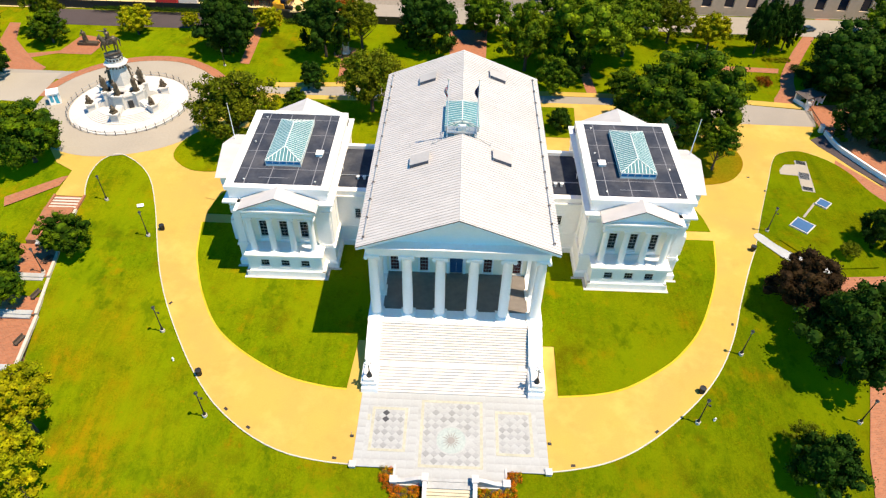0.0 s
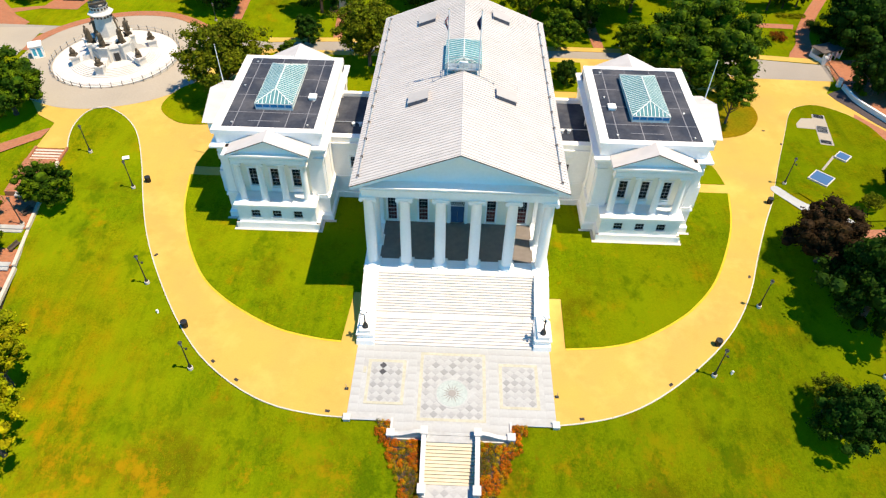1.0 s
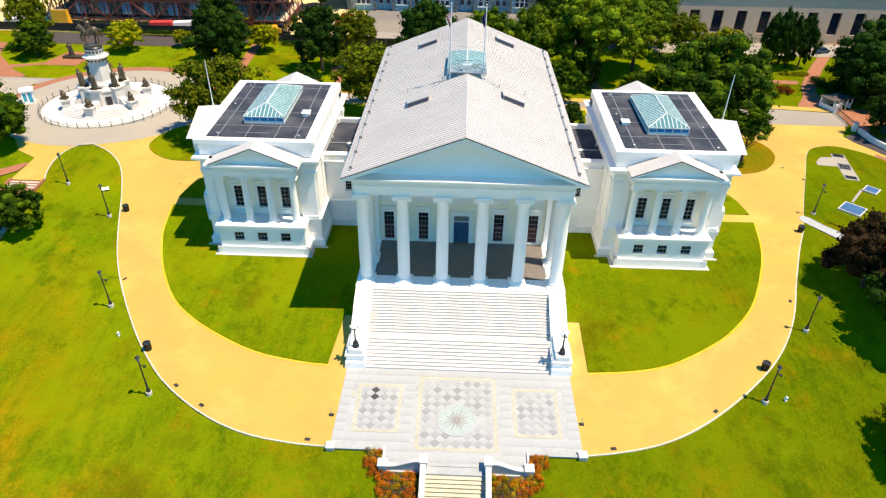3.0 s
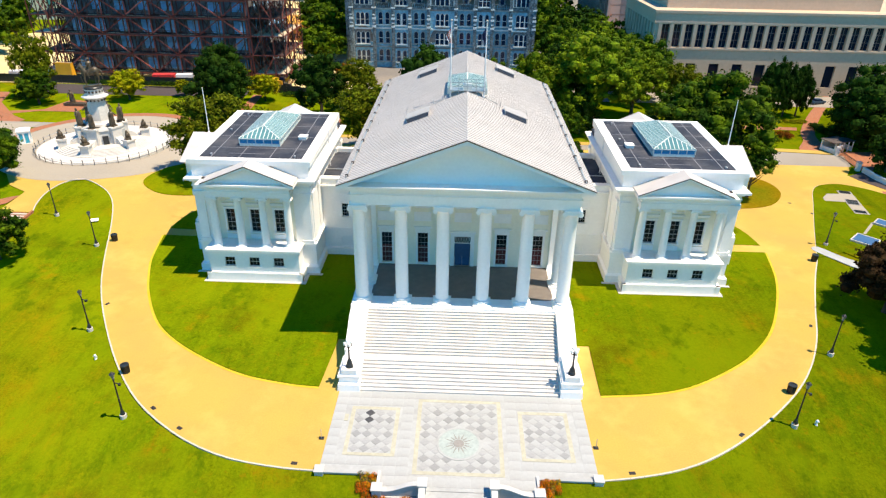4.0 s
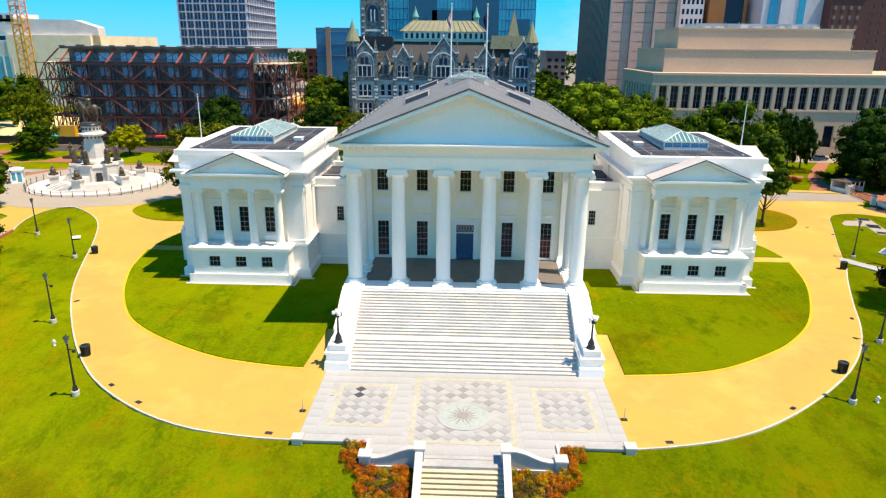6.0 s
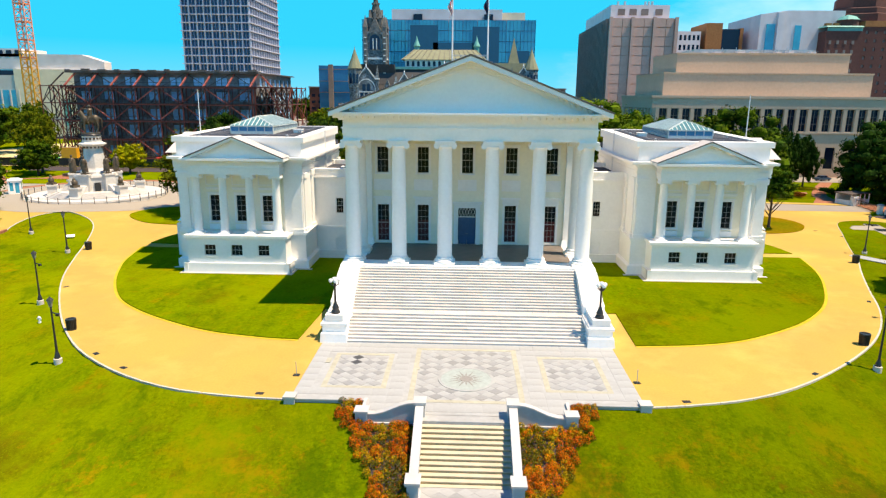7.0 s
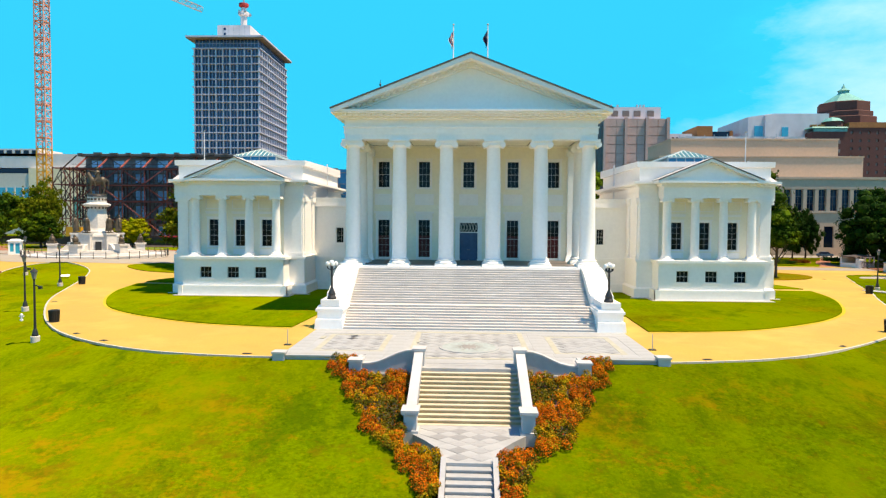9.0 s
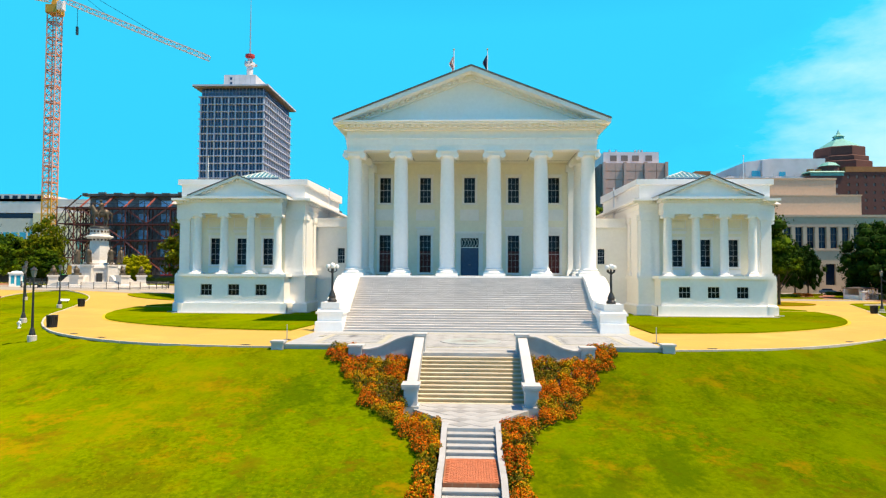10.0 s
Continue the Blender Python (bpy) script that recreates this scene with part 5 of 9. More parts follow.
COPING = mat("white_coping_stone", (0.50, 0.49, 0.48), 0.6, grain=2.0, vary=0.06, patch=0.5, patch_to=(0.40, 0.385, 0.37), patch_amount=0.6)
lower = thing("garden_stair", "pale stone garden stair descending from the plaza between sloping walls", "stairs")
R1, D1 = 2.3 / 12, 0.36
for i in range(12):
    y, z = -25.6 - D1 * i, -R1 * (i + 1)
    # risers carry painted shade, treads the paler lit tone
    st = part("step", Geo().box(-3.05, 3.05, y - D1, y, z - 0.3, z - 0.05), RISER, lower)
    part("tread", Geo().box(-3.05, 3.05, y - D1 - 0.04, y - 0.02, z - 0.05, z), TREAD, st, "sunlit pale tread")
part("stair_head", Geo().box(-3.05, 3.05, -25.6, -24.65, -0.5, 0.02), MARBLE, lower)
YB = -25.6 - D1 * 12
for s in (-1, 1):
    a, b = sorted((s * 3.04, s * 3.52))
    part("side_wall", Geo().prism([(-24.9, -0.6), (-24.9, 0.95), (-30.9, -1.28), (-30.9, -2.9), (-28, -2.9)], "x", a, b), MARBLE, lower, "sloping pale stone side wall")
    a2, b2 = a - 0.05, b + 0.05
    part("coping", Geo().prism([(-24.8, 0.95), (-24.8, 1.09), (-31.0, -1.15), (-31.0, -1.29)], "x", a2, b2), COPING, lower, "white stone coping")
    c = s * 3.28
    part("pier", Geo().box(c - 0.36, c + 0.36, -25.1, -24.2, -0.5, 1.0).box(c - 0.45, c + 0.45, -25.2, -24.1, 1.0, 1.18), COPING, lower)
    part("pier", Geo().box(c - 0.36, c + 0.36, -31.45, -30.65, -2.9, -1.25).box(c - 0.46, c + 0.46, -31.6, -30.5, -1.25, -1.12).box(c - 0.5, c + 0.5, -31.65, -30.45, -1.12, -0.98).box(c - 0.46, c + 0.46, -31.55, -30.5, -2.9, -2.15), COPING, lower, "pale stone end pier with moulded cap")
    # sweeping parapet of the plaza
    prof = [(3.55, -2.0), (3.55, 0.98), (4.1, 0.94), (4.7, 0.76), (5.3, 0.48), (5.9, 0.22), (6.5, 0.08), (7.5, 0.05), (7.5, -2.0)]
    part("parapet", Geo().prism([(s * u, v) for u, v in prof][::s], "y", -24.95, -24.6), MARBLE, lower, "curved pale stone parapet")
    cope = [(u, v) for u, v in prof[1:-1]] + [(u, v + 0.1) for u, v in prof[1:-1]][::-1]
    part("coping", Geo().prism([(s * u, v) for u, v in cope][::s], "y", -25.02, -24.53), COPING, lower, "white stone coping")
    part("pier", Geo().box(s * 7.45 - 0.42, s * 7.45 + 0.42, -25.12, -24.3, -2.0, 0.27).box(s * 7.45 - 0.5, s * 7.45 + 0.5, -25.2, -24.2, 0.27, 0.4), COPING, lower)
    part("ledge", Geo().box(*sorted((s * 3.6, s * 7.0)), -25.12, -24.96, -0.62, -0.48), COPING, lower)
    part("corner_pier", Geo().box(s * 13.1 - 0.4, s * 13.1 + 0.4, -23.2, -22.4, -1.2, 0.3).box(s * 13.1 - 0.47, s * 13.1 + 0.47, -23.27, -22.33, 0.3, 0.42), COPING, lower)
    a, b = sorted((s * 7.56, s * 12.68))
    part("edge_wall", Geo().box(a, b, -22.95, -22.72, -1.6, 0.1).box(a, b, -23.05, -22.62, 0.1, 0.2), MARBLE, lower)
    a, b = sorted((s * 7.3, s * 7.55))
    part("edge_wall", Geo().box(a, b, -24.28, -22.58, -1.6, 0.21), COPING, lower)
landing = sheet("landing", [(-3.1, YB), (-3.1, -31.6), (-2.4, -32.5), (-1.55, -33.9), (-1.2, -35.7), (1.2, -35.7), (1.55, -33.9), (2.4, -32.5), (3.1, -31.6), (3.1, YB)], -2.3, MARBLE,
                "stone landing paved in grey and white diamonds", "landing", 0.8)
for i in range(-5, 6):
    for j in range(11):
        x, y = i * 0.56, YB - 0.55 - 0.50 * j
        if (i + j) % 2 == 0 and abs(x) + 0.5 < np.interp(-y, [-YB, 31.6, 32.5, 33.9, 35.7], [3.1, 3.1, 2.4, 1.65, 1.4]) and y > -35.3:
            part("tile", grey if j % 2 else pale, GREYTILE, landing, at=pose(x, y, -2.298) @ Matrix.Diagonal((0.92, 0.82, 1, 1)))
PAVER = mat("red_clay_paver", (0.46, 0.135, 0.055), 0.85, grain=6.0, vary=0.15, patch=0.5, patch_to=(0.36, 0.12, 0.06), patch_amount=0.6, per_object=0.14)
flight = thing("lower_flight", "short flight of grey and white stone steps to a brick landing", "stairs")
z = -2.3
for k, (ya, n, deep) in enumerate(((-35.7, 5, 0.46), (-41.3, 5, 0.46))):
    for i in range(n):
        z -= 0.16
        y = ya - deep * i
        st = part("step", Geo().box(-1.12, 1.12, y - deep, y, z - 0.4, z - 0.05), GREYTILE, flight)
        part("tread", Geo().box(-1.12, 1.12, y - deep - 0.03, y - 0.02, z - 0.05, z), MARBLE, st)
    sheet("landing", [(-1.12, ya - n * deep), (-1.12, -41.3 if k == 0 else -60.0), (1.12, -41.3 if k == 0 else -60.0), (1.12, ya - n * deep)], z, BRICKPATH, "small landing of red brick", "landing", 0.4)
for s in (-1, 1):
    for ya, yb, za, zb in ((-35.4, -38.1, -2.1, -2.9), (-38.1, -41.3, -2.9, -2.95), (-41.3, -43.7, -2.95, -3.75), (-43.7, -56, -3.75, -3.85)):
        a, b = sorted((s * 1.14, s * 1.40))
        part("side_kerb", Geo().prism([(ya, za), (yb, zb), (yb, zb - 1.0), (ya, za - 1.0)], "x", a, b), MARBLE, flight)

landing_bricks = thing("brick_landing", "small landing of laid red bricks between stair flights", "paving", kind="structure")
brick_me = Geo().taper(-0.105, 0.105, -0.05, 0.05, 0, 0.03, 0.006, 0.006).mesh("brick", PAVER)
zb = -2.3 - 0.16 * 5
for j in range(29):
    for i in range(10):
        x = -1.0 + 0.222 * i + (0.111 if j % 2 else 0.0) - 0.055
        if abs(x) < 1.02:
            part("brick", brick_me, PAVER, landing_bricks, at=pose(x, -38.08 - 0.112 * j, zb + 0.004))

LEAFQ = [(-0.5, -0.3), (0.5, -0.3), (0.6, 0.25), (-0.4, 0.4)]


def tufts(points, size, height, per, seed):
    """Many small leaves or blossoms in domes about the points."""
    rng = np.random.default_rng(seed)
    pts = np.repeat(np.array(points), per, 0)
    n = len(pts)
    d = rng.normal(size=(n, 3))
    d[:, 2] = np.abs(d[:, 2])
    d /= np.linalg.norm(d, axis=1)[:, None]
    c = pts + d * np.array([height * 0.75, height * 0.75, height]) * (0.7 + 0.4 * rng.random((n, 1)))
    nrm = d + rng.normal(size=(n, 3)) * 0.6
    nrm /= np.linalg.norm(nrm, axis=1)[:, None]
    t = np.cross(nrm, rng.normal(size=(n, 3)))
    t /= np.linalg.norm(t, axis=1)[:, None] + 1e-9
    b = np.cross(nrm, t)
    s = size * (0.7 + 0.6 * rng.random((n, 1)))
    quad = np.stack([c + s * (u * t + v * b) for u, v in LEAFQ], 1).reshape(-1, 3)
    return quad, np.arange(n * 4).reshape(-1, 4)


def raw_mesh(name, verts, quads, material):
    me = bpy.data.meshes.new(name)
    me.vertices.add(len(verts))
    me.vertices.foreach_set("co", verts.astype(np.float32).ravel())
    me.loops.add(quads.size)
    me.loops.foreach_set("vertex_index", quads.astype(np.int32).ravel())
    me.polygons.add(len(quads))
    me.polygons.foreach_set("loop_start", np.arange(0, quads.size, 4, dtype=np.int32))
    me.polygons.foreach_set("loop_total", np.full(len(quads), 4, np.int32))
    me.update()
    me.materials.append(material)
    return me


MARIGOLD = mat("orange_blossom", (0.66, 0.135, 0.002), 0.85, spec=0.1, grain=1.2, vary=0.22, patch=0.5, patch_to=(0.46, 0.055, 0.003), patch_amount=0.8, island=0.25)
AMBER = mat("amber_blossom", (0.62, 0.30, 0.004), 0.85, spec=0.1, grain=1.5, vary=0.2, island=0.3)
BEDLEAF = mat("bedding_leaf", (0.115, 0.098, 0.004), 0.85, spec=0.1, grain=1.5, vary=0.3, patch=0.6, patch_to=(0.022, 0.04, 0.005), patch_amount=0.7, island=0.4)
OLIVELEAF = mat("olive_bedding_leaf", (0.24, 0.185, 0.003), 0.85, spec=0.1, grain=1.5, vary=0.3, patch=0.6, patch_to=(0.10, 0.09, 0.005), patch_amount=0.7, island=0.4)
OUTER = [(-22.9, 9.7), (-25.2, 8.7), (-28.4, 7.0), (-32.0, 5.5), (-33.4, 4.8), (-34.6, 3.6), (-36.5, 2.65), (-41, 2.35), (-50, 2.2)]
INNER = [(-22.9, 7.6), (-25.05, 7.5), (-25.1, 3.75), (-31.7, 3.75), (-32.0, 2.95), (-33.8, 1.75), (-35.7, 1.45), (-50, 1.42)]
rng = np.random.default_rng(5)
for s in (-1, 1):
    bed = thing("flower_bed", "dense bed of orange marigolds and green leaves beside the stair", "flower bed", group="flower beds by the stair")
    pts = []
    for y in np.arange(-23.2, -48, -0.46):
        x0, x1 = np.interp(-y, [-p[0] for p in INNER], [p[1] for p in INNER]), np.interp(-y, [-p[0] for p in OUTER], [p[1] for p in OUTER])
        x1 += 0.2 * math.sin(y * 1.7 + s) + 0.1 if y > -36 else 0.08 * math.sin(y * 2)
        for x in np.arange(x0 + 0.18, x1, 0.46):
            xx, yy = x + rng.uniform(-0.17, 0.17), y + rng.uniform(-0.17, 0.17)
            # how leafy a plant is: greener by the foot of the wall, brighter along the lawn
            leafy = noise.noise(Vector((s * xx * 0.42, yy * 0.42, s * 3.0))) * 1.35 + 0.32 * rng.uniform(-1, 1)
            leafy += 0.95 * math.exp(-((yy + (30.6 if s < 0 else 28.6)) / 2.1) ** 2 - ((xx - 4.2) / (1.5 if s < 0 else 0.9)) ** 2) + 0.5 * math.exp(-((yy + 34.4) / 1.0) ** 2)
            leafy += 0.22 * math.exp(-((yy + 26.3) / 1.4) ** 2 - ((xx - 4.6) / 1.3) ** 2)
            pts.append((s * xx, yy, land(s * xx, yy) + 0.02 + 0.2 * rng.random(), leafy))
    pts = np.array(pts)
    leafy, pts = pts[:, 3], pts[:, :3]
    mid = (leafy > 0.10) & (leafy < 0.50)
    for nm, sel, m, per, lab in (("foliage", ~mid, BEDLEAF, 130, "dark green leaves"), ("foliage", mid, OLIVELEAF, 150, "olive leaves"), ("blossom", leafy < 0.22, MARIGOLD, 190, "orange blossoms"),
                                 ("blossom", (leafy > 0.02) & (leafy < 0.42), AMBER, 80, "amber blossoms"), ("blossom", leafy >= 0.22, MARIGOLD, 14, "orange blossoms")):
        v, q = tufts(pts[sel] + (np.array([0, 0, 0.06]) if nm == "blossom" else 0), 0.075 if nm == "foliage" else 0.05, 0.42, per, 11 + int(s) + per)
        tagged(part(nm, raw_mesh(nm, v, q, m), m, bed, lab), kind="stuff")
    # bare soil under the plants
    soil = Geo()
    ys = np.arange(-23.0, -50.1, -1.5)
    for y in ys:
        for xx in (np.interp(-y, [-p[0] for p in INNER], [p[1] for p in INNER]), np.interp(-y, [-p[0] for p in OUTER], [p[1] for p in OUTER]) - 0.35):
            soil.v.append((s * xx, y, land(s * xx, y) + 0.06))
    soil.f = [(2 * i, 2 * i + 1, 2 * i + 3, 2 * i + 2) for i in range(len(ys) - 1)]
    part("soil", soil, EARTH, bed)


# ---- street furniture ----
def ground_z(x, y):
    return max(land(x, y), -0.10) + lift(x, y) if land(x, y) > -0.11 else land(x, y) + lift(x, y)


LAMPPANE = mat("smoky_lamp_pane", (0.20, 0.21, 0.21), 0.3, grain=5.0)


def street_lamp(x, y, z, height=5.9, arm=0):
    L = thing("street_lamp", "tall black iron street lamp on a round concrete footing", "street lamp", x, y, z, group="street lamps")
    part("footing", Geo().lathe([(0.34, -0.6), (0.34, 0.42), (0.30, 0.46)], 16), CONCRETE, L, "pale concrete footing")
    part("post", Geo().lathe([(0.24, 0.46), (0.24, 0.6), (0.15, 0.95), (0.11, 1.05), (0.085, 2.5), (0.07, height - 0.95), (0.10, height - 0.9), (0.06, height - 0.82)], 14), IRON, L)
    head = part("lantern", Geo().lathe([(0.10, height - 0.82), (0.22, height - 0.25), (0.30, height - 0.22), (0.14, height - 0.05), (0.05, height), (0.0, height + 0.15)], 8), IRON, L, "black lantern head")
    part("pane", Geo().lathe([(0.12, height - 0.80), (0.235, height - 0.26)], 8, closed=False), LAMPPANE, head)
    if arm:
        part("camera_arm", Geo().beam((0, 0, height - 1.3), (0.5 * arm, 0, height - 1.45), 0.07).box(0.5 * arm - 0.12, 0.5 * arm + 0.12, -0.12, 0.12, height - 1.62, height - 1.4), IRON, L, "small camera on an arm")
    return L


for x, y, arm in ((-35.1, -16.0, 1), (-46.3, -1.2, 1), (-56.6, 20.6, 0), (-67.8, 29.6, 0), (35.2, -13.9, 1), (45.0, -1.4, 0), (58.8, 28.4, 1), (60.6, -11.1, 0), (-71.2, 10.6, 0), (-36.3, 79.8, 0), (37.5, 79.8, 0), (66, 78.6, 0), (-60.2, 84, 0), (100, 84, 0), (62, 98, 0)):
    street_lamp(x, y, ground_z(x, y) - (0.1 if y > 40 else 0.0), 5.9 if y < 40 else 4.6, arm)


def pedestal_lamp(x, y, z):
    L = thing("pedestal_lamp", "black iron lamp standard with cluster of white globes", "lamp standard", x, y, z, group="lamps on the pedestals")
    part("foot", Geo().lathe([(0.42, 0), (0.42, 0.15), (0.30, 0.35), (0.34, 0.5), (0.2, 0.85), (0.14, 1.0)], 12), IRON, L)
    part("post", Geo().lathe([(0.11, 1.0), (0.09, 2.6), (0.14, 2.7), (0.06, 3.0)], 12), IRON, L)
    for i in range(4):
        a = math.tau * i / 4 + 0.4
        dx, dy = 0.38 * math.cos(a), 0.38 * math.sin(a)
        arm = part("arm", Geo().beam((0, 0, 2.55), (dx, dy, 2.75), 0.07).beam((dx, dy, 2.75), (dx, dy, 2.95), 0.09), IRON, L)
        part("globe", Geo().lathe([(0.0, 2.93), (0.15, 3.0), (0.2, 3.14), (0.15, 3.28), (0.0, 3.35)], 14, dx, dy), OPAL, arm, "white glass globe", smooth=True)
    part("globe", Geo().lathe([(0.0, 3.0), (0.17, 3.08), (0.23, 3.24), (0.17, 3.4), (0.0, 3.47)], 14), OPAL, L, "white glass globe", smooth=True)
    return L


pedestal_lamp(-12.15, -10.1, 2.5)
pedestal_lamp(12.15, -10.1, 2.5)


def litter_bin(x, y, z):
    b = thing("litter_bin", "black slatted metal litter bin at the edge of the drive", "litter bin", x, y, z, group="litter bins")
    part("liner", Geo().lathe([(0.36, 0.06), (0.40, 0.95), (0.37, 0.95), (0.33, 0.1)], 18), IRON, b)
    for i in range(20):
        a = math.tau * i / 20
        part("slat", Geo().beam((0.39 * math.cos(a), 0.39 * math.sin(a), 0.05), (0.45 * math.cos(a), 0.45 * math.sin(a), 1.0), 0.06), IRON, b)
    part("rim", Geo().lathe([(0.47, 0.98), (0.49, 1.04), (0.47, 1.1), (0.32, 1.1), (0.32, 1.04)], 18), IRON, b, smooth=True)
    part("base_ring", Geo().lathe([(0.42, 0.0), (0.42, 0.08), (0.3, 0.08)], 18), IRON, b)
    return b


for x, y in ((-37.9, -9.3), (-54.6, 22.4), (36.9, -8.9), (54.3, 22.8), (40.6, 39.2)):
    litter_bin(x, y, lift(x, y) + 0.0)
hyd = thing("hydrant", "small pale metal hydrant standing in the lawn", "hydrant", -42.8, -6.7, land(-42.8, -6.7))
part("body", Geo().lathe([(0.16, -0.1), (0.16, 0.08), (0.11, 0.1), (0.11, 0.5), (0.15, 0.52), (0.12, 0.62), (0.0, 0.7)], 12), STEELWHITE, hyd)
part("nozzle", Geo().beam((-0.22, 0, 0.4), (0.22, 0, 0.4), 0.12, sides=8), STEELWHITE, hyd)
copy_thing(hyd, pose(37.9, -13.2, land(37.9, -13.2)))


def drain_grate(x, y, turn):
    g = thing("drain_grate", "dark iron drain grate set flush beside the kerb", "drain grate", x, y, lift(x, y) + 0.0, turn, group="drain grates")
    g.scale = (0.68, 0.68, 1.0)
    part("frame", Geo().box(-0.45, 0.45, -0.28, -0.22, 0, 0.02).box(-0.45, 0.45, 0.22, 0.28, 0, 0.02).box(-0.45, -0.39, -0.22, 0.22, 0, 0.02).box(0.39, 0.45, -0.22, 0.22, 0, 0.02), IRON, g)
    part("pit", Geo().box(-0.39, 0.39, -0.22, 0.22, 0.002, 0.006), EARTH, g)
    for i in range(7):
        part("bar", Geo().box(-0.36 + 0.11 * i, -0.31 + 0.11 * i, -0.22, 0.22, 0.006, 0.018), IRON, g)


for x, y, a in ((-47.0, 4.6, 60), (-32.3, -15.0, -38), (-28.4, -17.8, -28), (-15.7, -21.9, -5), (45.4, 4.6, 65), (28.9, -15.9, 38), (16.5, -21.6, 5), (62.5, 41.0, 65), (60.5, 45.5, 0)):
    drain_grate(x, y, a)
for x in (-13.75, 13.6):
    st = thing("sign_post", "thin dark metal post on a base plate beside the plaza", "post", x, -18.5, 0.0, group="posts beside the plaza")
    part("base_plate", Geo().box(-0.25, 0.25, -0.2, 0.2, 0, 0.06), IRON, st)
    part("post", Geo().lathe([(0.035, 0.06), (0.03, 1.15), (0.0, 1.2)], 8), STEEL, st)
board = thing("information_board", "pale slanted information board on the lawn", "sign", -60.8, 28.3, ground_z(-60.8, 28.3), 20)
part("panel", Geo().add([(-0.6, -0.3, 0.22), (0.6, -0.3, 0.22), (0.6, 0.3, 0.45), (-0.6, 0.3, 0.45), (-0.6, -0.3, 0.28), (0.6, -0.3, 0.28), (0.6, 0.3, 0.51), (-0.6, 0.3, 0.51)], [(0, 1, 2, 3), (4, 5, 6, 7), (0, 1, 5, 4), (1, 2, 6, 5), (2, 3, 7, 6), (3, 0, 4, 7)]), WHITE, board)
for x in (-0.4, 0.4):
    part("leg", Geo().beam((x, 0, -0.2), (x, 0, 0.34), 0.08), IRON, board)
# skylights let into the eastern side lawn, and its pale paving
sheet("lawn", [p for p in KERB_EAST[66:]] + [(84.5, 33), (80, 24), (76, 19.5), (66, 18.5), (60.5, 26)], 0.04, GRASS, "patchy side lawn with light wells", "lawn", 0.2)
sheet("pavement", [(68.0, 48.4), (69.7, 50.5), (72.1, 50.6), (72.4, 52.2), (74.9, 51.9), (72.8, 41.0), (70.3, 41.4), (71.3, 46.6), (67.7, 47.0)][::-1], 0.07, PALE_PAVE, "pale concrete pad in the side lawn", "pavement", 0.1)
sheet("pavement", [(67.3, 33.1), (67.6, 32.8), (71.5, 37.4), (71.2, 37.7)], 0.06, PALE_PAVE, "thin pale edging between the light wells", "path", 0.1)
sheet("pavement", smoothed([(55.8, 26.6), (57.2, 27.6), (59.3, 24.6), (61.8, 22.2), (67.0, 19.2), (66.2, 17.4), (60.3, 20.3), (57.8, 23.4)], 3, True), 0.06, MARBLE, "short pale stone path across the lawn", "path", 0.1)
for x, y, w, h in ((73.5, 51.3, 2.1, 1.3), (72.5, 46.5, 2.1, 2.3), (71.6, 42.1, 2.1, 1.2)):
    g = thing("floor_grille", "dark metal ventilation grille in a concrete pad", "grille", x, y, 0.07, -16, group="ventilation grilles")
    part("frame", Geo().box(-w / 2, w / 2, -h / 2, h / 2, 0, 0.05), STEEL, g)
    for i in range(8):
        part("bar", Geo().box(-w / 2 + 0.1, w / 2 - 0.1, -h / 2 + h * (i + 0.3) / 8, -h / 2 + h * (i + 0.8) / 8, 0.05, 0.09), IRON, g)
WELLGLASS = glass("frosted_blue_glass", (0.05, 0.12, 0.25), 0.45)
WELLGLASS.node_tree.nodes["Principled BSDF"].inputs["Specular IOR Level"].default_value = 0.2
for x, y, w, h, a in ((72.8, 37.2, 2.0, 2.2, -45), (66.1, 30.2, 3.2, 3.2, -45)):
    g = thing("light_well", "square blue glass light well with white rim in the lawn", "skylight", x, y, 0.0, a, group="light wells")
    part("rim", Geo().ring(-w / 2 - 0.18, w / 2 + 0.18, -h / 2 - 0.18, h / 2 + 0.18, 0, 0.34, -w / 2, w / 2, -h / 2, h / 2), CONCRETE, g)
    part("pane", Geo().box(-w / 2, w / 2, -h / 2, h / 2, 0.2, 0.3), WELLGLASS, g)
# brick steps and terraces on the west slope
bs = thing("brick_steps", "flight of red brick steps between low brick walls", "steps")
for i in range(5):
    z = lift(-75, 29.4 - 0.8 * i) + 0.02
    st = part("step", Geo().box(-77.9, -72.5, 30.15 - 0.8 * (i + 1), 30.15 - 0.8 * i, z - 0.8, z - 0.05), BRICKPATH, bs)
    part("tread", Geo().box(-77.9, -72.5, 30.10 - 0.8 * (i + 1), 29.75 - 0.8 * i, z - 0.05, z), KERB, st)
for x in (-78.1, -72.3):
    part("side_wall", Geo().prism([(30.3, lift(x, 30) + 0.3), (26.0, lift(x, 26) + 0.25), (26.0, -1.5), (30.3, -1.5)], "x", x - 0.2, x + 0.2), BRICKPATH, bs)
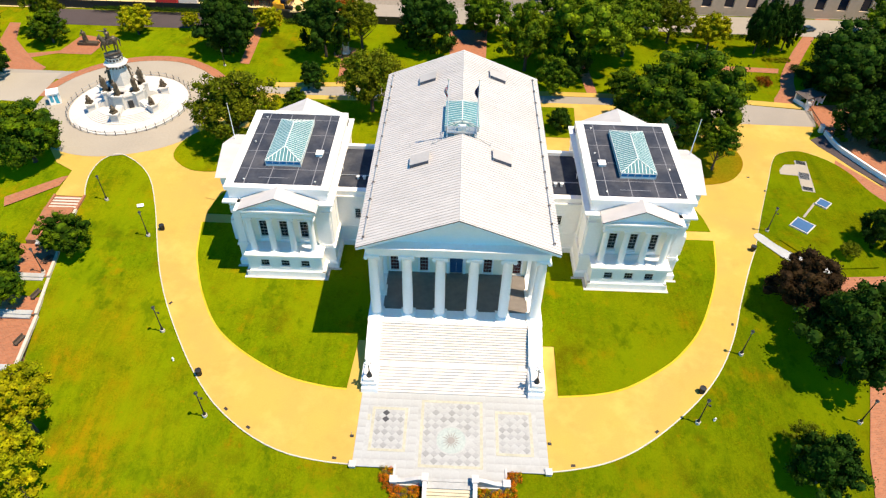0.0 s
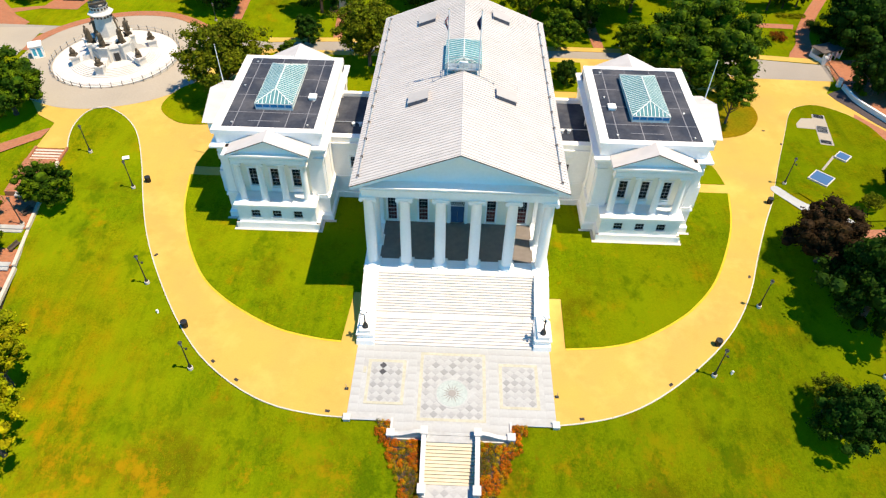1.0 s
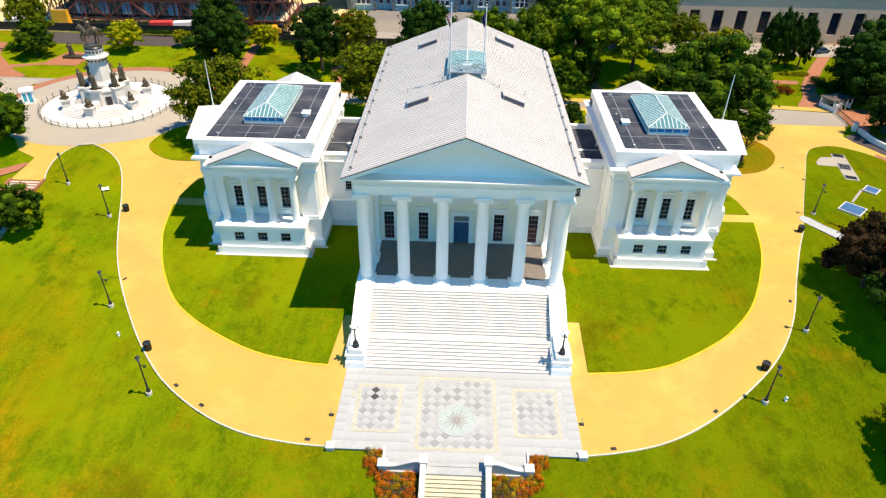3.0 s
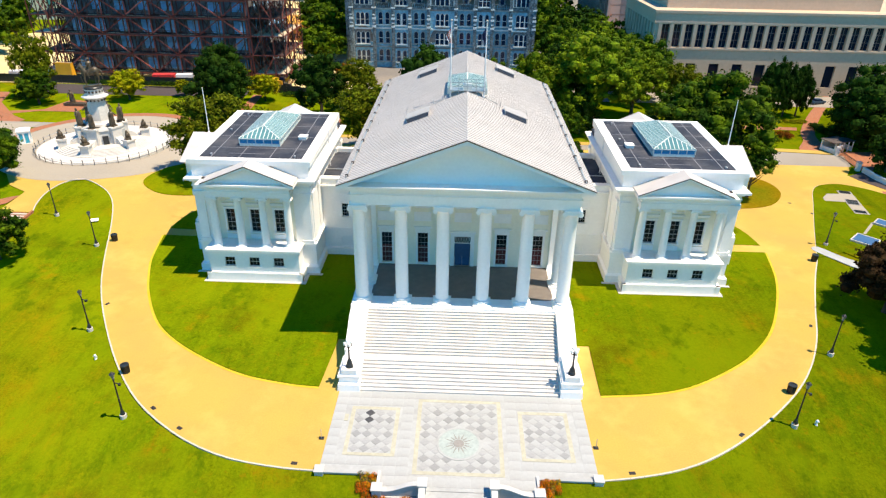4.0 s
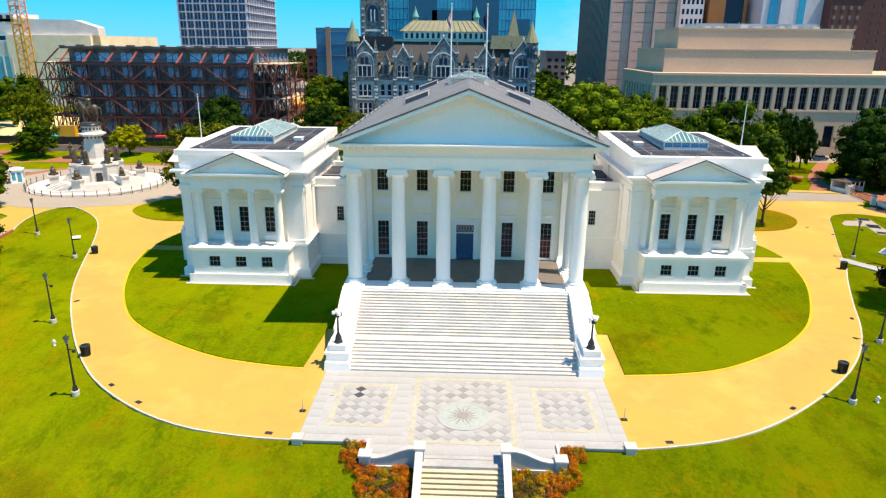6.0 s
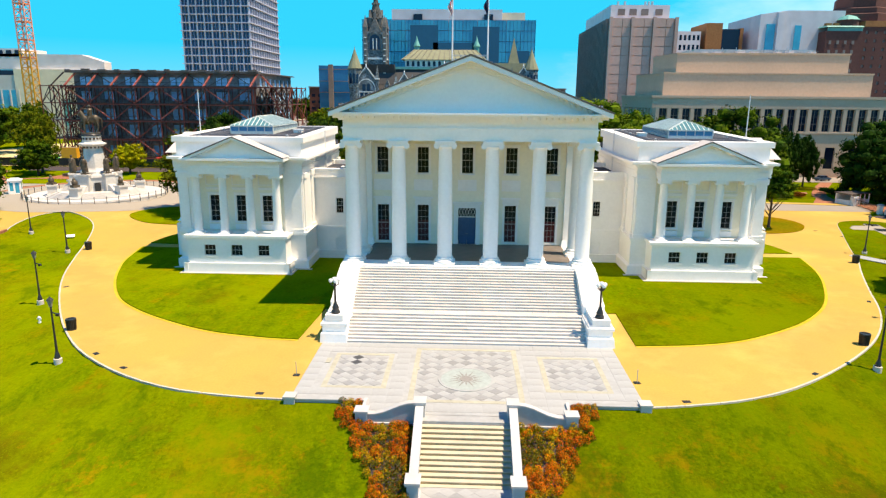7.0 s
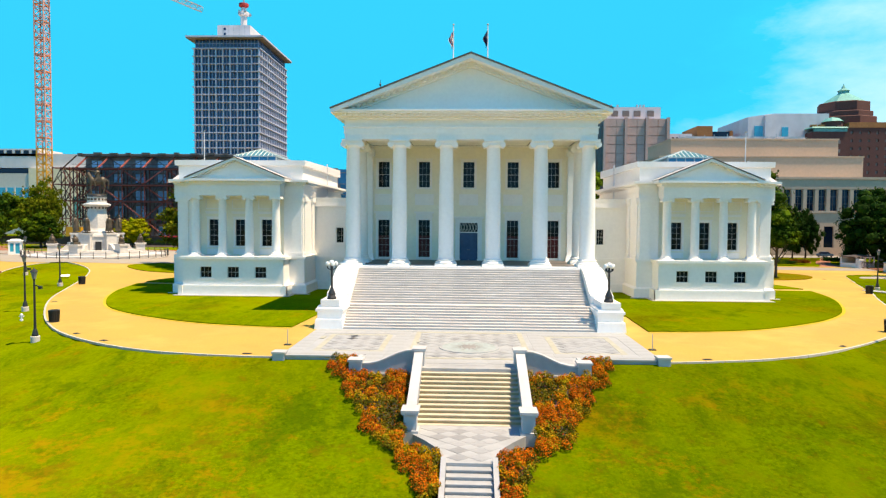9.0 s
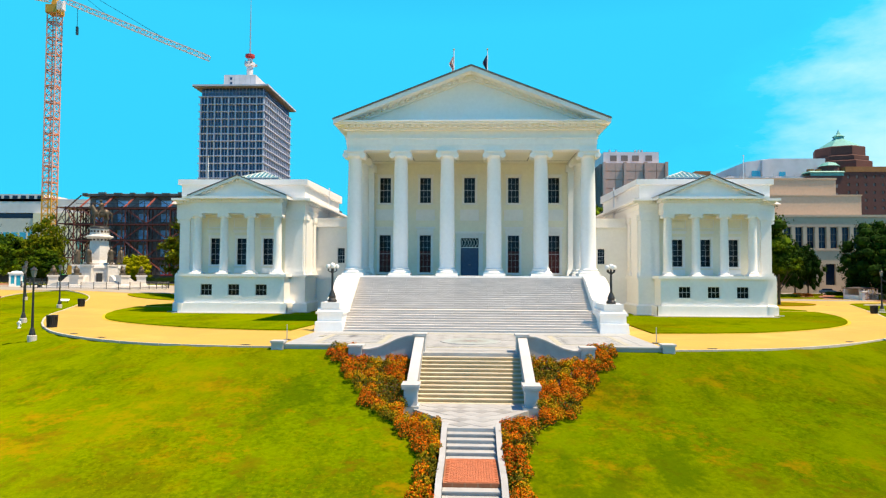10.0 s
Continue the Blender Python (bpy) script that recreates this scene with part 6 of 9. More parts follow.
for k, (z, out) in enumerate(((0.80, [(-77.9, 26.1), (-72.5, 26.2), (-71.2, 17.5), (-77.5, 17.5)]), (-0.1, [(-81, 17.4), (-71.5, 17.4), (-70.0, 9.5), (-82, 9.5)]), (-0.5, [(-84, 9.4), (-70, 9.4), (-68.3, 1.5), (-84, 1.5)]), (-0.95, [(-86, 1.4), (-68.3, 1.4), (-66.5, -9), (-86, -9)]))):
    bm_out = out
    sheet("terrace", bm_out, z, BRICKPATH, "red brick terrace with low retaining wall", "terrace", 2.5)
    e = thing("terrace_step", "white stone step between brick terraces", "step", group="terrace steps")
    part("slab", Geo().box(out[3][0] + 2, out[2][0] - 0.6, out[2][1] - 0.2, out[2][1] + 0.7, z - 0.05, z + 0.16), MARBLE, e)
    part("slab", Geo().box(out[3][0] + 2, out[2][0] - 0.6, out[2][1] - 0.8, out[2][1] - 0.2, z - 0.3, z - 0.05), MARBLE, e)
    (xa, ya), (xb, yb) = out[1], out[2]
    wallg = Geo().beam((xa + 0.2, ya, z + 0.1), (xb + 0.2, yb, z + 0.1), 0.5)
    place("terrace_wall", wallg, KERB, "low stone retaining wall along the terrace", "wall", kind="structure")
    if k:
        bench = thing("bench", "dark wooden bench on the brick terrace", "bench", xb - 1.6, (ya + yb) / 2, z, 75, group="terrace benches")
        part("seat", Geo().box(-1.0, 1.0, -0.25, 0.25, 0.4, 0.48), BARK, bench)
        part("backrest", Geo().box(-1.0, 1.0, 0.2, 0.27, 0.5, 0.9), BARK, bench)
        for lx in (-0.85, 0.85):
            part("leg", Geo().box(lx - 0.05, lx + 0.05, -0.22, 0.25, 0, 0.4), IRON, bench)


# ---- the monument ----
MX, MY, MZ = -75.9, 62.9, 1.95
mon = thing("monument", "tall pale granite monument with stepped circular base and corner plinths", "monument", MX, MY, MZ, 32)
for i, (r, h) in enumerate(((12.9, 0.16), (12.5, 0.32))):
    part("base_step", Geo().lathe([(r, -0.6), (r, h), (r - 0.3, h)], 64), GRANITE, mon)
for i in range(6):
    part("base_step", Geo().lathe([(9.4 - 0.42 * i, 0.25), (9.4 - 0.42 * i, 0.32 + 0.14 * (i + 1))], 48), GRANITE, mon)


def hexa(r, z0, z1, r2=None):
    return Geo().lathe([(r, z0), (r2 or r, z1)], 6)


part("lower_block", hexa(4.7, 1.0, 3.9, 4.5), GRANITE, mon)
part("moulding", hexa(4.75, 3.9, 4.3, 4.6).lathe([(4.5, 4.3), (4.3, 4.6)], 6), GRANITE, mon)
part("shaft_foot", Geo().lathe([(3.0, 4.6), (2.9, 4.9), (2.5, 5.2), (2.3, 5.5)], 8), GRANITE, mon)
part("shaft", Geo().lathe([(2.15, 5.5), (1.9, 7.6), (1.68, 9.4), (1.75, 9.5)], 8), GRANITE, mon)
part("cornice", Geo().lathe([(1.75, 9.5), (1.85, 9.8), (2.4, 10.1), (2.6, 10.3), (2.55, 10.42), (2.0, 10.65), (1.85, 10.8)], 8), GRANITE, mon, "flared pale granite cornice")
for i in range(16):
    a = math.tau * (i + 0.5) / 16
    part("bracket", Geo().box(-0.14, 0.14, -0.12, 0.12, 9.5, 9.85), BARK, mon, at=pose(1.84 * math.cos(a), 1.84 * math.sin(a), 0, 0, 0, math.degrees(a)))
    part("disc", Geo().box(-0.05, 0.05, -0.2, 0.2, 11.2, 11.6), BARK, mon, at=pose(1.74 * math.cos(a), 1.74 * math.sin(a), 0, 0, 0, math.degrees(a)))
part("frieze", Geo().lathe([(1.78, 10.8), (1.74, 11.8), (1.85, 11.9)], 16), GRANITE, mon)
part("statue_base", Geo().lathe([(1.8, 11.9), (1.75, 12.15), (1.55, 12.35)], 16), IRON, mon, "dark bronze base ring")
part("door", Geo().box(-0.55, 0.55, -4.3, -3.8, 1.2, 2.9), IRON, mon, "small dark doorway")
for s in (-1, 1):
    part("tablet", Geo().box(-1.1, 1.1, -0.1, 0.1, 1.6, 3.3), MARBLE, mon, at=pose(4.02 * math.cos(radians(-90 + 60 * s)), 4.02 * math.sin(radians(-90 + 60 * s)), 0, 0, 0, 60 * s))
for i in range(6):
    a, b = radians(60 * i), 60 * i
    part("arm_plinth", Geo().box(-1.0, 0.9, -1.05, 1.05, 0.3, 4.3).box(-1.1, 1.05, -1.2, 1.2, 4.3, 4.6), GRANITE, mon, at=pose(3.9 * math.cos(a), 3.9 * math.sin(a), 0, 0, 0, b))
    part("buttress", Geo().prism([(-1.4, 0.3), (1.3, 0.3), (1.3, 1.2), (0.4, 1.3), (-0.5, 2.2), (-1.4, 2.5)], "y", -0.7, 0.7), GRANITE, mon, at=pose(6.1 * math.cos(a), 6.1 * math.sin(a), 0, 0, 0, b))
    part("outer_plinth", Geo().box(-0.85, 0.85, -0.85, 0.85, 0.3, 2.2).box(-1.05, 1.05, -1.05, 1.05, 2.2, 2.5).taper(-1.15, 1.15, -1.15, 1.15, 0.3, 0.8, 0.25, 0.25), GRANITE, mon, at=pose(7.95 * math.cos(a), 7.95 * math.sin(a), 0, 0, 0, b))


def blob(g, c, r, sides=10):
    """An egg-shaped lump with radii r."""
    n = 6
    prof = [(math.sin(math.pi * i / n), -math.cos(math.pi * i / n)) for i in range(n + 1)]
    k = len(g.v)
    g.lathe([(max(p, 0.02), h) for p, h in prof], sides)
    g.v[k:] = [(c[0] + x * r[0], c[1] + y * r[1], c[2] + z * r[2]) for x, y, z in g.v[k:]]
    return g


horse = Geo().box(-1.6, 1.6, -0.75, 0.75, 0, 0.3)
blob(horse, (-0.1, 0, 2.75), (1.35, 0.62, 0.72))
blob(horse, (0.75, 0, 2.85), (0.72, 0.6, 0.82))
blob(horse, (-1.0, 0, 2.9), (0.75, 0.62, 0.78))
horse.beam((0.9, 0, 3.0), (1.45, 0, 4.15), 1.15, 0.62, 10)
blob(horse, (1.35, 0, 4.0), (0.32, 0.24, 0.5))
horse.beam((1.35, 0, 4.2), (1.95, 0, 3.6), 0.52, 0.30, 8)
horse.beam((1.3, 0.12, 4.35), (1.25, 0.14, 4.65), 0.12, 0.05, 5).beam((1.3, -0.12, 4.35), (1.25, -0.14, 4.65), 0.12, 0.05, 5)
for x, y, x1, z1, x2, z2 in ((0.95, 0.32, 1.1, 1.5, 1.0, 0.3), (1.0, -0.32, 1.65, 2.0, 1.45, 1.15), (-1.15, 0.34, -1.35, 1.5, -1.1, 0.3), (-1.1, -0.34, -0.85, 1.5, -0.75, 0.3)):
    horse.beam((x, y, 2.75), (x1, y, z1), 0.66, 0.34, 8).beam((x1, y, z1), (x2, y, z2), 0.30, 0.24, 8).beam((x2, y, z2), (x2 + 0.2, y, z2 - 0.05), 0.3, 0.26, 6)
horse.beam((-1.55, 0, 3.2), (-2.05, 0, 2.7), 0.32, 0.36, 8).beam((-2.05, 0, 2.7), (-2.0, 0, 1.3), 0.38, 0.12, 8)
horse.lathe([(0.42, 3.3), (0.46, 3.7), (0.40, 4.1), (0.52, 4.6), (0.34, 4.85), (0.14, 4.95)], 10, -0.15)
blob(horse, (-0.12, 0, 5.18), (0.24, 0.22, 0.30))
horse.lathe([(0.40, 5.30), (0.22, 5.36), (0.18, 5.52)], 10, -0.12)
horse.beam((-0.1, 0.48, 4.6), (0.35, 0.6, 4.0), 0.28, 0.2, 6).beam((0.35, 0.6, 4.0), (0.85, 0.2, 3.95), 0.2, 0.15, 6)
horse.beam((-0.1, -0.48, 4.6), (0.6, -0.9, 4.75), 0.28, 0.22, 6).beam((0.6, -0.9, 4.75), (1.35, -1.1, 4.95), 0.22, 0.14, 6)
horse.beam((-0.1, 0.45, 3.4), (0.45, 0.72, 2.6), 0.42, 0.30, 8).beam((0.45, 0.72, 2.6), (0.25, 0.74, 1.75), 0.28, 0.2, 8)
horse.beam((-0.1, -0.45, 3.4), (0.45, -0.72, 2.6), 0.42, 0.30, 8).beam((0.45, -0.72, 2.6), (0.25, -0.74, 1.75), 0.28, 0.2, 8)
horse.box(-0.75, 0.35, -0.66, 0.66, 3.0, 3.42)
ob = place("statue", horse, BRONZE, "dark bronze equestrian statue on top of the granite monument", "statue", smooth=True)
ob.matrix_basis = pose(MX, MY, MZ + 12.25, 0, 0, 215) @ Matrix.Scale(1.04, 4)
stand = Geo().box(-0.6, 0.6, -0.6, 0.6, 0, 0.2)
stand.beam((-0.2, 0.0, 0.2), (-0.18, 0.05, 1.7), 0.30, 0.42, 8).beam((0.25, -0.15, 0.2), (0.18, 0.0, 1.7), 0.30, 0.42, 8)
stand.lathe([(0.52, 0.9), (0.46, 1.5), (0.40, 1.8), (0.44, 2.1), (0.5, 2.5), (0.36, 2.75), (0.14, 2.85)], 12)
stand.lathe([(0.66, 0.35), (0.55, 1.2), (0.5, 2.3), (0.3, 2.7)], 10, 0.0, 0.22)
blob(stand, (0, -0.03, 3.12), (0.22, 0.24, 0.29))
stand.beam((0.46, 0, 2.55), (0.78, -0.25, 2.0), 0.26, 0.2, 8).beam((0.78, -0.25, 2.0), (0.5, -0.6, 2.35), 0.2, 0.15, 8)
stand.beam((-0.46, 0, 2.55), (-0.8, -0.1, 1.95), 0.26, 0.2, 8).beam((-0.8, -0.1, 1.95), (-0.7, -0.5, 1.5), 0.2, 0.14, 8)
stand_me = stand.mesh("standing_statue", BRONZE, True)
seat = Geo().taper(-0.9, 0.9, -0.8, 0.8, 0, 0.5, 0.1, 0.1)
blob(seat, (0, 0, 0.9), (0.75, 0.65, 0.7))
blob(seat, (0.1, -0.1, 1.6), (0.35, 0.35, 0.4))
seat.beam((-0.6, 0.2, 0.6), (0.7, -0.5, 1.3), 0.3, 0.2, 6)
seat_me = seat.mesh("trophy", BRONZE, True)
for i in range(6):
    a = radians(60 * i + 32)
    tagged(part("statue", stand_me, BRONZE, at=pose(MX + 4.0 * math.cos(a), MY + 4.0 * math.sin(a), MZ + 4.6, 0, 0, 60 * i + 122) @ Matrix.Diagonal((0.95, 0.95, 1.08, 1))), "dark bronze standing figure on a granite plinth", "statue", "plinth statues")
    tagged(part("trophy_sculpture", seat_me, BRONZE, at=pose(MX + 7.95 * math.cos(a), MY + 7.95 * math.sin(a), MZ + 2.5, 0, 0, 60 * i) @ Matrix.Diagonal((0.78, 0.78, 0.95, 1))), "dark bronze trophy sculpture on an outer plinth", "sculpture", "outer trophies")
fence = thing("fence", "low iron post fence round the monument base", "fence", MX, MY, MZ)
for i in range(40):
    a, b = math.tau * i / 40, math.tau * (i + 1) / 40
    p, q = (13.3 * math.cos(a), 13.3 * math.sin(a)), (13.3 * math.cos(b), 13.3 * math.sin(b))
    part("post", Geo().lathe([(0.07, -0.2), (0.07, 1.15), (0.1, 1.2), (0, 1.3)], 6, *p), IRON, fence)
    for h in (0.3, 1.0):
        part("rail", Geo().beam((*p, h), (*q, h), 0.05), STEEL, fence)
booth = thing("guard_booth", "small white and blue guard booth with windows beside the monument", "booth", -92.8, 62.4, 2.0, 28)
part("body", Geo().wall(-1.15, 1.15, 0, 2.7, -1.15, -1.05, [(-0.85, -0.2, 0.6, 2.3), (0.1, 0.85, 0.2, 2.3)]).box(-1.15, -1.05, -1.05, 1.15, 0, 2.7).box(1.05, 1.15, -1.05, 1.15, 0, 2.7).box(-1.05, 1.05, 1.05, 1.15, 0, 2.7), WHITE, booth)
part("pane", Geo().box(-0.85, -0.2, -1.09, -1.07, 0.6, 2.3), BLUEGLASS, booth)
part("door", Geo().box(0.1, 0.85, -1.09, -1.07, 0.2, 2.3), BLUEGLASS, booth)
part("side_pane", Geo().box(1.15, 1.17, -0.7, 0.7, 0.9, 2.2), BLUEGLASS, booth)
part("roof", Geo().taper(-1.35, 1.35, -1.35, 1.35, 2.7, 2.9, 0.05, 0.05).taper(-1.0, 1.0, -1.0, 1.0, 2.9, 3.15, 0.3, 0.3), STEELWHITE, booth)
mem = thing("memorial", "bronze seated sculpture on a long dark plinth with brick forecourt", "memorial", -98.0, 91.5, 2.0)
part("plinth", Geo().box(-2.6, 2.6, -0.8, 0.8, -0.1, 0.7), BRONZE, mem)
ob = place("statue", stand, BRONZE, "dark bronze standing statue on a low plinth", "statue", smooth=True)
ob.matrix_basis = pose(-98.6, 91.5, 2.7)
mem2 = thing("memorial", "pale stone pedestal with bronze figure on round platform", "memorial", -31.0, 95.5, 0.0)
part("pedestal", Geo().taper(-1.0, 1.0, -1.0, 1.0, 0, 0.5, 0.1, 0.1).box(-0.7, 0.7, -0.7, 0.7, 0.5, 2.4).box(-0.85, 0.85, -0.85, 0.85, 2.4, 2.7), GRANITE, mem2)
ob = place("statue", stand, BRONZE, "dark bronze standing statue on a pale pedestal", "statue", smooth=True)
ob.matrix_basis = pose(-31.0, 95.5, 2.7)
# white boundary wall, gate piers and pavilion on the east side
wl_line = smoothed([(83.2, 63.2), (83.6, 57.8), (85.5, 53.0), (89.2, 45.6), (96, 37)], 5)
bw = thing("boundary_wall", "low curved white masonry wall with coping", "wall", kind="structure")
for p, q in zip(wl_line, wl_line[1:]):
    part("wall_section", Geo().prism([(-0.18, -0.3), (0.18, -0.3), (0.18, 1.0), (0.25, 1.0), (0.25, 1.12), (-0.25, 1.12), (-0.25, 1.0), (-0.18, 1.0)], "y", 0, math.dist(p, q)), WHITE, bw,
         at=pose(p[0], p[1], 0, 0, 0, math.degrees(math.atan2(q[1] - p[1], q[0] - p[0])) - 90))
for x, y in ((83.2, 74.0), (82.7, 64.2), (84.4, 75.6)):
    g = thing("gate_pier", "square white gate pier with stone cap", "gate pier", x, y, 0, group="gate piers")
    part("shaft", Geo().box(-0.4, 0.4, -0.4, 0.4, -0.2, 1.7), WHITE, g)
    part("cap", Geo().taper(-0.5, 0.5, -0.5, 0.5, 1.7, 1.95, 0.15, 0.15), MARBLE, g)
pav = thing("gate_pavilion", "small white pavilion with columns and pale hipped roof", "pavilion", 84.8, 77.6, 0.0, 24)
part("roof", Geo().taper(-3.2, 3.2, -2.0, 2.0, 2.3, 2.45, 0, 0).taper(-3.0, 3.0, -1.8, 1.8, 2.45, 2.75, 2.0, 1.5), GUTTER, pav)
part("wall", Geo().box(-3.0, 3.0, 1.4, 1.7, 0, 2.3).box(-3.0, -2.7, -1.7, 1.4, 0, 1.0).box(2.7, 3.0, -1.7, 1.4, 0, 1.0), WHITE, pav)
for i in range(5):
    part("column", Geo().lathe([(0.18, 0), (0.14, 0.2), (0.12, 2.15), (0.2, 2.3)], 10, -2.8 + 1.4 * i, -1.8), WHITE, pav)
gate = thing("iron_gate", "dark iron gate across the road beside white piers", "gate", 83.0, 65.0, 0.0, 88)
part("gate_frame", Geo().box(0, 8.4, -0.05, 0.05, 1.3, 1.4).box(0, 8.4, -0.05, 0.05, 0.15, 0.25), IRON, gate)
for i in range(29):
    part("picket", Geo().box(0.3 * i - 0.02, 0.3 * i + 0.02, -0.02, 0.02, 0.1, 1.55), IRON, gate)


# ---- trees and shrubs ----
def leafmat(name, a, b):
    return mat(name, a, 0.75, grain=0.9, vary=0.35, patch=0.32, patch_to=b, patch_amount=0.9, island=0.45, per_object=0.12, translucent=0.08, spec=0.05)


LEAF = {"big": leafmat("green_leaf", (0.017, 0.047, 0.002), (0.110, 0.168, 0.002)),
        "round": leafmat("deep_green_leaf", (0.016, 0.045, 0.002), (0.100, 0.155, 0.002)),
        "dark": leafmat("dark_green_leaf", (0.010, 0.034, 0.003), (0.030, 0.062, 0.003)),
        "lime": leafmat("yellow_green_leaf", (0.18, 0.20, 0.002), (0.28, 0.225, 0.002)),
        "olive": leafmat("olive_leaf", (0.105, 0.12, 0.003), (0.06, 0.092, 0.003)),
        "fresh": leafmat("fresh_green_leaf", (0.05, 0.09, 0.003), (0.145, 0.195, 0.003)),
        "purple": leafmat("purple_leaf", (0.024, 0.014, 0.006), (0.036, 0.021, 0.006)),
        "rust": leafmat("rust_leaf", (0.22, 0.055, 0.004), (0.11, 0.075, 0.004))}


def ball_quads(n=2):
    """The corners of the quads of a small rounded cube."""
    out = []
    for axis in range(3):
        for sg in (-1, 1):
            for i in range(n):
                for j in range(n):
                    q = []
                    for a, b in ((i, j), (i + 1, j), (i + 1, j + 1), (i, j + 1)):
                        p = [0.0, 0.0, 0.0]
                        p[axis], p[(axis + 1) % 3], p[(axis + 2) % 3] = sg, 2 * a / n - 1, 2 * b / n - 1
                        k = math.sqrt(sum(c * c for c in p))
                        q.append([c / k for c in p])
                    out += q if sg > 0 else q[::-1]
    return np.array(out)


BALL = ball_quads()


def crown_mesh(kind, r, h, seed, clumps, leaves, leaf):
    """A crown of leaf clumps about an uneven egg, its base at z = 0, h high and r wide."""
    rng = np.random.default_rng(seed)
    centres = []
    lobes = rng.normal(size=(9, 3))
    lobes /= np.linalg.norm(lobes, axis=1)[:, None]
    airy = kind == "olive"
    for i in range(clumps):
        d = rng.normal(size=3)
        d /= np.linalg.norm(d)
        if d[2] < (-0.8 if kind == "dark" else -0.5):
            d[2] *= -0.6
        bulge = 0.80 + 0.34 * max(float(np.max(lobes @ d)) - 0.5, 0) / 0.5 + rng.uniform(-0.10, 0.08)
        k = rng.uniform(0.45, 1.0) ** 0.5 * bulge
        narrow = 1.0 if kind != "dark" else 1.0 - 0.35 * max(d[2], 0)
        centres.append((d[0] * r * k * narrow, d[1] * r * k * narrow, h * 0.46 + d[2] * h * 0.52 * k, r * rng.uniform(0.09, 0.20 if airy else 0.25)))
    c = np.repeat(np.array(centres), leaves, 0)
    n = len(c)
    d = rng.normal(size=(n, 3))
    d[:, 2] = d[:, 2] * 0.8 + 0.25
    d /= np.linalg.norm(d, axis=1)[:, None]
    p = c[:, :3] + d * c[:, 3:4] * (0.55 + 0.75 * rng.random((n, 1)) ** 1.5) * np.array([1, 1, 0.75])
    nrm = d * 0.7 + rng.normal(size=(n, 3)) * 0.55 + np.array([0, 0, 0.3])
    nrm /= np.linalg.norm(nrm, axis=1)[:, None]
    t = np.cross(nrm, rng.normal(size=(n, 3)))
    t /= np.linalg.norm(t, axis=1)[:, None] + 1e-9
    b = np.cross(nrm, t)
    s = leaf * (0.5 + 0.9 * rng.random((n, 1)))
    quad = np.stack([p + s * (u * t + v * b) for u, v in LEAFQ], 1).reshape(-1, 3)
    # dense inner foliage of each clump, hidden behind its leaves
    cc = np.array(centres)
    lump = (cc[:, None, :3] + BALL[None] * (cc[:, None, 3:4] * (0.45 if airy else 0.66)) * np.array([1, 1, 0.8])).reshape(-1, 3)
    hd = rng.normal(size=(26, 3))
    hd /= np.linalg.norm(hd, axis=1)[:, None]
    hc = hd * np.array([r, r, h * 0.5]) * rng.uniform(0.15, 0.56, (26, 1)) + np.array([0, 0, h * 0.48])
    heart = (hc[:, None] + BALL[None] * (r * (0.14 if airy else 0.25))).reshape(-1, 3)
    verts = np.concatenate([quad, lump, heart])
    return raw_mesh("crown_" + kind, verts, np.arange(len(verts)).reshape(-1, 4), LEAF[kind])


def trunk_mesh(r, h, seed):
    rng = np.random.default_rng(seed)
    g = Geo()
    t = max(0.09, r * 0.055)
    g.lathe([(t * 1.7, -0.4), (t * 1.25, 0.2), (t, h * 0.25), (t * 0.8, h * 0.5), (t * 0.35, h * 0.85)], 9)
    for i in range(8):
        a = math.tau * i / 8 + rng.uniform(-0.3, 0.3)
        z = h * rng.uniform(0.22, 0.5)
        e = r * rng.uniform(0.45, 0.75)
        mid = (e * 0.5 * math.cos(a), e * 0.5 * math.sin(a), z + h * 0.15)
        g.beam((0, 0, z), mid, t * 1.0, t * 0.6, 6).beam(mid, (e * math.cos(a), e * math.sin(a), z + h * 0.33), t * 0.6, t * 0.2, 6)
    return g.mesh("trunk", BARK, True)


PLANTED = {}


def tree(kind, x, y, mid, r, label, seed=0, z=None, stretch=1.0, far=False):
    """A tree whose crown is r wide about a middle height mid."""
    base = ground_z(x, y) if z is None else z
    size = 12.0 if r > 9 else (7.0 if r > 5.2 else 4.0)
    key = (kind, size, far, seed % 2)
    if key not in PLANTED:
        n = {12.0: (300, 84, 0.42), 7.0: (200, 72, 0.31), 4.0: (125, 62, 0.22)}[size]
        n = (130, 30, n[2] * 1.8) if far else n
        PLANTED[key] = crown_mesh(kind, size, size * 1.75, 31 + seed % 2 + len(PLANTED), *n), trunk_mesh(size, size * 1.75, 5 + seed % 2)
    crown, trunk = PLANTED[key]
    k = r / size
    total = size * 1.75 * k * stretch
    bottom = max(0.35, mid - base - total * 0.52)
    T = thing("tree", label, "tree", x, y, base, (seed * 67) % 360)
    part("crown", crown, LEAF[kind], T, at=pose(0, 0, bottom) @ Matrix.Diagonal((k, k, k * stretch, 1)))
    part("trunk", trunk, BARK, T, at=Matrix.Diagonal((k, k, (bottom + total * 0.75) / (size * 1.75), 1)))
    return T


